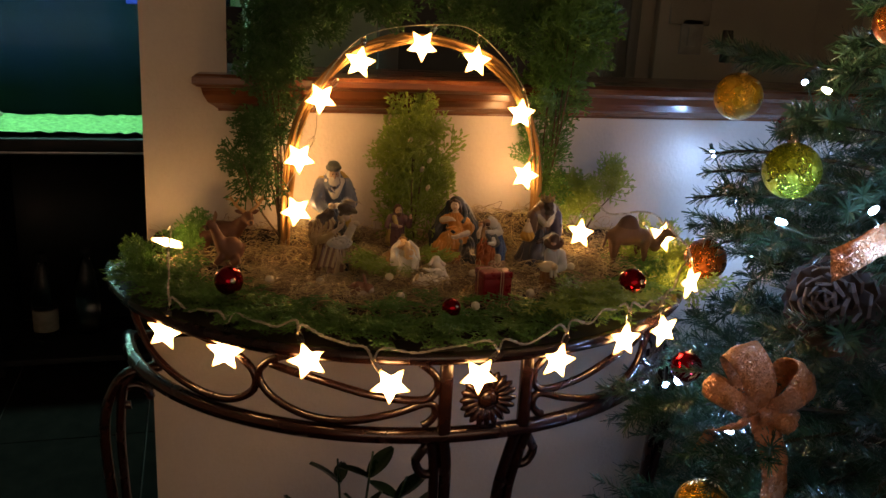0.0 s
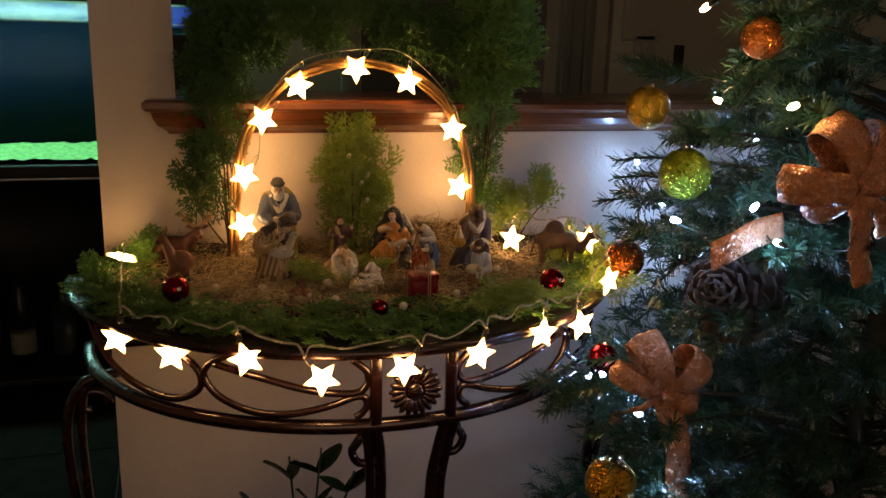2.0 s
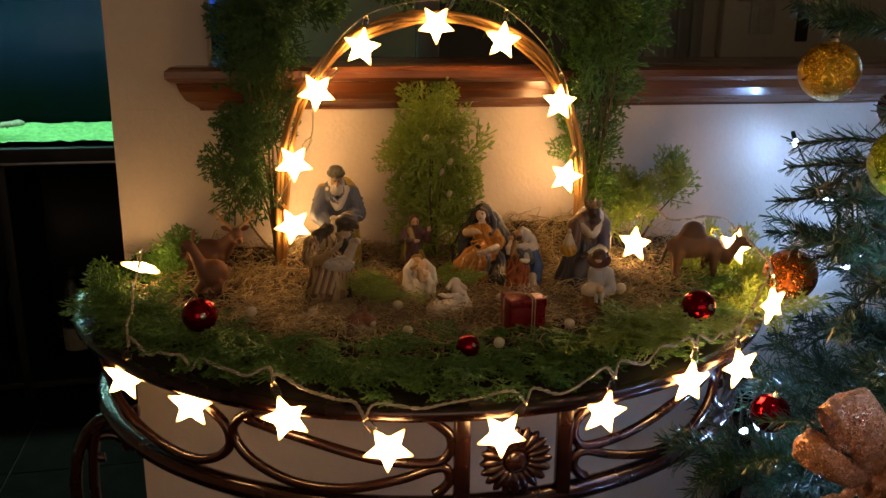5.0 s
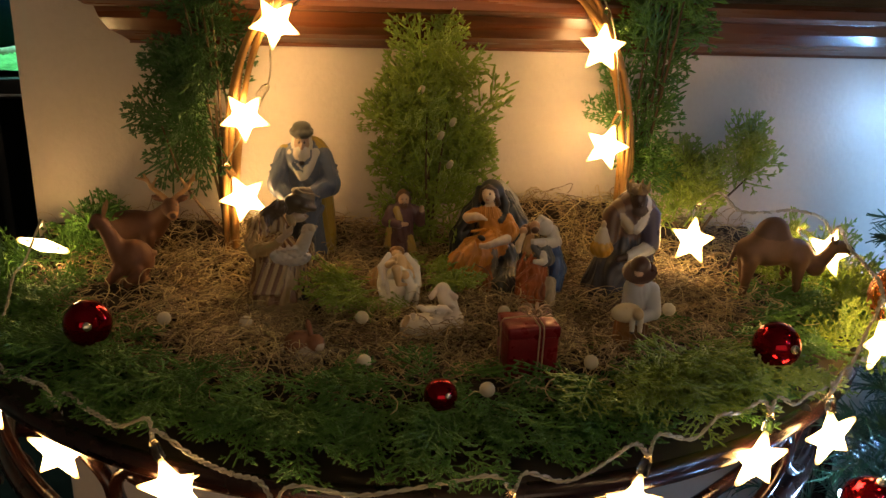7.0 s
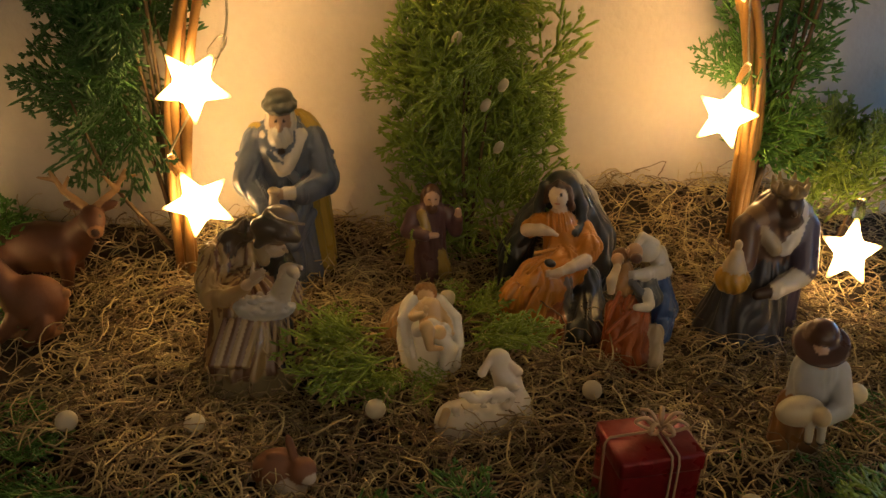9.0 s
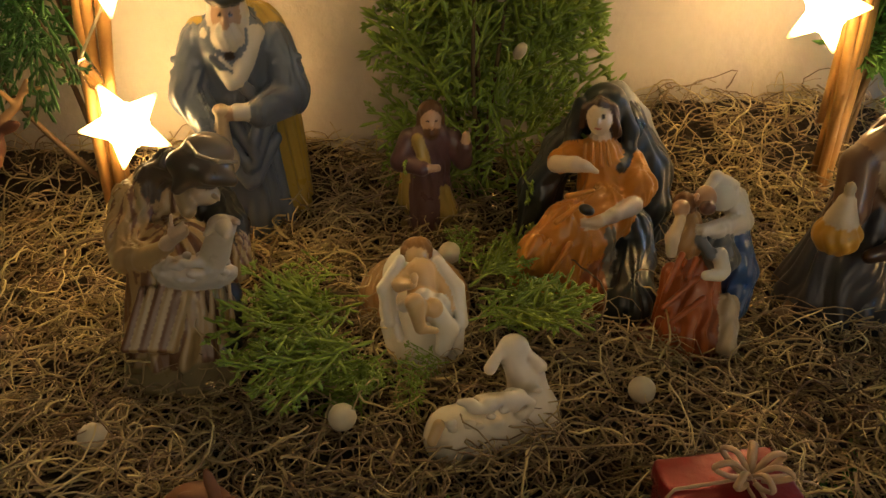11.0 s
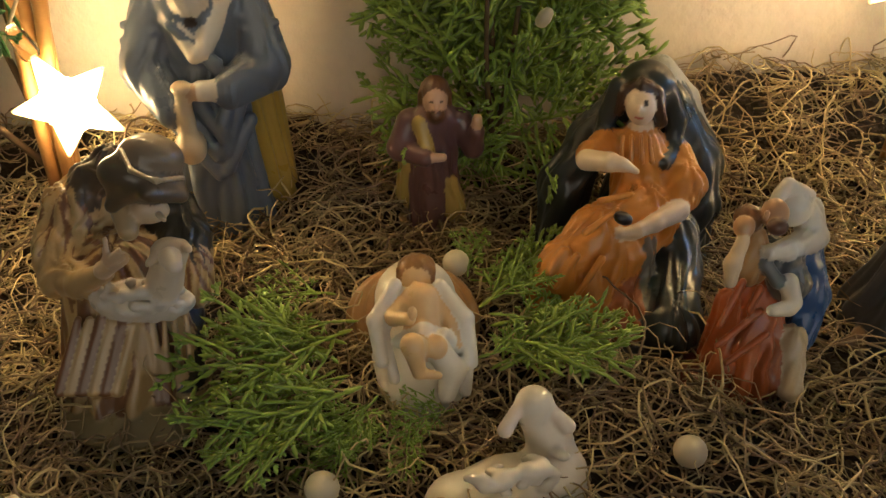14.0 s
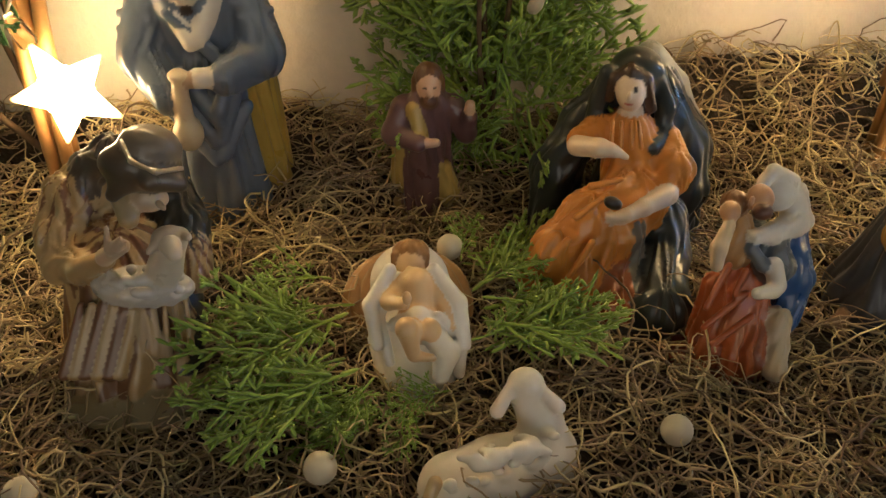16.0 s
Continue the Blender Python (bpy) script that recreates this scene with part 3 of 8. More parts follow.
table = empty("console_table", pose(0, 0, 0), "half-round console table of dark bronze-enamelled wrought iron", "table")
V, F = [], []
for z in (TOP - 0.012, TOP):
    for i in range(61):
        V.append(tuple(rim(-1 + i / 30, z, 0.02)))
m = 61
F = [tuple(range(m))[::-1], tuple(range(m, 2 * m))] + [(i, (i + 1) % m, m + (i + 1) % m, m + i) for i in range(m)]
part("plate", (V, F), PLATE, table, smooth=False)
part("top_rim", tube([rim(-1 + i / 30, TOP - 0.008, 0.022) for i in range(61)], 0.009, 10), IRON, table)
part("lower_ring", tube([rim(-1 + i / 30, RING, 0.0) for i in range(61)], 0.011, 10), IRON, table)
part("back_bar", tube([rim(-1, RING), rim(1, RING)], 0.008, 8), IRON, table)


def on_rim(pairs, n=50):
    return np.array([rim(p[0], p[1], 0.004) for p in smooth_line([(a, b, 0) for a, b in pairs], n)])


for side in (-1, 1):
    s = 1 if side == 1 else -1
    c = 0.02
    f = lambda u: c + s * u
    # two open loops of round bar and their end curls
    part("scroll", tube(on_rim([(f(0.86), 0.775), (f(0.80), 0.745), (f(0.72), 0.715), (f(0.60), 0.695), (f(0.50), 0.692), (f(0.44), 0.712), (f(0.435), 0.740), (f(0.48), 0.762), (f(0.56), 0.772), (f(0.70), 0.776)]), 0.0055, 8), IRON, table)
    part("scroll", tube(on_rim([(f(0.30), 0.778), (f(0.38), 0.768), (f(0.425), 0.742), (f(0.40), 0.712), (f(0.33), 0.692), (f(0.25), 0.690), (f(0.17), 0.703), (f(0.12), 0.716), (f(0.10), 0.715), (f(0.095), 0.703), (f(0.105), 0.692), (f(0.118), 0.686)]), 0.0055, 8), IRON, table)
    part("scroll", tube(on_rim([(f(0.40), 0.756), (f(0.30), 0.742), (f(0.20), 0.726), (f(0.12), 0.722), (f(0.095), 0.735), (f(0.095), 0.752), (f(0.11), 0.764), (f(0.125), 0.772)]), 0.0055, 8), IRON, table)
    p = rim(c + s * 0.078, RING, 0.004)
    part("upright", boxed((p[0] - 0.0085, p[1] - 0.006, RING), (p[0] + 0.0085, p[1] + 0.006, TOP - 0.012), 0.003), IRON, table)
    # end leg: a pair of bars that sweep out and down, with a curl inside
    e = rim(s * 0.82, RING)
    o = np.array((s * 0.046, 0.0, 0.0))
    for q, r in ((1.0, 0.008), (0.55, 0.007)):
        line = smooth_line([e + (s * -0.035, 0, -0.006), e + o * q * 0.45 + (0, 0, -0.02), e + o * q * 1.05 + (0, 0, -0.085), e + o * q + (0, 0, -0.20), e + o * q * 0.5 + (0, 0, -0.42), e + o * q * 0.9 + (0, 0, -RING + 0.003)], 40)
        part("leg", tube(line, r, 8, flat=1.6), IRON, table)
    a = np.linspace(0, 4.6, 26)
    curl = np.stack([e[0] + s * (0.010 - 0.028 * np.cos(a) * (1 - a / 7)), np.full(26, e[1]), e[2] - 0.058 + 0.028 * np.sin(a) * (1 - a / 7)], axis=1)
    part("curl", tube(curl, 0.0065, 8), IRON, table)
    b = np.stack([e[0] + s * (0.0 - 0.03 * np.cos(a) * (1 - a / 7)), np.full(26, e[1]), 0.16 + 0.03 * np.sin(a) * (1 - a / 7)], axis=1)
    part("curl", tube(b, 0.006, 8), IRON, table)
    # middle legs, close together under the rosette
    p = rim(c + s * 0.075, RING)
    for k, (dx, r) in enumerate(((0.0, 0.0072), (s * 0.016, 0.006))):
        line = smooth_line([p + (dx, 0.006, -0.006), p + (dx - s * 0.008, 0.014, -0.05), p + (dx - s * 0.014, 0.03, -0.13), p + (dx - s * 0.012, 0.03, -0.28), p + (dx, 0.01, -0.45), p + (dx + s * 0.01, -0.02, -RING + 0.003)], 36)
        part("leg", tube(line, r, 8, flat=1.2), IRON, table)
    a = np.linspace(0, 5.2, 26)
    q = p + (s * 0.012, 0.02, -0.055)
    curl = np.stack([q[0] + s * 0.020 * np.cos(a) * (1 - a / 8), np.full(26, q[1]), q[2] - 0.028 * np.sin(a) * (1 - a / 8) + 0.01], axis=1)
    part("curl", tube(np.concatenate([[p + (s * 0.01, 0.01, -0.004)], curl]), 0.0065, 8), IRON, table)

# the cast rosette: a ring of plump petals round a button
p = rim(0.02, 0.722, 0.006)
rosette = part("rosette", lathe([(0.010, -0.004), (0.030, -0.003), (0.034, 0.0), (0.030, 0.003), (0.010, 0.005)], 24), IRON, table, at=pose(p[0], p[1], p[2], 90, 0, 0))
petal = ball(1.0, 12)
petal_mesh = part("petal", petal, IRON, rosette, at=Matrix.Translation((0, 0.026, 0.004)) @ Matrix.Diagonal((0.0052, 0.0135, 0.005, 1)))
for i in range(1, 20):
    o = petal_mesh.copy()
    scene.collection.objects.link(o)
    o.matrix_basis = pose(0, 0, 0, 0, 0, 18 * i) @ petal_mesh.matrix_basis
part("button", ball(0.012, 18, 0.6), IRON, rosette, at=Matrix.Translation((0, 0, 0.004)))


# ---- the willow arch ----
arch = empty("willow_arch", pose(0, 0, 0), "arch of twisted yellow-brown willow rods standing on the moss", "arch")
AX, AZ, AA, AB = 0.352, 0.83, 0.212, 0.338


def arch_point(t, grow=0.0):
    """t from 0 (one foot) to 1: a tall rounded arch."""
    a = math.pi * (1 - t)
    x = math.cos(a)
    z = abs(math.sin(a)) ** 0.62
    return np.array((AX + (AA + grow) * math.copysign(abs(x) ** 0.94, x), 1.333, AZ - 0.01 + (AB + grow) * z))


for k in range(9):
    ph, tw, rr = random.uniform(0, 6.28), random.choice((-1, 1)) * random.uniform(7, 13), random.uniform(0.003, 0.0075)
    t0, t1 = (0.0, 1.0) if k < 6 else sorted((random.uniform(0, 0.6), random.uniform(0.4, 1.0)))
    pts = []
    for i in range(90):
        t = t0 + (t1 - t0) * i / 89
        q = arch_point(t, rr * math.cos(ph + tw * t))
        pts.append(q + (0.0012 * noise.noise((t * 9, k, 0)) * 3, rr * math.sin(ph + tw * t) + 0.003 * noise.noise((t * 7, k, 5)), 0.002 * noise.noise((t * 8, k, 9))))
    part("willow_rod", tube(pts, np.linspace(0.0034, 0.0024, 90) if k % 2 else np.linspace(0.0022, 0.0034, 90), 6), WICKER, arch)


# ---- lit plastic stars on a clear wire ----
def star_shape(r=0.0268, inner=0.0118, thick=0.0062):
    """A plump five-pointed star in the x-z plane, one point up."""
    ring = []
    for i in range(10):
        a = math.pi / 2 + i * math.pi / 5
        q = r if i % 2 == 0 else inner
        ring.append((q * math.cos(a), q * math.sin(a)))
    bm = bmesh.new()
    fr, bk = bm.verts.new((0, -thick, 0)), bm.verts.new((0, thick, 0))
    rf = [bm.verts.new((x, -0.002, z)) for x, z in ring]
    rb = [bm.verts.new((x, 0.002, z)) for x, z in ring]
    for i in range(10):
        j = (i + 1) % 10
        bm.faces.new((fr, rf[i], rf[j]))
        bm.faces.new((bk, rb[j], rb[i]))
        bm.faces.new((rf[i], rb[i], rb[j], rf[j]))
    bmesh.ops.recalc_face_normals(bm, faces=bm.faces)
    bmesh.ops.bevel(bm, geom=[e for e in bm.edges if len(e.link_faces) == 2 and e.calc_face_angle(0) > 0.8], offset=0.0012, segments=2, affect="EDGES")
    return bm


star = empty("star_light", pose(0, 0, -1), "lit warm-white plastic star on a clear wire", "star light", "star lights on the table")
part("star_body", star_shape(), STAR, star, smooth=False)
part("socket", lathe([(0.0035, 0.024), (0.0045, 0.026), (0.004, 0.036), (0.002, 0.040)], 12), CLEAR, star, "clear plastic socket")
STAR_ENDS, STAR_POS = [], []


def put_star(x, y, z, roll, yaw=0.0, tip=0.0):
    """The star's middle; roll turns it in its own plane."""
    m = pose(x, y, z, tip, roll, yaw)
    copy_thing(star, m)
    STAR_POS.append((x, y, z))
    STAR_ENDS.append(m @ Vector((0, 0, 0.040)) if abs(roll) < 40 and tip > -40 else Vector((x, y, z + 0.02)))


RIM_STARS = ((-0.041, 1.119, 0.771, 12), (0.034, 1.047, 0.767, 5), (0.130, 0.976, 0.779, -17), (0.224, 0.929, 0.761, -34), (0.335, 0.923, 0.768, 36), (0.448, 0.940, 0.773, 14), (0.556, 0.966, 0.786, 5), (0.633, 0.996, 0.784, -15))
for x, y, z, roll in RIM_STARS:
    put_star(x, y, z, roll, (x - TX) * 45)
put_star(0.718, 1.074, 0.826, -12, 25)
ARCH_STARS = ((0.155, 1.318, 0.887, -25), (0.159, 1.318, 0.971, 36), (0.191, 1.318, 1.063, 42), (0.250, 1.318, 1.119, 10), (0.347, 1.318, 1.148, 36), (0.437, 1.318, 1.128, 8), (0.520, 1.318, 1.046, 4), (0.535, 1.318, 0.943, 18))
for x, y, z, roll in ARCH_STARS:
    put_star(x, y, z, roll, 0, -5)
put_star(-0.037, 1.290, 0.848, 20, 10, -112)
put_star(0.620, 1.262, 0.856, 12, 0, -20)
put_star(0.740, 1.205, 0.862, -50, 20, -30)
bpy.data.objects.remove(star.children[0])
bpy.data.objects.remove(star.children[0])
bpy.data.objects.remove(star)

# the clear wire: sagging from star to star along the rim
wire = empty("light_wire", pose(0, 0, 0), "twisted clear wire of the star lights", "wire")
order = [STAR_ENDS[i] for i in (17, 0, 1, 2, 3, 4, 5, 6, 7, 8, 19, 18)]
for i in range(len(order) - 1):
    a, b = np.array(order[i]), np.array(order[i + 1])
    mid = (a + b) / 2 + (0, -0.006, 0.008 if i % 2 else 0.014)
    jog = np.array([random.uniform(-0.007, 0.007) for _ in range(6)])
    base = smooth_line([a, a * 0.8 + mid * 0.2 + (jog[0], 0, 0.012), a * 0.35 + mid * 0.65 + (0, 0, jog[1]), mid + (0, 0, jog[2]), b * 0.4 + mid * 0.6 + (0, 0, jog[3]), b * 0.8 + mid * 0.2 + (jog[4], 0, 0.012), b], 60)
    for ph in (0, math.pi):
        t = np.linspace(0, 60, 60)
        tw = base + 0.0009 * np.stack([np.cos(t + ph), np.sin(t + ph), np.cos(t + ph)], axis=1)
        part("strand", tube(tw, 0.0010, 5), WIRE, wire)
line = smooth_line([np.array(p) for p in STAR_ENDS[9:17]], 140)
part("strand", tube(line, 0.0009, 5), WIRE, wire)


# ---- cypress sprigs ----
def spindle(a, b, r, V, F, root=None):
    """A slim leaf-clad twiglet from a to b, thickest past its middle; it grows out of vertex root. Gives a vertex to grow from."""
    a, b = np.asarray(a), np.asarray(b)
    d = b - a
    n = np.array((0, 0, 1.0))
    w = np.cross(d, n)
    w /= max(np.linalg.norm(w), 1e-9)
    if root is None:
        root = len(V)
        V.append(a)
    o = len(V)
    for t, q in ((0.25, 0.75), (0.74, 1.0)):
        c = a + d * t
        V.extend([c + w * r * q, c - w * r * q * 0.5 + n * r * q * 0.6, c - w * r * q * 0.5 - n * r * q * 0.6])
    V.append(b)
    for k in range(3):
        m = (k + 1) % 3
        F.extend([(root, o + m, o + k), (o + k, o + m, o + 3 + m), (o + k, o + 3 + m, o + 3 + k), (o + 6, o + 3 + k, o + 3 + m)])
    return o + 4


def sprig_template(seed, length=0.07, droop=0.006):
    """A flat, three times forked spray of scale-leaved twigs that grows along y."""
    rnd = random.Random(seed)
    V, F = [], []
    steps = 8
    bend = rnd.uniform(-0.25, 0.25)

    def main(t):
        return np.array((bend * length * t * t, length * t, -droop * t * t))
    grow = None
    for i in range(steps):
        a, b = main(i / steps), main((i + 1) / steps)
        grow = spindle(a, b + (b - a) * 0.25, 0.0014 * (1.25 - 0.55 * i / steps), V, F, grow)
        side = 1 if (i + seed) % 2 else -1
        for sd in ((side,) if i < 2 else (side, -side)):
            if i == 0 or rnd.random() < 0.12:
                continue
            t = (i + (0.25 if sd == side else 0.65)) / steps
            L = length * (0.50 * (1 - t) ** 0.75 + 0.09) * rnd.uniform(0.65, 1.15)
            ang = rnd.uniform(0.55, 0.85)
            d = np.array((sd * math.sin(ang), math.cos(ang), rnd.uniform(-0.25, 0.25)))
            o = main(t)
            k = max(2, int(L / 0.0080))
            twig = grow
            for j in range(k):
                p, q = o + d * L * j / k, o + d * L * (j + 1) / k
                c0, c1 = np.array((0, 0.25 * L * (j / k) ** 2, 0)), np.array((0, 0.25 * L * ((j + 1) / k) ** 2, 0))
                twig = spindle(p + c0, q + c1 + (q - p) * 0.2, 0.00130 * (1.1 - 0.3 * j / k), V, F, twig)
                s2 = 1 if j % 2 else -1
                for s3 in ((s2,) if rnd.random() < 0.35 else (s2, -s2)):
                    if rnd.random() < 0.10:
                        continue
                    l2 = min(0.0135, L * 0.60) * (1 - 0.55 * j / k) * rnd.uniform(0.7, 1.25)
                    a2 = ang * sd + s3 * rnd.uniform(0.50, 0.80)
                    e = np.array((math.sin(a2), math.cos(a2), rnd.uniform(-0.25, 0.25)))
                    m = p + c0 + d * (L / k) * 0.4
                    leaf = spindle(m, m + e * l2, 0.00125, V, F, twig)
                    if l2 > 0.0085:
                        for s4 in (-1, 1):
                            a3 = a2 + s4 * rnd.uniform(0.5, 0.8)
                            g = np.array((math.sin(a3), math.cos(a3), rnd.uniform(-0.2, 0.2)))
                            h = m + e * l2 * rnd.uniform(0.35, 0.6)
                            spindle(h, h + g * l2 * rnd.uniform(0.35, 0.55), 0.00105, V, F, leaf)
    return np.array(V), np.array(F)


SPRIGS = [sprig_template(s, 0.07, 0.004 + 0.003 * (s % 3)) for s in range(6)]


SPRIG_MESHES = {}


class Foliage:
    """Sprigs of one thing: each is a part of its own, on one of a few shared meshes."""

    def __init__(self, thing, mat):
        self.thing, self.mat = thing, mat

    def sprig(self, base, direction, hint, scale):
        k = random.randrange(6)
        v, f = SPRIGS[k]
        R = frame_of(direction, hint)
        flip = random.choice((-1, 1))
        tip = np.asarray(base) + R[:, 1] * 0.07 * scale
        mid = (np.asarray(base) + tip) / 2
        for q in STAR_POS:
            if min(np.linalg.norm(np.array(q) - w) for w in (base, mid, tip)) < 0.036 + 0.006 * scale:
                return
        key = (k, self.mat.name)
        if key not in SPRIG_MESHES:
            me = bpy.data.meshes.new("sprig")
            me.from_pydata(v.tolist(), [], f.tolist())
            me.polygons.foreach_set("use_smooth", [True] * len(f))
            me.materials.append(self.mat)
            SPRIG_MESHES[key] = me
        ob = new("sprig", SPRIG_MESHES[key])
        ob.parent = self.thing
        m = Matrix([[R[r][c] * scale * (flip if c == 0 else 1) for c in range(3)] + [float(base[r])] for r in range(3)] + [[0, 0, 0, 1]])
        ob.matrix_basis = m


def rand_unit():
    v = np.array([random.gauss(0, 1) for _ in range(3)])
    return v / np.linalg.norm(v)


def bush(name, label, lumps, mat, up=0.8, category="shrub", root=None):
    """Sprigs that fill some rounded masses (middle, radii, count, sprig size), on forked stems."""
    thing = empty(name, pose(0, 0, 0), label, category, "cypress greenery")
    fol = Foliage(thing, mat)
    stems = []
    for c, r, count, size in lumps:
        c, r = np.array(c), np.array(r)
        for i in range(count):
            u = rand_unit() * random.random() ** 0.4
            out = u * (1, 0.7, 1)
            p = c + u * r * 0.85
            p[1] = min(p[1], WALL_Y - 0.03)
            d = out * 0.8 + np.array((0, -0.15, up)) + rand_unit() * 0.35
            if p[1] > WALL_Y - 0.06 and d[1] > 0:
                d[1] *= 0.1
            s = size * random.uniform(0.65, 1.15)
            hint = np.array((0, -1, 0.25)) + rand_unit() * 0.45
            d = d / np.linalg.norm(d)
            fol.sprig(p - d * 0.5 * s * 0.06, d, hint, s)
            if root is not None and i % 24 == 0:
                stems.append(tube(smooth_line([root + rand_unit() * 0.004, (np.array(root) + p) / 2 + rand_unit() * 0.01, p], 10), np.linspace(0.0022, 0.0008, 10), 5))
    for v in stems:
        part("stem", v, TWIG, thing)
    return thing


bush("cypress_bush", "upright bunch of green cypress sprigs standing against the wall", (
    ((0.352, 1.348, 0.885), (0.054, 0.034, 0.065), 34, 1.15), ((0.352, 1.348, 0.965), (0.058, 0.032, 0.060), 36, 1.15), ((0.346, 1.350, 1.020), (0.034, 0.020, 0.035), 14, 1.0)), THUJA_LIT, 0.55, root=np.array((0.355, 1.350, 0.815)))
bush("cypress_branch", "cypress branch in shaded green tied to the side of the willow arch", (
    ((0.128, 1.348, 1.160), (0.034, 0.036, 0.080), 38, 1.1), ((0.118, 1.345, 1.050), (0.040, 0.034, 0.070), 36, 1.1), ((0.106, 1.340, 0.965), (0.060, 0.028, 0.055), 32, 1.1)), THUJA_SHADE, 0.0, root=np.array((0.135, 1.345, 0.83)))
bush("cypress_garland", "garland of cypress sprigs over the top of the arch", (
    ((0.165, 1.356, 1.190), (0.055, 0.026, 0.055), 42, 1.3), ((0.245, 1.358, 1.218), (0.060, 0.026, 0.042), 44, 1.3), ((0.345, 1.358, 1.232), (0.070, 0.026, 0.032), 22, 1.2), ((0.440, 1.358, 1.205), (0.060, 0.026, 0.036), 22, 1.2), ((0.505, 1.358, 1.175), (0.030, 0.026, 0.045), 16, 1.2)), THUJA_SHADE, 0.3)
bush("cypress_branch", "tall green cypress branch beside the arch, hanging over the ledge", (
    ((0.605, 1.345, 1.210), (0.056, 0.036, 0.120), 96, 1.4), ((0.585, 1.350, 1.075), (0.038, 0.026, 0.070), 34, 1.2), ((0.566, 1.346, 0.960), (0.032, 0.022, 0.080), 30, 1.1)), THUJA_HALF_SHADE, 0.7, root=np.array((0.578, 1.345, 0.83)))
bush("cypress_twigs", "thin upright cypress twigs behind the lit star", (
    ((0.632, 1.335, 0.885), (0.034, 0.022, 0.045), 14, 1.0), ((0.668, 1.335, 0.905), (0.030, 0.018, 0.030), 8, 0.95), ((0.704, 1.335, 0.925), (0.018, 0.014, 0.034), 8, 0.95)), THUJA_LIT, 1.1, root=np.array((0.650, 1.335, 0.82)))
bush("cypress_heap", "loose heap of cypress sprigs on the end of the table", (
    ((-0.045, 1.290, 0.820), (0.055, 0.070, 0.020), 46, 0.9), ((-0.02, 1.345, 0.832), (0.05, 0.03, 0.02), 14, 0.9)), THUJA_HALF_SHADE, 0.5)
bush("cypress_heap", "loose heap of lit-green cypress sprigs by the tree end", (
    ((0.745, 1.225, 0.828), (0.050, 0.085, 0.028), 64, 1.0), ((0.735, 1.110, 0.815), (0.035, 0.04, 0.02), 26, 1.0)), THUJA_LIT, 0.4)


def carpet(name, label, spots, mat, lift=0.15, category="greenery"):
    """Sprigs laid flat: (x, y, z, spread x, spread y, count, size, heading, fan)."""
    thing = empty(name, pose(0, 0, 0), label, category, "cypress greenery")
    fol = Foliage(thing, mat)
    for x, y, z, sx, sy, count, size, head, fan in spots:
        for i in range(count):
            px, py = x + random.gauss(0, 0.5) * sx, y + random.gauss(0, 0.5) * sy
            a = radians(head + random.uniform(-fan, fan))
            d = np.array((math.sin(a), math.cos(a), random.uniform(-0.05, lift * 2)))
            fol.sprig((px, py, z + random.uniform(0, 0.012)), d, np.array((0, -0.2, 1)) + rand_unit() * 0.35, size * random.uniform(0.7, 1.2))
    return thing


def rim_spots(u0, u1, n, inset, z, count, size, fan):
    out = []
    for i in range(n):
        u = u0 + (u1 - u0) * (i + 0.5) / n
        p = rim(u, z, -inset)
        out.append((p[0], p[1], z, 0.035, 0.03, count, size, 180 - u * 80, fan))
    return out


carpet("cypress_edging", "thick edging of half-shaded green cypress sprigs along the front of the table", rim_spots(-0.92, 0.93, 24, 0.060, 0.808, 7, 0.85, 90) + rim_spots(-0.95, 0.93, 26, 0.034, 0.803, 8, 0.72, 80), THUJA_HALF_SHADE)
carpet("cypress_edging", "second layer of cypress sprigs set back on the edging", rim_spots(-0.9, 0.85, 18, 0.082, 0.811, 3, 0.7, 180), THUJA_HALF_SHADE)
carpet("cypress_spray", "lit-green cypress spray lying at the front of the table", ((0.530, 1.040, 0.828, 0.05, 0.028, 30, 0.85, 185, 70), (0.50, 1.015, 0.820, 0.05, 0.02, 12, 0.8, 200, 50)), THUJA_LIT)
carpet("cypress_spray", "green cypress sprigs tucked round the small crib", ((0.276, 1.215, 0.830, 0.006, 0.030, 10, 0.72, 258, 40), (0.280, 1.182, 0.828, 0.010, 0.010, 4, 0.50, 222, 30), (0.332, 1.205, 0.830, 0.006, 0.030, 8, 0.70, 92, 40), (0.30, 1.176, 0.822, 0.03, 0.004, 5, 0.34, 180, 70), (0.330, 1.250, 0.828, 0.02, 0.008, 3, 0.5, 60, 60)), THUJA_LIT)


# ---- the bed of dried moss ----
def moss_height(x, y):
    back = max(0.0, (y - 1.30) / 0.09)
    h = 0.812 + 0.010 * noise.noise((x * 14, y * 14, 2)) + 0.004 * noise.noise((x * 60, y * 60, 7)) + (0.018 + 0.034 * min(1, max(0, (x - 0.40) / 0.05)) * min(1, max(0, (0.66 - x) / 0.05)) + 0.012 * min(1, max(0, (0.30 - x) / 0.05))) * min(1, back) ** 1.3
    return h


def tuft(x, y):
    """Where the strands heap up (above 0) and where hollows bare the shade-dark bed (below)."""
    return 0.9 * noise.noise((x * 34, y * 34, 11)) + 0.5 * noise.noise((x * 75, y * 75, 4)) - 0.55 * math.exp(-((y - 1.352) / 0.014) ** 2) + 0.12


def on_table(x, y, inset=0.0):
    return ((x - TX) / (TA - inset)) ** 2 + ((y - WALL_Y) / (TB - inset)) ** 2 < 1 and y < WALL_Y - 0.004


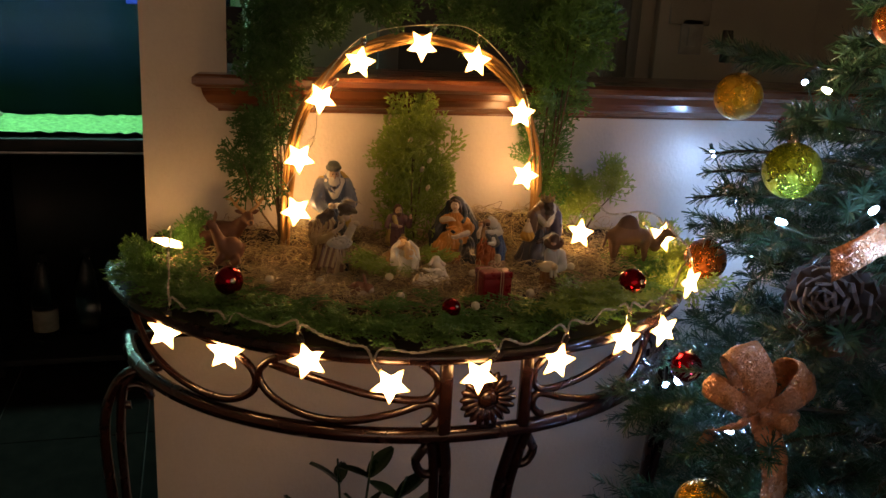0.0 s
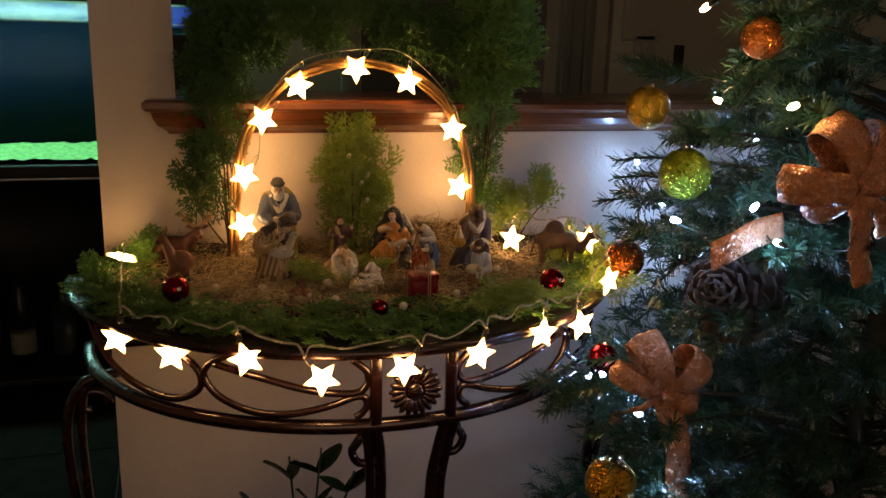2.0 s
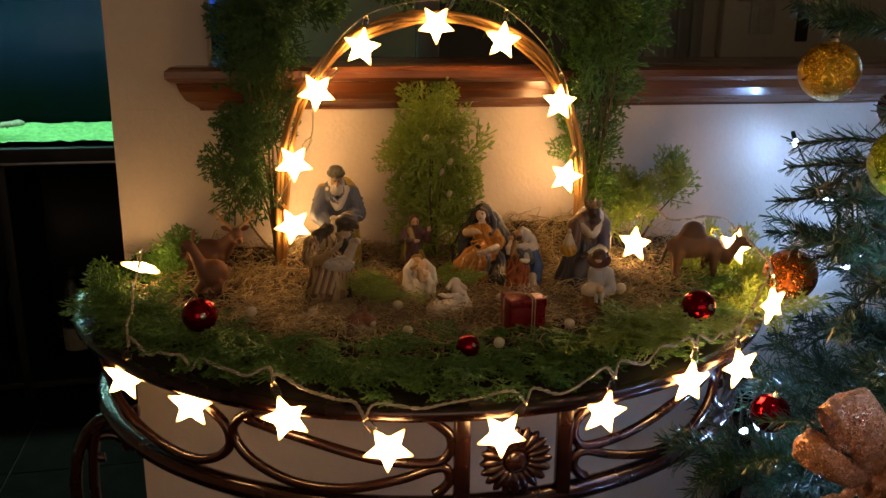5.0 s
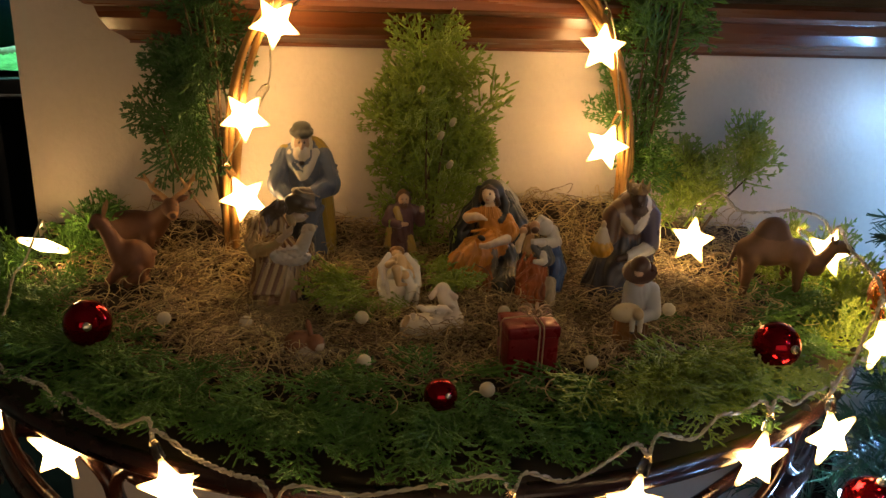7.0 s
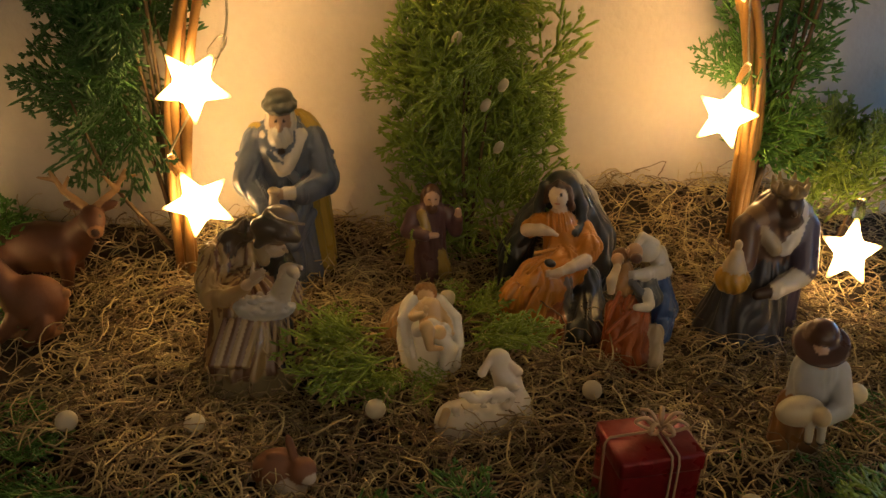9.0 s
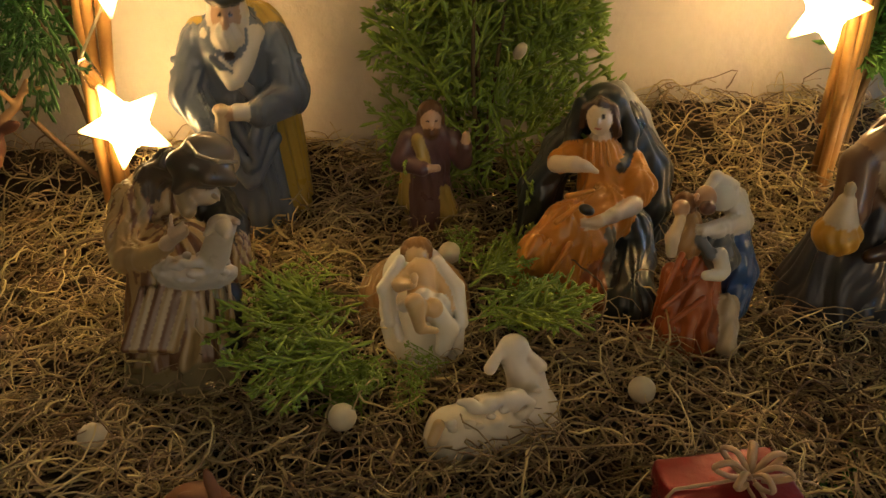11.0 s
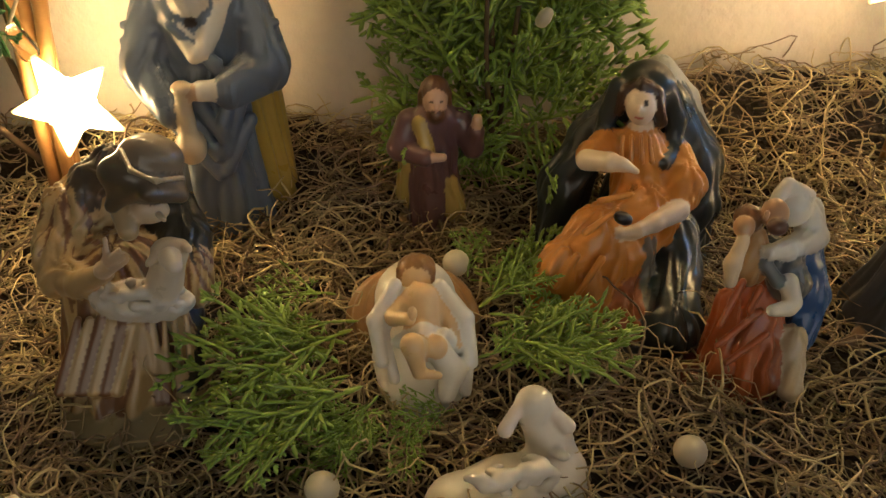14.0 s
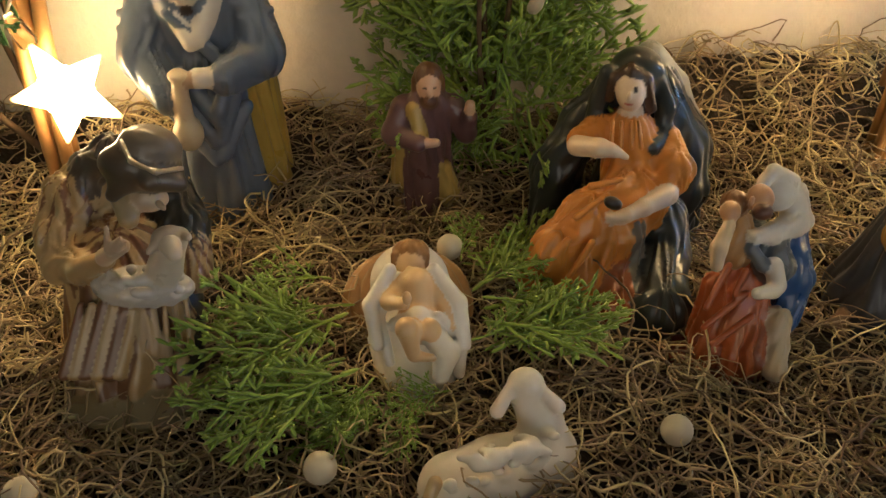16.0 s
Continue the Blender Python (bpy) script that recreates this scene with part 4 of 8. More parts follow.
NX, NY = 150, 72
V, F, ok = [], [], {}
for i in range(NX + 1):
    for j in range(NY + 1):
        x, y = TX - TA + 2 * TA * i / NX, WALL_Y - 0.004 - (TB - 0.01) * j / NY
        e = ((x - TX) / (TA - 0.01)) ** 2 + ((y - WALL_Y) / (TB - 0.01)) ** 2
        V.append((x, y, TOP + 0.001 + (moss_height(x, y) - TOP) * min(1, max(0.0, (1 - e) * 6))))
        ok[i, j] = e < 1.0
for i in range(NX):
    for j in range(NY):
        if ok[i, j] and ok[i + 1, j] and ok[i, j + 1] and ok[i + 1, j + 1]:
            a = i * (NY + 1) + j
            F.append((a, a + 1, a + NY + 2, a + NY + 1))
bed = part("moss_bed", (V, F), MOSS_BED_SHADE)
tagged(bed, "bed of dried moss over the table, near-black for the shade between strands", "moss", kind="stuff")


def moss_strands(name, count, x0, x1, y0, y1, label, seed, lift=0.018):
    """Thin curled strands lying over one another."""
    rs = np.random.RandomState(seed)
    V, F, o = [], [], 0
    n, sides = 11, 3
    ang = np.arange(sides) * 2 * math.pi / sides
    face = np.array([(i * sides + j, i * sides + (j + 1) % sides, (i + 1) * sides + (j + 1) % sides, (i + 1) * sides + j) for i in range(n - 1) for j in range(sides)])
    made = 0
    while made < count:
        x, y = rs.uniform(x0, x1), rs.uniform(y0, y1)
        if not on_table(x, y, 0.05) or tuft(x, y) < rs.uniform(-0.35, 0.10):
            continue
        made += 1
        head, turn = rs.uniform(0, 6.28), rs.normal(0, 0.42)
        step = rs.uniform(0.0026, 0.0075)
        pitch, z = rs.normal(0, 0.3), moss_height(x, y) + rs.uniform(-0.002, lift) * rs.rand() + 0.010 * max(0.0, tuft(x, y))
        P = np.zeros((n, 3))
        for i in range(n):
            P[i] = (x, y, z)
            head += turn + rs.normal(0, 0.25)
            turn += rs.normal(0, 0.12)
            pitch = pitch * 0.8 + rs.normal(0, 0.25) - (z - moss_height(x, y) - 0.004) * 30 * 0.5
            x += step * math.cos(head) * math.cos(pitch)
            y += step * math.sin(head) * math.cos(pitch)
            z += step * math.sin(pitch)
            if y > WALL_Y - 0.003:
                y = WALL_Y - 0.003
        T = np.gradient(P, axis=0)
        T /= np.maximum(np.linalg.norm(T, axis=1, keepdims=True), 1e-9)
        U = np.cross(T, (0.13, 0.21, 0.97))
        U /= np.maximum(np.linalg.norm(U, axis=1, keepdims=True), 1e-9)
        W = np.cross(T, U)
        r = rs.uniform(0.00030, 0.00072) * np.linspace(1.1, 0.6, n)
        ring = U[:, None, :] * np.cos(ang)[None, :, None] + W[:, None, :] * np.sin(ang)[None, :, None]
        V.append((P[:, None, :] + ring * r[:, None, None]).reshape(-1, 3))
        F.append(face + o)
        o += n * sides
    ob = part(name, (np.concatenate(V), np.concatenate(F)), MOSS)
    return tagged(ob, label, "moss", kind="stuff")


moss_strands("moss_strands", 6000, 0.08, 0.62, 1.07, 1.385, "curled strands of pale brown dried moss", 3)
moss_strands("moss_strands", 2600, -0.06, 0.76, 0.98, 1.385, "loose curled strands of dried moss", 5)
moss_strands("moss_bank", 1000, -0.02, 0.74, 1.315, 1.385, "bank of dried moss heaped against the wall", 8, 0.03)


# ---- the artificial fir tree ----
TREE = np.array((1.10, 0.90, 0.0))
TREE_TOP = 2.06


def tree_radius(z):
    return 0.285 * (TREE_TOP - z)


tree = empty("christmas_tree", pose(*TREE), "artificial green fir tree with film needles standing beside the table", "tree")
part("trunk", tube([(0, 0, 0.02), (0, 0, 1.0), (0, 0, TREE_TOP - 0.05)], [0.022, 0.018, 0.006], 10), TREE_WOOD, tree)
for i in range(4):
    a = i * math.pi / 2 + 0.4
    part("foot", tube(smooth_line([(0, 0, 0.12), (0.12 * math.cos(a), 0.12 * math.sin(a), 0.08), (0.26 * math.cos(a), 0.26 * math.sin(a), 0.008)], 10), 0.008, 8), TREE_WOOD, tree)


def needles_along(P, rs, density, length, V, F):
    """Flat film needles that stand off a twig on all sides, leaning forward."""
    P = np.asarray(P)
    seg = np.linalg.norm(np.diff(P, axis=0), axis=1)
    total = seg.sum()
    count = int(total * density)
    t = np.sort(rs.rand(count)) * total
    cum = np.concatenate([[0], np.cumsum(seg)])
    i = np.clip(np.searchsorted(cum, t) - 1, 0, len(seg) - 1)
    f = ((t - cum[i]) / seg[i])[:, None]
    base = P[i] * (1 - f) + P[i + 1] * f
    T = (P[i + 1] - P[i]) / seg[i][:, None]
    R = rs.normal(size=(count, 3))
    R -= T * (R * T).sum(1, keepdims=True)
    R /= np.linalg.norm(R, axis=1, keepdims=True)
    d = R * 0.80 + T * rs.uniform(0.35, 0.95, (count, 1))
    d /= np.linalg.norm(d, axis=1, keepdims=True)
    L = length * rs.uniform(0.65, 1.15, (count, 1)) * (1 - 0.35 * (t / total)[:, None])
    tip = base + d * L + rs.normal(size=(count, 3)) * 0.0015
    W = np.cross(d, R)
    W = W / np.maximum(np.linalg.norm(W, axis=1, keepdims=True), 1e-9) * 0.0013
    o = sum(len(v) for v in V)
    V.append(np.stack([base - W * 0.7, base + W * 0.7, tip + W * 0.5, tip - W * 0.5], axis=1).reshape(-1, 3))
    F.append(np.arange(count * 4).reshape(-1, 4) + o)


def over_table(p):
    """True where a twig would push into the things on the table or stand in front of them."""
    x, y, z = p
    return (x < 0.735 and z > 0.72 and y > 0.93) or x < 0.565 or y > WALL_Y - 0.02 or (x < 0.64 and z > 0.80)


rs = np.random.RandomState(11)
k = 0
golden = 2.39996
for tier in range(24):
    z0 = 0.30 + tier * 0.066
    R = tree_radius(z0)
    count = max(5, int(6 + 19 * R))
    for b in range(count):
        k += 1
        a = k * golden + rs.uniform(-0.2, 0.2)
        L = R * rs.uniform(0.86, 1.08)
        out = np.array((math.cos(a), math.sin(a), 0.0))
        zz = z0 + rs.uniform(-0.03, 0.03)
        line = smooth_line([np.array((0, 0, zz)) + out * 0.02, out * L * 0.5 + (0, 0, zz + 0.03), out * L * 0.85 + (0, 0, zz + 0.02 + rs.uniform(-0.02, 0.03)), out * L + (0, 0, zz + 0.02 + rs.uniform(-0.03, 0.05))], 14)
        n = 14
        while n > 4 and over_table(line[n - 1] + TREE):
            n -= 1
        line = line[:n]
        V, F = [], []
        back = out[0] > 0.55
        dens = 450 if back else 1000
        needles_along(line[3:], rs, dens, 0.030, V, F)
        side = np.array((-out[1], out[0], 0.0))
        for j in range(5 if not back else 3):
            for s in (-1, 1):
                q = line[min(n - 1, int(n * (0.35 + 0.13 * j)))]
                l = L * rs.uniform(0.22, 0.36) * (1 - 0.12 * j)
                d = out * 0.75 + side * s * rs.uniform(0.5, 0.85) + np.array((0, 0, rs.uniform(-0.25, 0.35)))
                d /= np.linalg.norm(d)
                e = q + d * l
                if over_table(e + TREE):
                    e = q + d * l * 0.45
                    if over_table(e + TREE):
                        continue
                needles_along(smooth_line([q, (q + e) / 2 + (0, 0, 0.006), e], 6), rs, dens, 0.027, V, F)
        br = part("branch", tube(line, np.linspace(0.004, 0.0018, n), 5), TREE_WOOD, tree)
        part("needles", (np.concatenate(V), np.concatenate(F)), NEEDLE, br, smooth=False)


# branches that reach out to the ornaments
for tip in ((0.790, 1.140, 1.150), (0.725, 0.905, 1.080), (0.600, 0.800, 0.690), (0.780, 1.120, 0.890), (0.625, 0.950, 0.985), (0.672, 1.000, 1.035), (0.570, 0.950, 0.690), (0.690, 0.900, 0.745), (0.790, 0.740, 1.120), (0.760, 0.760, 0.940), (0.780, 0.880, 0.800), (0.860, 0.730, 0.550), (0.760, 0.780, 1.230), (0.640, 0.860, 0.600), (0.720, 0.980, 0.640), (0.700, 1.05, 1.0), (0.66, 0.93, 0.93)):
    e = np.array(tip) - TREE
    out = e * (1, 1, 0) / np.linalg.norm(e[:2])
    side = np.array((-out[1], out[0], 0.0))
    line = smooth_line([np.array((0, 0, e[2] - 0.05)), e * (0.5, 0.5, 0) + (0, 0, e[2] - 0.01), e * (0.85, 0.85, 0) + (0, 0, e[2] + 0.005), e], 14)
    V, F = [], []
    needles_along(line[5:], rs, 1300, 0.030, V, F)
    for j in range(4):
        for s in (-1, 1):
            q = line[8 + j]
            d = out * 0.85 + side * s * rs.uniform(0.35, 0.7) + np.array((0, 0, rs.uniform(-0.2, 0.3)))
            f = q + d / np.linalg.norm(d) * rs.uniform(0.05, 0.10)
            if over_table(f + TREE) and f[2] > 0.75:
                continue
            needles_along(smooth_line([q, (q + f) / 2 + (0, 0, 0.005), f], 6), rs, 1300, 0.026, V, F)
    br = part("branch", tube(line, np.linspace(0.004, 0.0016, 14), 5), TREE_WOOD, tree)
    part("needles", (np.concatenate(V), np.concatenate(F)), NEEDLE, br, smooth=False)


# ---- things that hang in the tree ----
def bauble(x, y, z, r, mat, label, tilt=0.0, name="bauble", hook=True):
    b = empty(name, pose(x, y, z, tilt, tilt * 0.6, 0), label, "bauble", "baubles")
    part("ball", ball(r, 48, 1.0), mat, b)
    part("cap", lathe([(r * 0.20, r * 0.965), (r * 0.20, r * 1.03), (r * 0.17, r * 1.13), (r * 0.13, r * 1.16)], 16), CAP, b, "crimped metal cap")
    if hook:
        a = np.linspace(-1.2, 4.4, 16)
        loop = np.stack([r * 0.09 * np.cos(a), np.zeros(16), r * 1.24 + r * 0.09 * np.sin(a)], axis=1)
        part("loop", tube(loop, r * 0.016, 6), CAP, b)
        part("thread", tube([(0, 0, r * 1.3), (r * 0.1, 0, r * 1.6), (r * 0.05, r * 0.2, r * 2.0)], 0.0005, 4), GREEN_WIRE, b)
    return b


bauble(0.799, 1.137, 1.100, 0.036, GOLD_GLITTER, "gold glitter bauble hanging from a fir branch", 4)
bauble(0.727, 0.902, 1.030, 0.036, GREEN_GLITTER, "lime-green glitter bauble hanging from a fir branch", -4)
bauble(0.586, 0.789, 0.636, 0.034, GOLD_GLITTER, "gold and lime glitter bauble low on the tree", 12)
bauble(0.768, 1.118, 0.848, 0.033, COPPER_GLITTER, "copper-red glitter bauble beside the table end", 0)
bauble(0.895, 1.130, 1.055, 0.022, RED_BALL, "small shiny red bauble deep in the tree", 0)
bauble(0.660, 0.970, 0.738, 0.022, RED_BALL, "small shiny red bauble low in the tree", 10)
bauble(0.752, 0.800, 1.215, 0.026, COPPER_GLITTER, "copper glitter bauble high in the tree", 0)
bauble(0.980, 0.560, 0.800, 0.034, GREEN_GLITTER, "lime glitter bauble on the near side of the tree", 0)


def strip(points, width, across, mat, name, parent, label="", curl=0.0, waist=1.0):
    """A ribbon of some thickness along points; waist is its share of width at both ends."""
    P = smooth_line(points, 30)
    n = len(P)
    A = np.asarray(across, float)
    A = A / np.linalg.norm(A)
    T = np.gradient(P, axis=0)
    T /= np.linalg.norm(T, axis=1, keepdims=True)
    N = np.cross(T, A)
    N /= np.maximum(np.linalg.norm(N, axis=1, keepdims=True), 1e-9)
    V, F = [], []
    cols = 6
    for i in range(n):
        for j in range(cols + 1):
            s = j / cols - 0.5
            V.append(P[i] + A * width * s * (waist + (1 - waist) * math.sin(math.pi * i / (n - 1)) ** 0.6) + N[i] * (curl * (1 - 4 * s * s) + 0.0012 * math.sin(i * 0.9 + j * 1.7)))
    for i in range(n - 1):
        for j in range(cols):
            a = i * (cols + 1) + j
            F.append((a, a + 1, a + cols + 2, a + cols + 1))
    ob = part(name, (np.array(V), F), mat, parent, label)
    so = ob.modifiers.new("thick", "SOLIDIFY")
    so.thickness = 0.0012
    return ob


def bow(x, y, z, yaw, label, loops, tails):
    """A mesh ribbon bow: loops (across, up, width) that puff out from the knot, and hanging tails."""
    b = empty("ribbon_bow", pose(x, y, z, 0, 0, yaw), label, "bow", "ribbon bows")
    for k, (dx, dz, width) in enumerate(loops):
        d = np.array((dx, 0.0, dz))
        puff = 0.30 * np.linalg.norm(d)
        lean = np.array((0, -0.006 * (k % 2), 0))
        loop = [np.array((0, -0.002, 0)), d * 0.40 + (0, -puff, 0) + lean, d * 0.82 + (0, -puff * 0.9, 0) + lean, d + lean, d * 0.80 + (0, puff * 0.7, 0), d * 0.4 + (0, puff * 0.5, 0), np.array((0, 0.004, 0))]
        strip(loop, width, np.cross(d, (0, 1, 0)), RIBBON, "loop", b, curl=0.004, waist=0.42)
    strip([(0.0, -0.002, 0.016), (0.002, -0.020, 0.006), (0.002, -0.021, -0.005), (0.0, -0.002, -0.016)], 0.024, (1, 0, 0.2), RIBBON, "knot", b)
    for points, width in tails:
        strip([(0, 0, 0)] + points, width, (1, 0.25, 0.1), RIBBON, "tail", b, "pale mesh ribbon tail", curl=0.003)
    return b


bow(0.681, 0.835, 0.736, -6, "orange glitter mesh ribbon bow low on the tree", ((-0.036, 0.082, 0.046), (0.050, 0.056, 0.042), (-0.072, 0.036, 0.030), (0.046, -0.016, 0.030)), (
    ([(0.010, -0.030, -0.045), (0.018, -0.034, -0.100), (0.016, -0.040, -0.155)], 0.042), ([(-0.030, -0.010, -0.016), (-0.056, 0.0, -0.024), (-0.074, -0.008, -0.046)], 0.028)))
bow(0.816, 0.690, 1.050, 4, "large orange glitter mesh ribbon bow on the tree", ((-0.046, 0.074, 0.046), (-0.102, 0.004, 0.042), (0.036, 0.066, 0.046), (0.092, 0.016, 0.046), (-0.060, -0.030, 0.030)), (
    ([(0.004, -0.018, -0.040), (0.014, -0.012, -0.080), (0.020, -0.020, -0.120)], 0.044), ([(0.040, -0.010, -0.030), (0.062, 0.0, -0.066)], 0.034)))
scrap = empty("ribbon_tail", pose(0.736, 0.76, 0.970), "pale copper mesh ribbon end curling out of the tree", "ribbon")
strip([(-0.062, -0.012, -0.018), (-0.034, -0.016, -0.004), (0.004, -0.006, 0.008), (0.052, 0.004, 0.014)], 0.036, (0.1, 0.4, 1.0), RIBBON, "strip", scrap)

# the pine cone: overlapping woody scales on a spiral
cone = empty("pine_cone", pose(0.795, 0.852, 0.866, 18, -72, 10) @ Matrix.Scale(1.32, 4), "large brown open pine cone lying in the branches", "pine cone")
part("core", lathe([(0.004, -0.045), (0.014, -0.035), (0.018, 0.0), (0.012, 0.035), (0.003, 0.05)], 14), CONE, cone)
scale_bm = bmesh.new()
for px, py, pz in ((-0.005, 0, 0), (0.005, 0, 0), (-0.010, 0.016, 0.001), (0.010, 0.016, 0.001), (-0.007, 0.024, 0.003), (0.007, 0.024, 0.003), (0.0, 0.027, 0.006)):
    for dz in (0.0, 0.003):
        scale_bm.verts.new((px, py, pz + dz))
bmesh.ops.convex_hull(scale_bm, input=scale_bm.verts)
scale_me = None
for i in range(90):
    t = i / 89
    a = i * golden
    rr = 0.012 + 0.008 * math.sin(math.pi * min(1, t * 1.15 + 0.1))
    big = 0.40 + 1.35 * math.sin(math.pi * (0.14 + 0.84 * t)) ** 0.8
    m = pose(0, 0, -0.050 + 0.095 * t, 0, 0, math.degrees(a)) @ pose(0, rr * 0.4, 0, -15 + 95 * t * t, 0, 0) @ Matrix.Scale(big, 4)
    if scale_me is None:
        first = part("scale", scale_bm, CONE, cone, at=m, smooth=False)
        scale_me = first.data
    else:
        o = new("scale", scale_me)
        o.parent, o.matrix_basis = cone, m

# the string of small bulbs
led = empty("tree_bulb", pose(0, 0, -1), "small lit cold-white bulb of the tree lights", "tree light", "tree lights")
part("bulb", lathe([(0.0026, 0.0), (0.0036, 0.003), (0.0038, 0.007), (0.0026, 0.012), (0.001, 0.014)], 10), LED_COLD, led)
part("holder", lathe([(0.003, -0.014), (0.0034, -0.012), (0.0034, 0.0), (0.003, 0.001)], 10), GREEN_WIRE, led)
warm = empty("tree_bulb", pose(0, 0, -1), "small lit warm-white bulb of the tree lights", "tree light", "tree lights")
part("bulb", lathe([(0.0026, 0.0), (0.0036, 0.003), (0.0038, 0.007), (0.0026, 0.012), (0.001, 0.014)], 10), LED_WARM, warm)
part("holder", lathe([(0.003, -0.014), (0.0034, -0.012), (0.0034, 0.0), (0.003, 0.001)], 10), GREEN_WIRE, warm)
BULBS = [(0.696, 0.878, 0.972, 0), (0.746, 0.714, 0.975, 0), (0.674, 0.864, 0.690, 0), (0.724, 1.077, 0.655, 0), (0.680, 1.041, 0.678, 0), (0.852, 0.688, 0.972, 0), (0.774, 0.812, 0.995, 0), (0.741, 0.707, 1.142, 1), (0.812, 0.955, 1.124, 1), (0.648, 0.764, 1.250, 1), (0.665, 0.775, 0.580, 0)]
for b in ((0.93, 1.29, 0.90), (0.90, 1.335, 0.985), (0.985, 1.28, 0.80), (1.02, 1.30, 0.80), (1.15, 1.32, 1.02), (1.00, 1.24, 1.12), (1.28, 1.30, 0.72)):
    BULBS.append((*b, 0))
for i in range(34):
    t = (i + 0.5) / 34
    a, z = 2.1 + i * 0.83, 0.45 + 1.4 * t
    R = tree_radius(z) * 0.80
    p = TREE + (R * math.cos(a), R * math.sin(a), z)
    if z > 0.8 and not (p[0] < 1.35 and p[1] < 1.16) and p[1] < WALL_Y - 0.03:
        BULBS.append((p[0], p[1], p[2], 0))
for x, y, z, w in BULBS:
    copy_thing(warm if w else led, pose(x, y, z, random.uniform(40, 140), 0, random.uniform(0, 360)))
for o in (led, warm):
    for c in list(o.children):
        bpy.data.objects.remove(c)
    bpy.data.objects.remove(o)
tree_wire = empty("tree_light_wire", pose(0, 0, 0), "dark green wire of the tree lights winding through the branches", "wire")
rest = [np.array(b[:3]) for b in BULBS[11:]]
part("strand", tube(smooth_line(rest, 300), 0.0012, 5), GREEN_WIRE, tree_wire)
near = [np.array(BULBS[i][:3]) + (0.01, 0.01, -0.008) for i in (0, 6, 1, 5)]
part("strand", tube(smooth_line([near[0], (near[0] + near[1]) / 2 + (0, -0.01, -0.02), near[1], near[2], near[3]], 60), 0.0012, 5), GREEN_WIRE, tree_wire)

bird = Sculpt(0.002)
GOLD = (0.50, 0.33, 0.12)
bird.ell((0, 0, 0.02), (0.035, 0.020, 0.020), GOLD, turn=(0, -20, 0)).ell((-0.030, 0, 0.042), (0.015, 0.014, 0.014), GOLD, 0.008).cap((-0.042, 0, 0.042), (-0.054, 0, 0.038), 0.004, 0.001, (0.3, 0.2, 0.08)).cap((0.02, 0, 0.01), (0.075, 0, -0.012), 0.012, 0.005, GOLD, 0.008, flat=(1, 0.7)).ell((0.008, 0.017, 0.020), (0.026, 0.006, 0.013), (0.36, 0.22, 0.08)).ell((0.008, -0.017, 0.020), (0.026, 0.006, 0.013), (0.36, 0.22, 0.08))
bird.thing("bird_ornament", pose(0.862, 0.72, 0.560, 0, 0, 15), FLOCK, "gold glitter bird ornament perched on a fir branch", "ornament")


# ---- porcelain figures on the moss ----
SKIN, WHITE, CREAM = (0.62, 0.40, 0.27), (0.72, 0.69, 0.62), (0.62, 0.52, 0.36)
FIG = "crib figures"


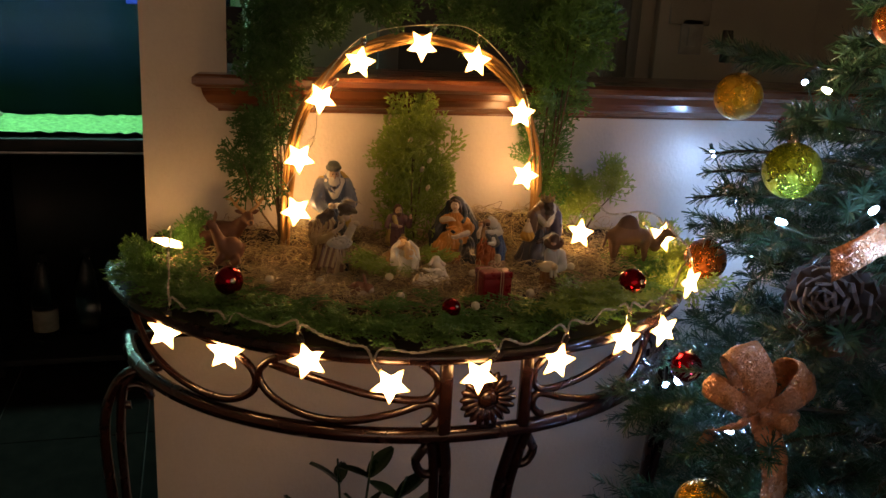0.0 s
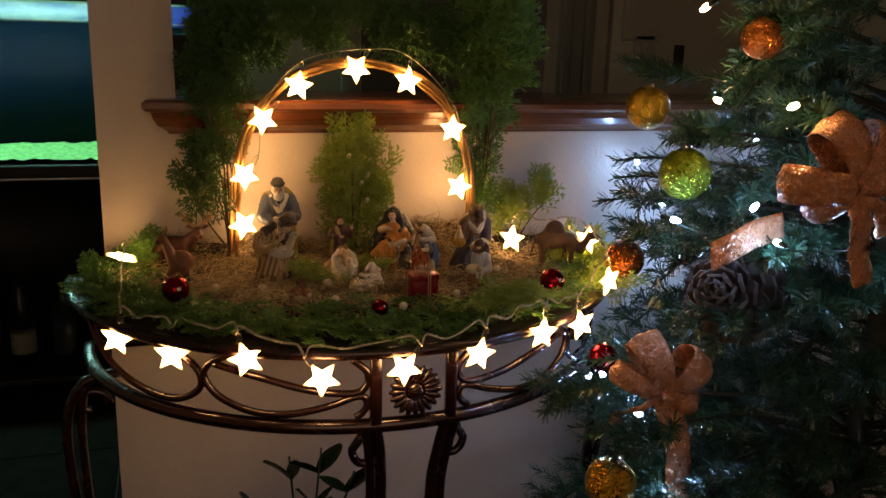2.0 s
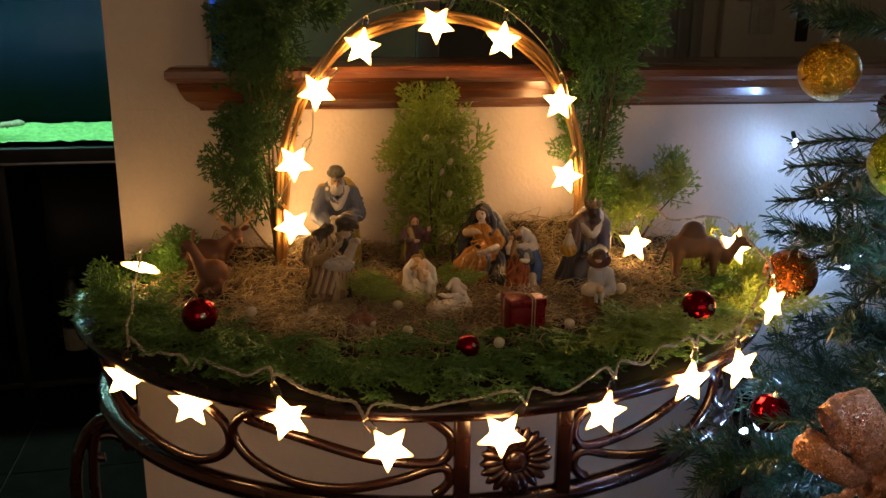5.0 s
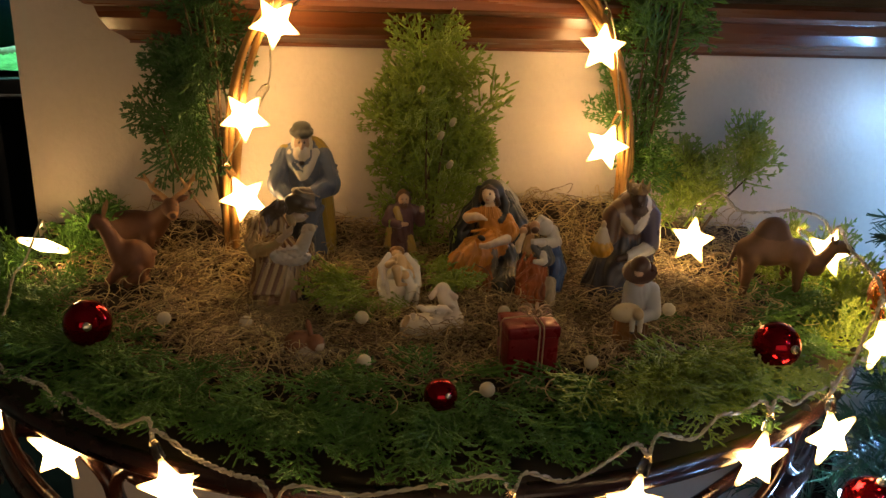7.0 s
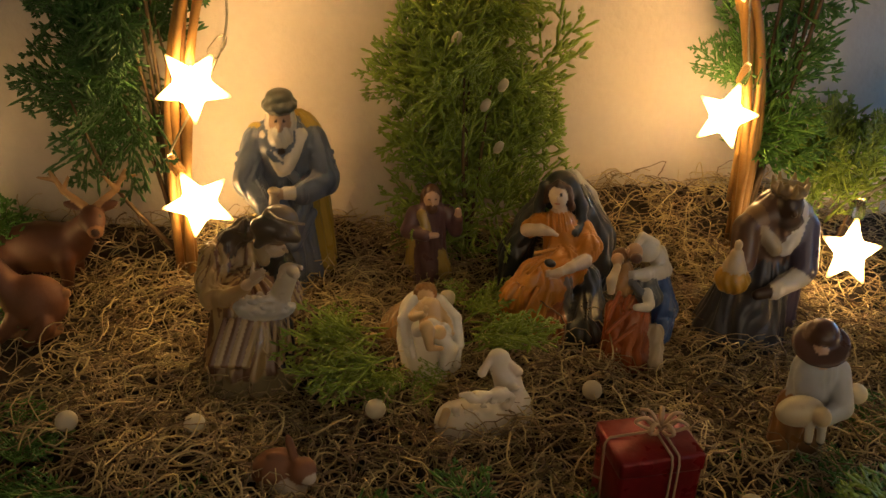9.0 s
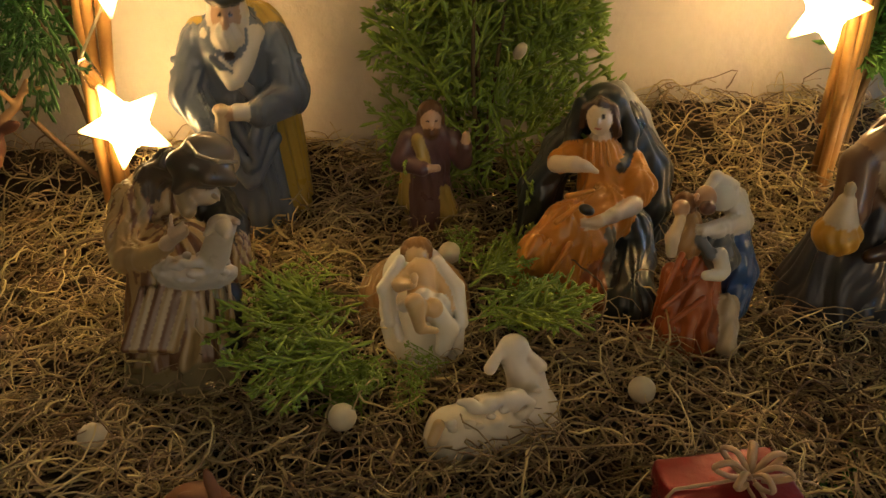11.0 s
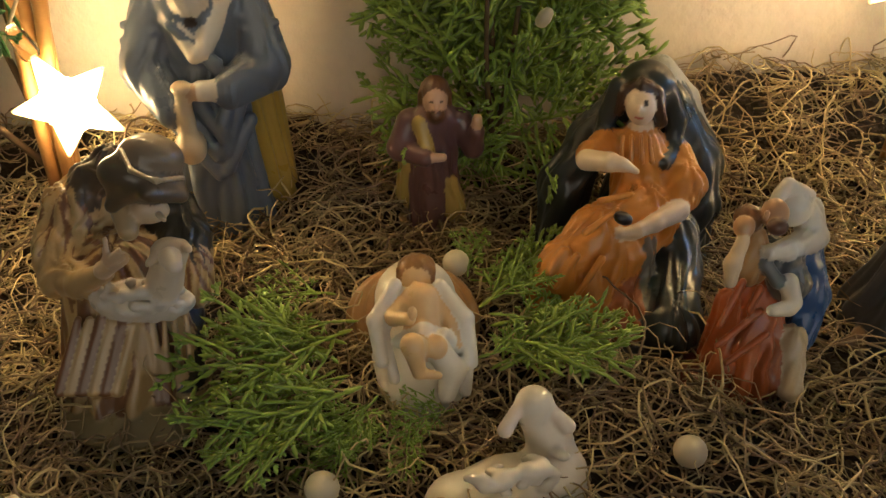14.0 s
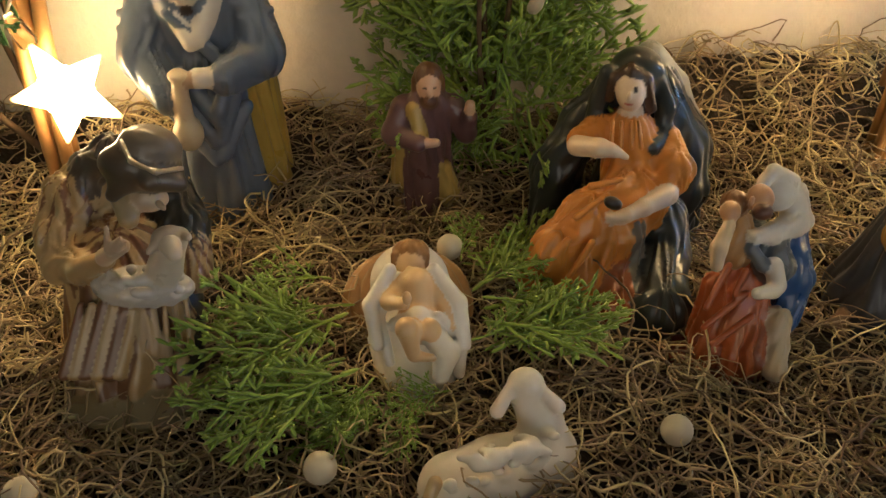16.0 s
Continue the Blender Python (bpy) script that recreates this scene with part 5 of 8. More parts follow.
def kneeling_shepherd():
    TAN, BROWN, CLOTH, BAND, VEST, WOOL = (0.43, 0.31, 0.15), (0.17, 0.085, 0.04), (0.085, 0.066, 0.046), (0.40, 0.33, 0.24), (0.014, 0.016, 0.014), (0.62, 0.59, 0.55)
    s = Sculpt(0.0009)
    s.cap((-0.008, -0.008, 0.006), (-0.006, 0.002, 0.050), 0.0265, 0.0180, TAN, 0.003, fold=(15, 0.0016), stripe=(BROWN, 9, 0.5))
    s.cap((-0.024, -0.006, 0.004), (-0.018, -0.002, 0.045), 0.013, 0.010, TAN, 0.003, fold=(7, 0.0014), stripe=(BROWN, 5, 0.45))
    s.cap((0.0015, 0.004, 0.0371), (0.0032, -0.003, 0.022), 0.0131, 0.0141, TAN, 0.003, fold=(17, 0.0016), stripe=(BROWN, 17, 0.22))
    s.cap((0.0032, -0.003, 0.022), (0.003, -0.006, 0.0123), 0.0141, 0.0138, TAN, 0.003, fold=(17, 0.0016), stripe=(BROWN, 17, 0.22))
    s.cap((-0.0011, -0.015, 0.0476), (-0.002, -0.025, 0.0281), 0.0008, 0.0015, (0.44, 0.32, 0.17), 0.0026)
    s.cap((0.0028, -0.015, 0.0474), (0.002, -0.025, 0.0266), 0.0008, 0.0015, (0.44, 0.32, 0.17), 0.0026)
    s.cap((0.0066, -0.015, 0.0471), (0.0061, -0.025, 0.0251), 0.0008, 0.0015, (0.44, 0.32, 0.17), 0.0026)
    s.cap((0.0105, -0.015, 0.0469), (0.0101, -0.025, 0.0235), 0.0008, 0.0015, (0.44, 0.32, 0.17), 0.0026)
    s.cap((0.0144, -0.015, 0.0466), (0.0146, -0.025, 0.0244), 0.0008, 0.0015, (0.44, 0.32, 0.17), 0.0026)
    s.cap((0.0183, -0.015, 0.0463), (0.0191, -0.025, 0.0253), 0.0009, 0.0015, (0.44, 0.32, 0.17), 0.0026)
    s.cap((-0.0188, -0.019, 0.0468), (-0.0279, -0.031, 0.0227), 0.0013, 0.0021, BROWN, 0.0022)
    s.cap((-0.0148, -0.019, 0.0465), (-0.0239, -0.031, 0.0224), 0.0013, 0.0021, TAN, 0.0022)
    s.cap((-0.0108, -0.019, 0.0462), (-0.0199, -0.031, 0.0221), 0.0013, 0.0021, BROWN, 0.0022)
    s.cap((-0.0068, -0.019, 0.0459), (-0.0158, -0.031, 0.0217), 0.0013, 0.0021, TAN, 0.0022)
    s.cap((-0.0028, -0.019, 0.0457), (-0.0117, -0.031, 0.0214), 0.0013, 0.0021, BROWN, 0.0022)
    s.cap((0.0012, -0.019, 0.0454), (-0.0077, -0.031, 0.0211), 0.0013, 0.0021, TAN, 0.0022)
    s.cap((-0.0148, 0.021, 0.0331), (-0.0095, 0.023, 0.0546), 0.0141, 0.0141, TAN, 0.003, fold=(9, 0.0010), stripe=(BROWN, 9, 0.25))
    s.cap((-0.0095, 0.023, 0.0546), (-0.0057, 0.025, 0.0694), 0.0141, 0.0116, TAN, 0.003, fold=(9, 0.0010), stripe=(BROWN, 9, 0.25))
    s.cap((-0.0181, 0.027, 0.074), (-0.0245, 0.017, 0.0704), 0.0089, 0.0096, TAN, 0.004, fold=(9, 0.0014), stripe=(BROWN, 7, 0.3))
    s.cap((-0.0245, 0.017, 0.0704), (-0.0288, 0.005, 0.0606), 0.0096, 0.0086, TAN, 0.004, fold=(9, 0.0014), stripe=(BROWN, 7, 0.3))
    s.cap((-0.0288, 0.005, 0.0606), (-0.0269, -0.003, 0.0545), 0.0086, 0.0073, TAN, 0.003, fold=(7, 0.0014))
    s.cap((-0.0269, -0.003, 0.0545), (-0.0158, -0.013, 0.0584), 0.0073, 0.0054, TAN, 0.003, fold=(7, 0.0014))
    s.cap((-0.0149, -0.015, 0.0605), (-0.0042, -0.021, 0.0688), 0.0045, 0.0034, TAN, 0.0015)
    s.cap((-0.0037, -0.023, 0.0716), (0.0056, -0.029, 0.0804), 0.0032, 0.0025, (0.60, 0.47, 0.34), 0.0015)
    s.cap((0.0013, -0.029, 0.0802), (0.0078, -0.035, 0.0886), 0.0013, 0.0007, (0.60, 0.47, 0.34), 0.001)
    s.cap((0.0011, -0.029, 0.079), (0.0089, -0.035, 0.0867), 0.0013, 0.0007, (0.60, 0.47, 0.34), 0.001)
    s.cap((0.0008, -0.029, 0.0778), (0.0084, -0.035, 0.0846), 0.0013, 0.0007, (0.60, 0.47, 0.34), 0.001)
    s.cap((0.0003, -0.029, 0.0797), (0.0019, -0.029, 0.0886), 0.0013, 0.0009, (0.60, 0.47, 0.34), 0.001)
    s.cap((0.0106, 0.021, 0.0659), (0.0158, 0.013, 0.0577), 0.0103, 0.0098, VEST, 0.003, fold=(7, 0.001))
    s.cap((0.0158, 0.013, 0.0577), (0.0172, 0.005, 0.0525), 0.0098, 0.0075, VEST, 0.003, fold=(7, 0.001))
    s.cap((0.0193, 0.005, 0.0524), (0.0202, -0.003, 0.0446), 0.0071, 0.0066, TAN, 0.003, fold=(9, 0.001), stripe=(BROWN, 9, 0.3))
    s.cap((0.0145, 0.003, 0.0281), (0.015, -0.007, 0.0187), 0.006, 0.0055, VEST, 0.003)
    s.cap((0.015, -0.007, 0.0187), (0.0142, -0.017, 0.0095), 0.0055, 0.0063, VEST, 0.003)
    s.ell((0.0135, -0.016, 0.0905), (0.007, 0.0058, 0.0047), (0.52, 0.42, 0.30), 0.002, turn=(-38, 0, 0))
    s.cap((0.0053, -0.016, 0.0909), (0.0074, -0.022, 0.0865), 0.0043, 0.0035, (0.40, 0.31, 0.18), 0.002)
    s.cap((0.0195, -0.026, 0.0952), (0.0215, -0.028, 0.0947), 0.0013, 0.0011, (0.52, 0.42, 0.30), 0.002)
    s.ell((0.0144, -0.018, 0.1045), (0.0139, 0.0105, 0.0082), CLOTH, 0.003, turn=(-38, 14, 0))
    s.ell((0.0181, -0.016, 0.1106), (0.0104, 0.0097, 0.0078), (0.20, 0.165, 0.125), 0.002, turn=(-38, 14, 0))
    s.cap((0.0125, -0.026, 0.1193), (0.0185, -0.04, 0.1202), 0.0009, 0.0009, BAND, 0.001)
    s.cap((0.0185, -0.04, 0.1202), (0.0271, -0.048, 0.1211), 0.0009, 0.0009, BAND, 0.001)
    s.cap((0.0271, -0.048, 0.1211), (0.0324, -0.038, 0.1159), 0.0009, 0.0009, BAND, 0.001)
    s.cap((-0.0051, 0.017, 0.0898), (-0.0164, 0.021, 0.0803), 0.0072, 0.0065, CLOTH, 0.004, fold=(7, 0.0012))
    s.cap((-0.0164, 0.021, 0.0803), (-0.0169, 0.015, 0.0766), 0.0065, 0.0039, CLOTH, 0.004, fold=(7, 0.0012))
    s.cap((0.0101, -0.021, 0.1031), (0.0047, -0.023, 0.0973), 0.0052, 0.0026, CLOTH, 0.003)
    s.cap((0.0187, -0.027, 0.1044), (0.0269, -0.023, 0.1005), 0.0033, 0.0028, CLOTH, 0.003)
    s.ell((0.0049, -0.017, 0.0523), (0.0184, 0.0108, 0.0075), WOOL, 0.002, turn=(-38, 4, 0))
    s.ell((0.0032, -0.0276, 0.0646), (0.0022, 0.0018, 0.0018), WOOL, 0.0012, turn=(-38, 0, 0))
    s.ell((0.0109, -0.0288, 0.0646), (0.0022, 0.0018, 0.0018), WOOL, 0.0012, turn=(-38, 0, 0))
    s.ell((0.0091, -0.0287, 0.065), (0.0022, 0.0018, 0.0018), WOOL, 0.0012, turn=(-38, 0, 0))
    s.ell((0.0193, -0.0252, 0.057), (0.0022, 0.0018, 0.0018), WOOL, 0.0012, turn=(-38, 0, 0))
    s.ell((0.0176, -0.0269, 0.0617), (0.0022, 0.0018, 0.0018), WOOL, 0.0012, turn=(-38, 0, 0))
    s.ell((0.0196, -0.021, 0.0597), (0.0022, 0.0018, 0.0018), WOOL, 0.0012, turn=(-38, 0, 0))
    s.ell((-0.0075, -0.0227, 0.0563), (0.0022, 0.0018, 0.0018), WOOL, 0.0012, turn=(-38, 0, 0))
    s.ell((-0.0018, -0.0262, 0.0621), (0.0022, 0.0018, 0.0018), WOOL, 0.0012, turn=(-38, 0, 0))
    s.ell((0.0212, -0.0223, 0.055), (0.0023, 0.0019, 0.0019), WOOL, 0.0012, turn=(-38, 0, 0))
    s.ell((0.0072, -0.0287, 0.0589), (0.0022, 0.0018, 0.0018), WOOL, 0.0012, turn=(-38, 0, 0))
    s.ell((0.0095, -0.0216, 0.0642), (0.0022, 0.0018, 0.0018), WOOL, 0.0012, turn=(-38, 0, 0))
    s.ell((0.0122, -0.0213, 0.0635), (0.0022, 0.0018, 0.0018), WOOL, 0.0012, turn=(-38, 0, 0))
    s.ell((-0.0037, -0.0212, 0.062), (0.0022, 0.0018, 0.0018), WOOL, 0.0012, turn=(-38, 0, 0))
    s.ell((0.0151, -0.0285, 0.0612), (0.0022, 0.0018, 0.0018), WOOL, 0.0012, turn=(-38, 0, 0))
    s.ell((0.0089, -0.0223, 0.0484), (0.0023, 0.0019, 0.0019), WOOL, 0.0012, turn=(-38, 0, 0))
    s.ell((0.0151, -0.0285, 0.0617), (0.0022, 0.0018, 0.0018), WOOL, 0.0012, turn=(-38, 0, 0))
    s.ell((0.0072, -0.0289, 0.0595), (0.0022, 0.0018, 0.0018), WOOL, 0.0012, turn=(-38, 0, 0))
    s.ell((-0.0003, -0.0271, 0.0624), (0.0022, 0.0018, 0.0018), WOOL, 0.0012, turn=(-38, 0, 0))
    s.ell((0.0098, -0.0288, 0.0591), (0.0022, 0.0018, 0.0018), WOOL, 0.0012, turn=(-38, 0, 0))
    s.ell((0.0077, -0.0289, 0.0646), (0.0022, 0.0018, 0.0018), WOOL, 0.0012, turn=(-38, 0, 0))
    s.ell((0.0187, -0.0233, 0.0615), (0.0022, 0.0018, 0.0018), WOOL, 0.0012, turn=(-38, 0, 0))
    s.ell((-0.0045, -0.0217, 0.0503), (0.0023, 0.0019, 0.0019), WOOL, 0.0012, turn=(-38, 0, 0))
    s.ell((0.0143, -0.0204, 0.0474), (0.0023, 0.0019, 0.0019), WOOL, 0.0012, turn=(-38, 0, 0))
    s.ell((0.0038, -0.0265, 0.0548), (0.0022, 0.0018, 0.0018), WOOL, 0.0012, turn=(-38, 0, 0))
    s.ell((0.0176, -0.0271, 0.0599), (0.0022, 0.0018, 0.0018), WOOL, 0.0012, turn=(-38, 0, 0))
    s.ell((-0.0015, -0.0234, 0.0514), (0.0023, 0.0018, 0.0018), WOOL, 0.0012, turn=(-38, 0, 0))
    s.ell((0.0138, -0.0253, 0.0648), (0.0022, 0.0018, 0.0018), WOOL, 0.0012, turn=(-38, 0, 0))
    s.ell((0.0017, -0.0253, 0.0533), (0.0022, 0.0018, 0.0018), WOOL, 0.0012, turn=(-38, 0, 0))
    s.ell((0.0033, -0.0202, 0.0635), (0.0022, 0.0018, 0.0018), WOOL, 0.0012, turn=(-38, 0, 0))
    s.ell((0.0218, -0.0198, 0.0549), (0.0023, 0.0019, 0.0019), WOOL, 0.0012, turn=(-38, 0, 0))
    s.ell((0.0094, -0.0283, 0.0653), (0.0022, 0.0018, 0.0018), WOOL, 0.0012, turn=(-38, 0, 0))
    s.ell((0.0161, -0.0279, 0.0603), (0.0022, 0.0018, 0.0018), WOOL, 0.0012, turn=(-38, 0, 0))
    s.ell((0.0001, -0.0263, 0.0559), (0.0022, 0.0018, 0.0018), WOOL, 0.0012, turn=(-38, 0, 0))
    s.ell((0.0216, -0.0201, 0.0533), (0.0023, 0.0019, 0.0019), WOOL, 0.0012, turn=(-38, 0, 0))
    s.ell((0.0105, -0.0289, 0.0594), (0.0022, 0.0018, 0.0018), WOOL, 0.0012, turn=(-38, 0, 0))
    s.ell((0.0104, -0.0277, 0.0566), (0.0022, 0.0018, 0.0018), WOOL, 0.0012, turn=(-38, 0, 0))
    s.ell((0.0138, -0.0288, 0.0629), (0.0022, 0.0018, 0.0018), WOOL, 0.0012, turn=(-38, 0, 0))
    s.ell((-0.0014, -0.024, 0.0523), (0.0023, 0.0018, 0.0018), WOOL, 0.0012, turn=(-38, 0, 0))
    s.ell((0.0011, -0.0279, 0.0624), (0.0022, 0.0018, 0.0018), WOOL, 0.0012, turn=(-38, 0, 0))
    s.ell((0.0144, -0.0277, 0.0577), (0.0022, 0.0018, 0.0018), WOOL, 0.0012, turn=(-38, 0, 0))
    s.ell((0.0113, -0.0284, 0.0649), (0.0022, 0.0018, 0.0018), WOOL, 0.0012, turn=(-38, 0, 0))
    s.ell((0.0137, -0.0288, 0.061), (0.0022, 0.0018, 0.0018), WOOL, 0.0012, turn=(-38, 0, 0))
    s.ell((0.0178, -0.0238, 0.053), (0.0023, 0.0018, 0.0018), WOOL, 0.0012, turn=(-38, 0, 0))
    s.ell((0.005, -0.0287, 0.0641), (0.0022, 0.0018, 0.0018), WOOL, 0.0012, turn=(-38, 0, 0))
    s.ell((0.0055, -0.0287, 0.0595), (0.0022, 0.0018, 0.0018), WOOL, 0.0012, turn=(-38, 0, 0))
    s.ell((-0.0055, -0.0235, 0.0605), (0.0022, 0.0018, 0.0018), WOOL, 0.0012, turn=(-38, 0, 0))
    s.cap((0.0164, -0.025, 0.0669), (0.0212, -0.031, 0.08), 0.0064, 0.0053, (0.64, 0.57, 0.47), 0.002)
    s.ell((0.0219, -0.031, 0.0838), (0.0061, 0.0064, 0.0049), (0.64, 0.56, 0.45), 0.002, turn=(-38, 0, 0))
    s.cap((0.0246, -0.041, 0.0885), (0.0263, -0.045, 0.0883), 0.0037, 0.0027, (0.64, 0.56, 0.45), 0.002)
    s.cap((0.0259, -0.029, 0.085), (0.029, -0.035, 0.0874), 0.0019, 0.0015, (0.58, 0.48, 0.36), 0.001)
    s.cap((0.0188, -0.035, 0.0856), (0.0162, -0.037, 0.0836), 0.0019, 0.0013, (0.58, 0.48, 0.36), 0.001)
    s.paint((0.0245, -0.049, 0.0944), (0.0009, 0.0009, 0.0007), (0.02, 0.015, 0.01))
    s.paint((0.0288, -0.045, 0.0927), (0.0007, 0.0007, 0.0007), (0.02, 0.015, 0.01))
    s.paint((0.0355, -0.0755, 0.11), (0.0009, 0.0008, 0.0003), (0.12, 0.07, 0.05))
    s.cap((0.0018, -0.011, 0.0077), (0.0032, -0.017, -0.006), 0.0055, 0.0046, (0.48, 0.36, 0.18), 0.002)
    s.cap((0.0046, -0.021, -0.0045), (0.01, -0.029, -0.0034), 0.0041, 0.0034, (0.46, 0.34, 0.17), 0.002)
    s.ell((-0.004, -0.022, 0.006), (0.029, 0.024, 0.006), (0.34, 0.28, 0.15), 0.002)
    return s


kneeling_shepherd().thing("shepherd_figurine", pose(0.2, 1.222, 0.812), CERAMIC, "painted porcelain kneeling shepherd in a striped robe holding a lamb", "figurine", FIG)


def standing_king():
    BLUE, GOLD, TURBAN = (0.130, 0.165, 0.235), (0.42, 0.30, 0.06), (0.075, 0.085, 0.070)
    s = Sculpt(0.0012)
    s.cap((0.000, 0.000, 0.006), (0.000, -0.002, 0.078), 0.027, 0.020, BLUE, fold=(11, 0.0028))
    s.cap((0.000, -0.002, 0.078), (-0.001, -0.003, 0.112), 0.020, 0.0225, BLUE, fold=(7, 0.0008), flat=(1.05, 0.8))
    s.cap((0.014, 0.012, 0.006), (0.010, 0.009, 0.112), 0.027, 0.022, GOLD, fold=(9, 0.0016), flat=(1.0, 0.8))
    s.cap((-0.024, 0.004, 0.118), (0.024, 0.004, 0.118), 0.009, 0.009, GOLD, 0.004)
    s.cap((0.028, 0.004, 0.008), (0.036, -0.002, 0.002), 0.011, 0.008, GOLD, 0.006)
    for x in (-1, 1):
        s.cap((x * 0.025, -0.002, 0.113), (x * 0.033, -0.010, 0.088), 0.0115, 0.0125, BLUE, fold=(7, 0.0010))
        s.cap((x * 0.033, -0.010, 0.088), (x * 0.016 - 0.002, -0.028, 0.083 if x > 0 else 0.074), 0.0120, 0.0085, BLUE, fold=(7, 0.0012))
    s.cap((0.014, -0.028, 0.083), (0.000, -0.033, 0.085), 0.0058, 0.0045, WHITE, 0.002).cap((-0.018, -0.026, 0.074), (-0.012, -0.031, 0.066), 0.0056, 0.0045, WHITE, 0.002)
    s.cap((0.000, -0.033, 0.085), (-0.008, -0.034, 0.084), 0.0042, 0.0034, (0.50, 0.36, 0.25), 0.002)
    s.cap((-0.010, -0.034, 0.058), (-0.010, -0.034, 0.083), 0.0052, 0.0042, CREAM, 0.001).ell((-0.010, -0.034, 0.058), (0.0085, 0.0085, 0.0085), CREAM, 0.002).ell((-0.010, -0.034, 0.087), (0.0055, 0.0055, 0.003), CREAM, 0.001)
    s.ell((-0.002, -0.012, 0.131), (0.0095, 0.0095, 0.012), (0.50, 0.34, 0.24), 0.002)
    s.cap((-0.002, -0.022, 0.131), (-0.002, -0.0235, 0.129), 0.0018, 0.0020, (0.50, 0.34, 0.24), 0.002)
    s.ell((-0.002, -0.018, 0.122), (0.0100, 0.0065, 0.0085), WHITE, 0.002, fold=(9, 0.0005))
    s.ell((-0.011, -0.009, 0.129), (0.004, 0.007, 0.013), WHITE, 0.003).ell((0.007, -0.009, 0.129), (0.004, 0.007, 0.013), WHITE, 0.003)
    s.cap((-0.014, -0.010, 0.120), (-0.003, -0.022, 0.098), 0.0065, 0.0045, WHITE, 0.003).cap((0.013, -0.010, 0.120), (0.002, -0.022, 0.100), 0.0065, 0.0045, WHITE, 0.003)
    s.ell((-0.002, -0.010, 0.143), (0.0150, 0.0150, 0.0055), TURBAN, 0.002, fold=(9, 0.0005), turn=(8, 0, 0)).ell((-0.002, -0.008, 0.148), (0.0115, 0.0115, 0.0048), TURBAN, 0.002, turn=(8, 0, 0))
    for x0, z0, x1, z1 in ((-0.019, 0.076, 0.003, 0.050), (-0.012, 0.080, 0.007, 0.060), (0.020, 0.078, 0.007, 0.052), (0.015, 0.082, 0.008, 0.066), (-0.020, 0.062, 0.002, 0.040), (0.022, 0.064, 0.006, 0.042)):
        s.cap((x0, -0.018, z0), (x1, -0.0265, z1), 0.0036, 0.0042, BLUE, 0.0014)
    for x0, x1 in ((-0.018, -0.024), (-0.009, -0.012), (0.002, 0.003), (0.011, 0.015), (0.019, 0.025)):
        s.cap((x0, -0.017 + abs(x0) * 0.35, 0.050), (x1, -0.0255 + abs(x1) * 0.45, 0.008), 0.0034, 0.0048, BLUE, 0.0014)
    for x in (-1, 1):
        for i in range(4):
            s.cap((x * (0.0215 + 0.002 * i), -0.0125 - 0.0015 * i, 0.112 - 0.006 * i), (x * (0.0405 + 0.0012 * i), -0.008 - 0.002 * i, 0.107 - 0.0065 * i), 0.0022, 0.0020, BLUE, 0.001)
    for i in range(4):
        s.cap((-0.014 + 0.003 * i, -0.0215, 0.111 - 0.002 * i), (0.010 + 0.001 * i, -0.0225, 0.094 - 0.004 * i), 0.0020, 0.0020, BLUE, 0.001)
    s.paint((-0.0055, -0.0210, 0.1335), 0.0013, (0.03, 0.02, 0.015)).paint((0.0015, -0.0210, 0.1335), 0.0013, (0.03, 0.02, 0.015)).paint((-0.002, -0.024, 0.112), (0.004, 0.006, 0.003), (0.045, 0.03, 0.025))
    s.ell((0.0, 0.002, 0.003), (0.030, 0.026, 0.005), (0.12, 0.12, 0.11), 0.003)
    return s


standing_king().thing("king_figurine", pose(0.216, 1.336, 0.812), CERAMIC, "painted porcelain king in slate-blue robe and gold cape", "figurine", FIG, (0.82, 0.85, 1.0))


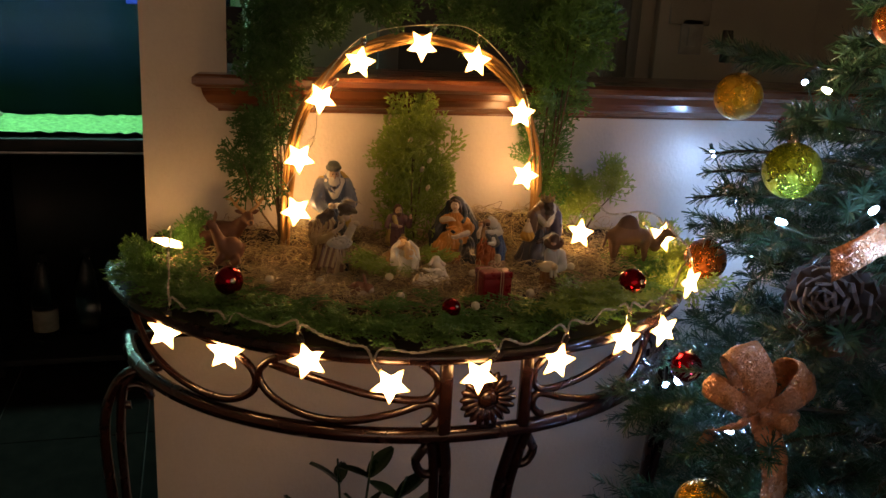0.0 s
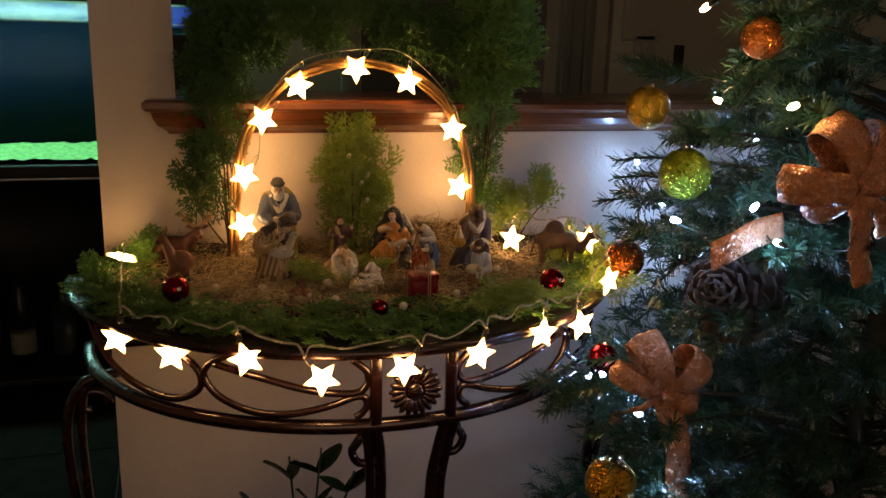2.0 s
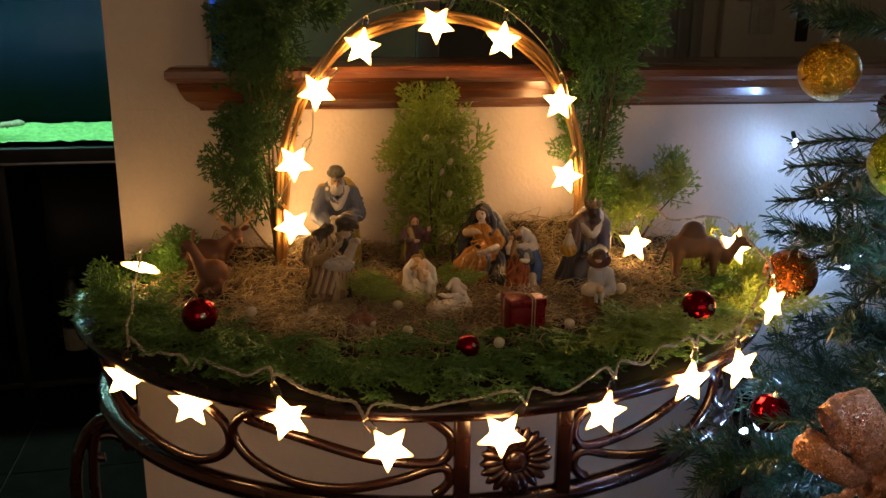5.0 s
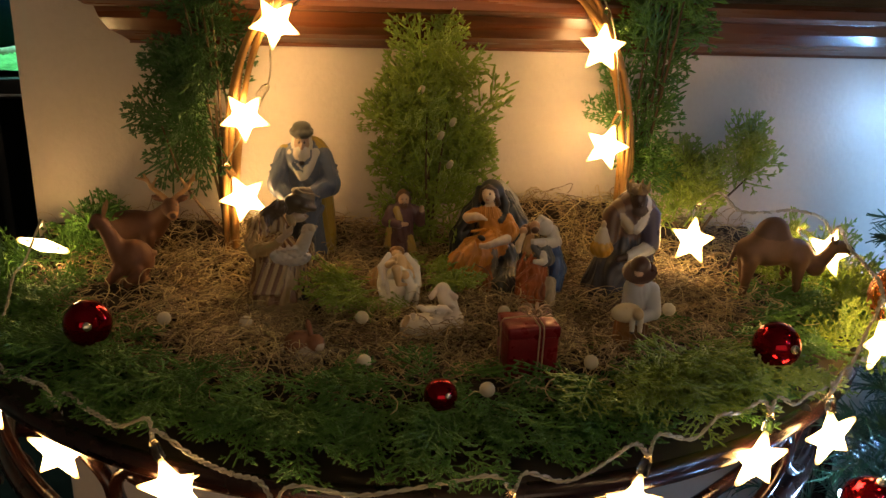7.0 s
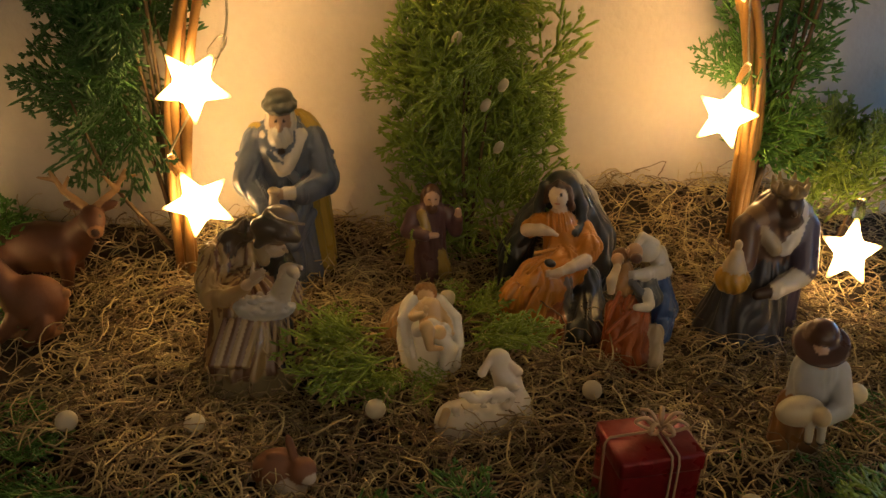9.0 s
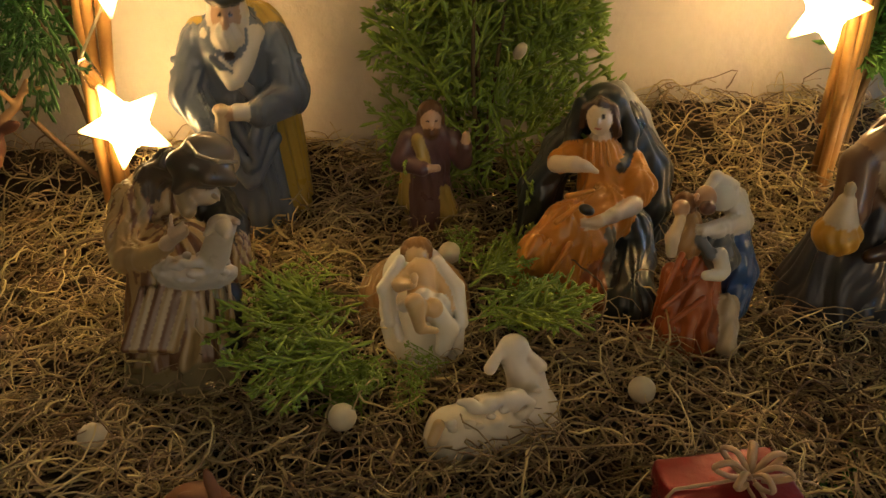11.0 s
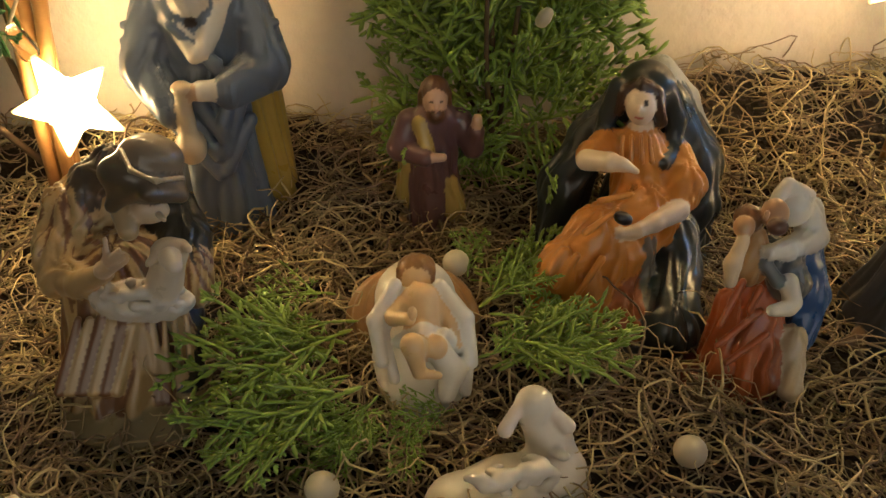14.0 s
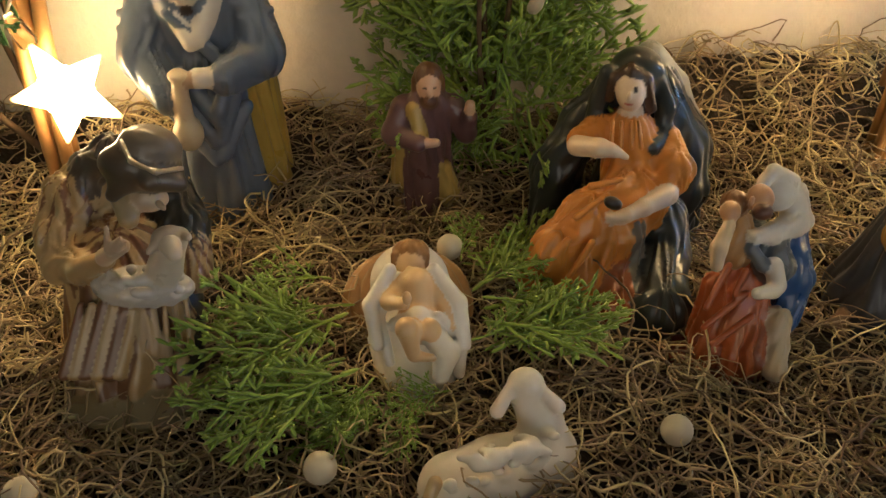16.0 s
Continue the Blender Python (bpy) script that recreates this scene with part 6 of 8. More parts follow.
def small_father():
    PURPLE, GOLD, HAIR = (0.125, 0.065, 0.070), (0.44, 0.32, 0.09), (0.12, 0.055, 0.025)
    s = Sculpt(0.0009)
    s.cap((0.000, 0.000, 0.004), (0.000, 0.000, 0.040), 0.0150, 0.0110, PURPLE, 0.002, fold=(9, 0.0013))
    s.cap((0.000, 0.000, 0.040), (0.000, -0.001, 0.056), 0.0110, 0.0110, PURPLE, 0.002, fold=(7, 0.0005), flat=(1.1, 0.8))
    s.cap((-0.013, 0.003, 0.014), (-0.011, 0.003, 0.056), 0.0065, 0.0050, GOLD, 0.002, fold=(5, 0.0007)).cap((0.010, -0.008, 0.012), (0.008, -0.010, 0.028), 0.0065, 0.0035, GOLD, 0.002, fold=(5, 0.0008))
    s.cap((-0.007, -0.006, 0.058), (-0.004, -0.011, 0.045), 0.004, 0.003, GOLD, 0.002)
    s.cap((-0.013, 0.000, 0.056), (-0.018, -0.005, 0.045), 0.0060, 0.0060, PURPLE, 0.002).cap((-0.018, -0.005, 0.045), (-0.006, -0.014, 0.044), 0.0058, 0.0042, PURPLE, 0.002).cap((-0.005, -0.014, 0.044), (0.003, -0.0155, 0.045), 0.0026, 0.0021, SKIN, 0.001)
    s.cap((0.013, 0.000, 0.056), (0.019, -0.004, 0.044), 0.0060, 0.0058, PURPLE, 0.002).cap((0.019, -0.004, 0.044), (0.020, -0.008, 0.054), 0.0050, 0.0042, PURPLE, 0.002).cap((0.020, -0.008, 0.055), (0.020, -0.009, 0.061), 0.0030, 0.0026, SKIN, 0.001)
    s.ell((0.000, -0.004, 0.0685), (0.0058, 0.0062, 0.0075), SKIN, 0.001, turn=(12, 0, 0)).cap((0.0, -0.0098, 0.069), (0.0, -0.0108, 0.0675), 0.0011, 0.0013, SKIN, 0.001)
    s.ell((0.000, -0.0005, 0.0720), (0.0072, 0.0070, 0.0070), HAIR, 0.001, fold=(9, 0.0003)).ell((0.0, -0.0070, 0.0630), (0.0045, 0.0042, 0.0042), HAIR, 0.001)
    s.cap((-0.0055, 0.0, 0.070), (-0.0060, 0.0, 0.061), 0.003, 0.0025, HAIR, 0.001).cap((0.0055, 0.0, 0.070), (0.0060, 0.0, 0.061), 0.003, 0.0025, HAIR, 0.001)
    s.paint((-0.0024, -0.0092, 0.0703), (0.0012, 0.0014, 0.0006), (0.03, 0.02, 0.01)).paint((0.0024, -0.0092, 0.0703), (0.0012, 0.0014, 0.0006), (0.03, 0.02, 0.01))
    s.ell((0.0, 0.0, 0.002), (0.019, 0.015, 0.003), (0.30, 0.22, 0.09), 0.002)
    return s


small_father().thing("father_figurine", pose(0.319, 1.318, 0.818), CERAMIC, "small painted porcelain bearded father in a purple robe and gold shawl", "figurine", FIG, (0.95, 1.0, 1.0))


def seated_mother():
    ORANGE, RUST, MANTLE, HAIR, GREY, PALE = (0.58, 0.24, 0.038), (0.30, 0.095, 0.022), (0.022, 0.030, 0.030), (0.050, 0.026, 0.016), (0.36, 0.37, 0.32), (0.70, 0.56, 0.40)
    s = Sculpt(0.0009)
    s.cap((0.0238, 0.038, 0.0764), (0.0325, 0.04, 0.0447), 0.0143, 0.0252, MANTLE, 0.003, fold=(9, 0.0012))
    s.cap((0.0325, 0.04, 0.0447), (0.028, 0.034, 0.0089), 0.0252, 0.028, MANTLE, 0.003, fold=(9, 0.0012))
    s.cap((0.028, 0.034, 0.0089), (0.0245, 0.023, -0.0264), 0.028, 0.027, MANTLE, 0.003, fold=(9, 0.0012))
    s.cap((0.0035, 0.03, 0.084), (-0.0079, 0.032, 0.0647), 0.0075, 0.0088, MANTLE, 0.004, fold=(5, 0.0012))
    s.cap((-0.0079, 0.032, 0.0647), (-0.0173, 0.032, 0.0391), 0.0088, 0.0113, MANTLE, 0.004, fold=(5, 0.0012))
    s.cap((-0.0173, 0.032, 0.0391), (-0.0208, 0.026, 0.0033), 0.0113, 0.009, MANTLE, 0.004, fold=(5, 0.0012))
    s.cap((0.0292, 0.03, 0.0775), (0.0404, 0.026, 0.0558), 0.0061, 0.0095, MANTLE, 0.004, fold=(5, 0.001))
    s.cap((0.0404, 0.026, 0.0558), (0.0428, 0.018, 0.0358), 0.0095, 0.0091, MANTLE, 0.004, fold=(5, 0.001))
    s.cap((0.0428, 0.018, 0.0358), (0.0369, 0.012, 0.019), 0.0091, 0.007, MANTLE, 0.004, fold=(5, 0.001))
    s.cap((0.0218, 0.04, 0.0923), (0.0362, 0.042, 0.0768), 0.0071, 0.0068, GREY, 0.002)
    s.cap((0.0362, 0.042, 0.0768), (0.0494, 0.04, 0.0519), 0.0068, 0.0054, GREY, 0.002)
    s.ell((0.0104, 0.022, 0.0931), (0.0122, 0.0117, 0.0117), MANTLE, 0.003, turn=(-38, 0, 0))
    s.cap((-0.0031, 0.019, 0.0956), (-0.0049, 0.021, 0.082), 0.0036, 0.004, MANTLE, 0.002)
    s.cap((-0.0049, 0.021, 0.082), (-0.006, 0.02, 0.0728), 0.004, 0.004, MANTLE, 0.002)
    s.cap((0.0178, 0.018, 0.0954), (0.0246, 0.018, 0.0798), 0.0039, 0.0045, MANTLE, 0.002)
    s.cap((0.0246, 0.018, 0.0798), (0.0239, 0.014, 0.0679), 0.0045, 0.0038, MANTLE, 0.002)
    s.cap((0.0239, 0.014, 0.0679), (0.0171, 0.004, 0.0663), 0.0038, 0.0025, MANTLE, 0.002)
    s.ell((0.005, 0.01, 0.0906), (0.0062, 0.0064, 0.0083), PALE, 0.0012, turn=(-38, 0, 0))
    s.cap((0.0024, 0.0035, 0.0933), (0.0023, 0.003, 0.0915), 0.0009, 0.0012, PALE, 0.0008)
    s.cap((0.0054, 0.014, 0.0983), (-0.0009, 0.015, 0.0948), 0.0031, 0.0024, HAIR, 0.001, fold=(5, 0.0004))
    s.cap((-0.0009, 0.015, 0.0948), (-0.0017, 0.016, 0.0848), 0.0024, 0.0019, HAIR, 0.001, fold=(5, 0.0004))
    s.cap((0.0048, 0.012, 0.099), (0.0111, 0.011, 0.0954), 0.0031, 0.0028, HAIR, 0.001, fold=(5, 0.0004))
    s.cap((0.0111, 0.011, 0.0954), (0.0158, 0.012, 0.0819), 0.0028, 0.0027, HAIR, 0.001, fold=(5, 0.0004))
    s.cap((0.0077, 0.014, 0.0798), (0.0076, 0.014, 0.0742), 0.0049, 0.0054, PALE, 0.0015)
    s.cap((0.0084, 0.014, 0.0685), (0.0127, 0.012, 0.0504), 0.0115, 0.0138, ORANGE, 0.003, fold=(13, 0.0008))
    s.cap((0.0127, 0.012, 0.0504), (0.0123, 0.006, 0.0391), 0.0138, 0.0144, ORANGE, 0.003, fold=(13, 0.0008))
    s.cap((-0.004, 0, 0.0825), (-0.0045, -0.004, 0.072), 0.0009, 0.0012, ORANGE, 0.0012)
    s.cap((-0.0003, 0, 0.0823), (-0.0001, -0.004, 0.0719), 0.0009, 0.0012, ORANGE, 0.0012)
    s.cap((0.0036, 0, 0.0822), (0.0046, -0.004, 0.0717), 0.0009, 0.0012, ORANGE, 0.0012)
    s.cap((0.007, 0, 0.0821), (0.0088, -0.004, 0.0715), 0.0009, 0.0012, ORANGE, 0.0012)
    s.cap((0.0077, 0, 0.0449), (-0.0127, -0.012, 0.0422), 0.0131, 0.0108, ORANGE, 0.005, fold=(9, 0.0014))
    s.cap((-0.0127, -0.012, 0.0422), (-0.0268, -0.019, 0.0313), 0.0108, 0.0098, ORANGE, 0.005, fold=(9, 0.0014))
    s.cap((-0.0268, -0.019, 0.0313), (-0.0326, -0.0185, 0.012), 0.0098, 0.0091, ORANGE, 0.005, fold=(9, 0.0014))
    s.cap((0.012, -0.004, 0.0428), (-0.0051, -0.016, 0.034), 0.0115, 0.0104, ORANGE, 0.005, fold=(9, 0.0014))
    s.cap((-0.0051, -0.016, 0.034), (-0.015, -0.022, 0.0203), 0.0104, 0.01, ORANGE, 0.005, fold=(9, 0.0014))
    s.cap((-0.015, -0.022, 0.0203), (-0.0207, -0.0291, 0.012), 0.01, 0.0099, ORANGE, 0.005, fold=(9, 0.0014))
    s.cap((-0, -0.016, 0.0337), (-0.0024, -0.02, 0.0211), 0.0074, 0.008, RUST, 0.004, fold=(7, 0.0014))
    s.cap((-0.0024, -0.02, 0.0211), (-0.0034, -0.0361, 0.012), 0.008, 0.0089, RUST, 0.004, fold=(7, 0.0014))
    s.cap((-0.0153, -0.018, 0.0624), (-0.0019, -0.016, 0.0639), 0.0016, 0.0012, ORANGE, 0.0022)
    s.cap((-0.0214, -0.024, 0.0512), (-0.0082, -0.02, 0.0592), 0.0016, 0.0012, ORANGE, 0.0022)
    s.cap((-0.0249, -0.028, 0.0426), (-0.0336, -0.03, 0.028), 0.0017, 0.0012, ORANGE, 0.0022)
    s.cap((-0.0149, -0.03, 0.0421), (-0.0255, -0.034, 0.0245), 0.0017, 0.0012, ORANGE, 0.0022)
    s.cap((-0.0073, -0.028, 0.0371), (-0.0122, -0.034, 0.0205), 0.0017, 0.0012, ORANGE, 0.0022)
    s.cap((-0.0289, -0.024, 0.0428), (-0.0355, -0.028, 0.0342), 0.0017, 0.0012, ORANGE, 0.0022)
    s.cap((0.0255, 0, 0.0316), (0.0235, -0.01, 0.0182), 0.0119, 0.0134, MANTLE, 0.004, fold=(9, 0.0008))
    s.cap((0.0235, -0.01, 0.0182), (0.0158, -0.0394, 0.012), 0.0134, 0.0137, MANTLE, 0.004, fold=(9, 0.0008))
    s.cap((0.0067, -0.016, 0.0395), (0.0072, -0.02, 0.0205), 0.0049, 0.0055, (0.16, 0.15, 0.11), 0.003, fold=(5, 0.001))
    s.cap((0.0072, -0.02, 0.0205), (0.0028, -0.0365, 0.012), 0.0055, 0.0059, (0.16, 0.15, 0.11), 0.003, fold=(5, 0.001))
    s.cap((-0.0039, 0.016, 0.0687), (-0.0138, 0.008, 0.0686), 0.0075, 0.0064, ORANGE, 0.003, fold=(5, 0.001))
    s.cap((-0.0179, 0, 0.0713), (-0.0104, -0.008, 0.0747), 0.0046, 0.004, PALE, 0.0015)
    s.cap((-0.0104, -0.008, 0.0747), (-0.0053, -0.01, 0.074), 0.004, 0.0028, PALE, 0.0015)
    s.cap((-0.0066, -0.011, 0.0758), (-0.0001, -0.012, 0.0723), 0.0026, 0.0014, PALE, 0.0015)
    s.cap((0.0257, 0.014, 0.0635), (0.0275, 0.002, 0.0561), 0.0076, 0.0085, ORANGE, 0.003, fold=(7, 0.001))
    s.cap((0.0275, 0.002, 0.0561), (0.0259, -0.002, 0.0523), 0.0085, 0.007, ORANGE, 0.003, fold=(7, 0.001))
    s.cap((0.0221, -0.01, 0.0509), (0.0094, -0.018, 0.0503), 0.0047, 0.0036, (0.72, 0.64, 0.54), 0.0015)
    s.cap((0.0094, -0.018, 0.0503), (0.001, -0.021, 0.0488), 0.0036, 0.0029, (0.72, 0.64, 0.54), 0.0015)
    s.cap((0.001, -0.021, 0.0488), (-0.0057, -0.022, 0.0489), 0.0031, 0.0019, PALE, 0.0015)
    s.ell((-0.0066, -0.024, 0.0576), (0.0044, 0.0028, 0.0028), (0.012, 0.010, 0.010), 0.0008, turn=(-38, 25, 0))
    s.paint((0.0003, 0.0046, 0.0949), (0.0012, 0.0021, 0.0011), (0.03, 0.02, 0.02))
    s.paint((0.0054, 0.0046, 0.0944), (0.0012, 0.0021, 0.0011), (0.03, 0.02, 0.02))
    s.paint((0.003, 0.004, 0.0883), (0.0017, 0.0019, 0.0008), (0.45, 0.10, 0.07))
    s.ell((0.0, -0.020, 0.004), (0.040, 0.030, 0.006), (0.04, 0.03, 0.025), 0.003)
    return s


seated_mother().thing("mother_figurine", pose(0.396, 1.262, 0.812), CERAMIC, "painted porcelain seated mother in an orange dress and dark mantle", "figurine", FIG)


def woman_with_child():
    RED, RUST, BLUE, HOOD, SLATE = (0.36, 0.095, 0.026), (0.24, 0.060, 0.020), (0.025, 0.080, 0.24), (0.62, 0.60, 0.55), (0.10, 0.115, 0.13)
    s = Sculpt(0.0009)
    s.cap((0.0024, 0.007, 0.0416), (-0.001, 0.001, 0.0257), 0.0092, 0.0121, RED, 0.003, fold=(11, 0.0016))
    s.cap((-0.001, 0.001, 0.0257), (-0.0054, -0.0095, 0.012), 0.0121, 0.0144, RED, 0.003, fold=(11, 0.0016))
    s.cap((-0.0154, -0.005, 0.0438), (-0.0119, -0.0006, 0.012), 0.0044, 0.0066, RED, 0.003, fold=(7, 0.0012))
    s.cap((-0.0149, -0.011, 0.0571), (-0.0225, -0.017, 0.0416), 0.0015, 0.0013, RED, 0.0018)
    s.cap((-0.0083, -0.017, 0.0478), (-0.0236, -0.021, 0.0351), 0.0015, 0.0013, RED, 0.0018)
    s.cap((-0.0045, -0.019, 0.0378), (-0.0194, -0.023, 0.0277), 0.0015, 0.0013, RED, 0.0018)
    s.cap((-0.0087, -0.013, 0.0556), (-0.0128, -0.017, 0.0481), 0.0015, 0.0013, RED, 0.0018)
    s.cap((0.0028, -0.011, 0.0207), (0.0021, -0.0183, 0.012), 0.005, 0.0055, RUST, 0.003)
    s.cap((0.0192, 0.011, 0.052), (0.024, 0.007, 0.0342), 0.0073, 0.008, BLUE, 0.002, fold=(7, 0.001))
    s.cap((0.024, 0.007, 0.0342), (0.0208, -0.001, 0.0181), 0.008, 0.0061, BLUE, 0.002, fold=(7, 0.001))
    s.cap((0.0043, 0.003, 0.0561), (0.0099, -0.001, 0.0475), 0.0089, 0.0076, SLATE, 0.002, fold=(7, 0.001))
    s.cap((-0.0056, -0.007, 0.0616), (-0.0014, -0.011, 0.0563), 0.0026, 0.0026, SLATE, 0.0014)
    s.cap((-0.0014, -0.011, 0.0563), (0.0086, -0.009, 0.0513), 0.0026, 0.0022, SLATE, 0.0014)
    s.cap((0.0031, -0.011, 0.056), (0.003, -0.017, 0.0512), 0.0034, 0.0036, HOOD, 0.0015)
    s.cap((0.0009, -0.019, 0.0503), (-0.0075, -0.023, 0.0529), 0.0032, 0.0023, HOOD, 0.0014)
    s.cap((0.0171, 0.015, 0.0701), (0.0209, 0.011, 0.0604), 0.0063, 0.0054, HOOD, 0.002, fold=(5, 0.0006))
    s.cap((0.0209, 0.011, 0.0604), (0.0052, -0.001, 0.064), 0.0054, 0.0039, HOOD, 0.002, fold=(5, 0.0006))
    s.cap((0.0052, -0.001, 0.064), (-0.0059, -0.007, 0.0675), 0.0039, 0.0025, HOOD, 0.002, fold=(5, 0.0006))
    s.ell((0.0081, 0.011, 0.0759), (0.0079, 0.0079, 0.0087), HOOD, 0.002, turn=(-38, 0, 0))
    s.cap((-0.0029, 0.005, 0.0791), (0.0036, 0.009, 0.0858), 0.0023, 0.0026, HOOD, 0.0012)
    s.cap((0.0036, 0.009, 0.0858), (0.014, 0.011, 0.0795), 0.0026, 0.0026, HOOD, 0.0012)
    s.ell((0.0077, 0.013, 0.0816), (0.0052, 0.0048, 0.0026), (0.30, 0.31, 0.30), 0.001, turn=(-38, 20, 0))
    s.ell((-0.0043, -0.001, 0.0802), (0.005, 0.0046, 0.0057), (0.42, 0.25, 0.15), 0.0012, turn=(-38, 0, 0))
    s.ell((-0.0054, -0.007, 0.0783), (0.0039, 0.0033, 0.0031), (0.10, 0.045, 0.03), 0.001, turn=(-38, 0, 0))
    s.cap((-0.0119, -0.009, 0.086), (-0.0132, -0.011, 0.085), 0.0012, 0.001, (0.42, 0.25, 0.15), 0.001)
    s.ell((-0.0117, 0.003, 0.0758), (0.0055, 0.0051, 0.0051), (0.17, 0.08, 0.03), 0.001, turn=(-38, 0, 0), fold=(9, 0.0005))
    s.ell((-0.0158, -0.003, 0.0763), (0.004, 0.0038, 0.004), (0.50, 0.30, 0.16), 0.001, turn=(-38, 0, 0))
    s.cap((-0.0084, 0.001, 0.0678), (-0.0094, -0.003, 0.0559), 0.0047, 0.0057, (0.40, 0.24, 0.10), 0.002, fold=(5, 0.0008))
    s.cap((-0.0169, -0.007, 0.0728), (-0.0217, -0.013, 0.0671), 0.0025, 0.0031, (0.62, 0.50, 0.34), 0.0015)
    s.cap((-0.0217, -0.013, 0.0671), (-0.0219, -0.015, 0.0607), 0.0031, 0.0025, (0.62, 0.50, 0.34), 0.0015)
    s.cap((0.013, -0.009, 0.0259), (0.0119, -0.015, 0.0176), 0.0055, 0.005, (0.58, 0.48, 0.32), 0.002, fold=(5, 0.0006))
    s.cap((0.0119, -0.015, 0.0176), (0.0094, -0.0236, 0.012), 0.005, 0.005, (0.58, 0.48, 0.32), 0.002, fold=(5, 0.0006))
    s.ell((-0.004, -0.004, 0.004), (0.024, 0.018, 0.006), (0.20, 0.06, 0.03), 0.002)
    return s


woman_with_child().thing("woman_figurine", pose(0.438, 1.206, 0.812), CERAMIC, "painted porcelain hooded woman in red and blue with child", "figurine", FIG)


def kneeling_king():
    BROWN, NAVY, PURPLE, DARKSKIN = (0.105, 0.055, 0.032), (0.042, 0.045, 0.058), (0.085, 0.075, 0.13), (0.045, 0.024, 0.016)
    s = Sculpt(0.0012)
    s.cap((-0.006, -0.006, 0.006), (0.004, -0.002, 0.050), 0.033, 0.022, NAVY, fold=(11, 0.0020))
    s.cap((0.004, 0.000, 0.050), (0.010, -0.001, 0.090), 0.023, 0.019, BROWN, fold=(9, 0.0010), flat=(1.0, 0.85))
    s.cap((0.026, 0.006, 0.010), (0.024, 0.004, 0.082), 0.018, 0.0150, PURPLE, fold=(7, 0.0014)).cap((0.036, 0.004, 0.012), (0.033, 0.003, 0.080), 0.0050, 0.0050, (0.36, 0.28, 0.09), 0.003)
    s.cap((-0.006, -0.004, 0.090), (0.026, -0.004, 0.092), 0.0100, 0.0095, (0.22, 0.13, 0.06), 0.004).cap((-0.008, -0.006, 0.090), (0.004, -0.018, 0.074), 0.0065, 0.0045, (0.40, 0.33, 0.22), 0.003).cap((0.026, -0.008, 0.090), (0.012, -0.019, 0.074), 0.0065, 0.0045, WHITE, 0.003)
    s.cap((-0.014, -0.006, 0.084), (-0.018, -0.016, 0.066), 0.0100, 0.0095, BROWN, 0.003).cap((-0.018, -0.016, 0.066), (-0.026, -0.026, 0.058), 0.0085, 0.0065, BROWN, 0.002)
    s.cap((0.030, -0.008, 0.084), (0.028, -0.020, 0.060), 0.0105, 0.0100, PURPLE, 0.003).cap((0.026, -0.022, 0.056), (0.002, -0.032, 0.050), 0.0075, 0.0060, WHITE, 0.002, fold=(6, 0.0006)).cap((0.000, -0.032, 0.050), (-0.012, -0.033, 0.048), 0.0046, 0.0036, DARKSKIN, 0.002)
    s.ell((0.012, -0.012, 0.1015), (0.0090, 0.0090, 0.0110), DARKSKIN, 0.001).cap((0.011, -0.0205, 0.101), (0.011, -0.022, 0.099), 0.0017, 0.0020, DARKSKIN, 0.001)
    s.ell((0.013, -0.014, 0.092), (0.0090, 0.0065, 0.0060), (0.06, 0.04, 0.035), 0.002).ell((0.022, -0.008, 0.096), (0.0055, 0.0080, 0.0100), WHITE, 0.003)
    s.ell((0.012, -0.008, 0.1115), (0.0125, 0.0125, 0.0050), (0.16, 0.11, 0.06), 0.002, fold=(9, 0.0008))
    for i in range(7):
        a = i * 6.283 / 7
        s.cap((0.012 + 0.0105 * math.cos(a), -0.008 + 0.0105 * math.sin(a), 0.112), (0.012 + 0.0125 * math.cos(a), -0.008 + 0.0125 * math.sin(a), 0.119), 0.0028, 0.0010, (0.24, 0.17, 0.07), 0.001)
    s.ell((-0.030, -0.028, 0.058), (0.0125, 0.0115, 0.0095), (0.52, 0.29, 0.04), 0.001, fold=(9, 0.0008)).cap((-0.030, -0.028, 0.067), (-0.030, -0.028, 0.075), 0.0085, 0.0050, (0.58, 0.50, 0.36), 0.001).ell((-0.030, -0.028, 0.082), (0.0030, 0.0030, 0.004), (0.50, 0.40, 0.25), 0.001)
    s.cap((-0.030, -0.016, 0.006), (-0.040, -0.016, 0.003), 0.0090, 0.0050, (0.26, 0.18, 0.11), 0.003)
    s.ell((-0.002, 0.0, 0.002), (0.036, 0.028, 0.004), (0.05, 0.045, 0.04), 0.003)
    return s


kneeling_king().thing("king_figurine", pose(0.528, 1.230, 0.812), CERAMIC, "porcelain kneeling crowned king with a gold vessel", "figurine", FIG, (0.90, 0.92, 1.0))


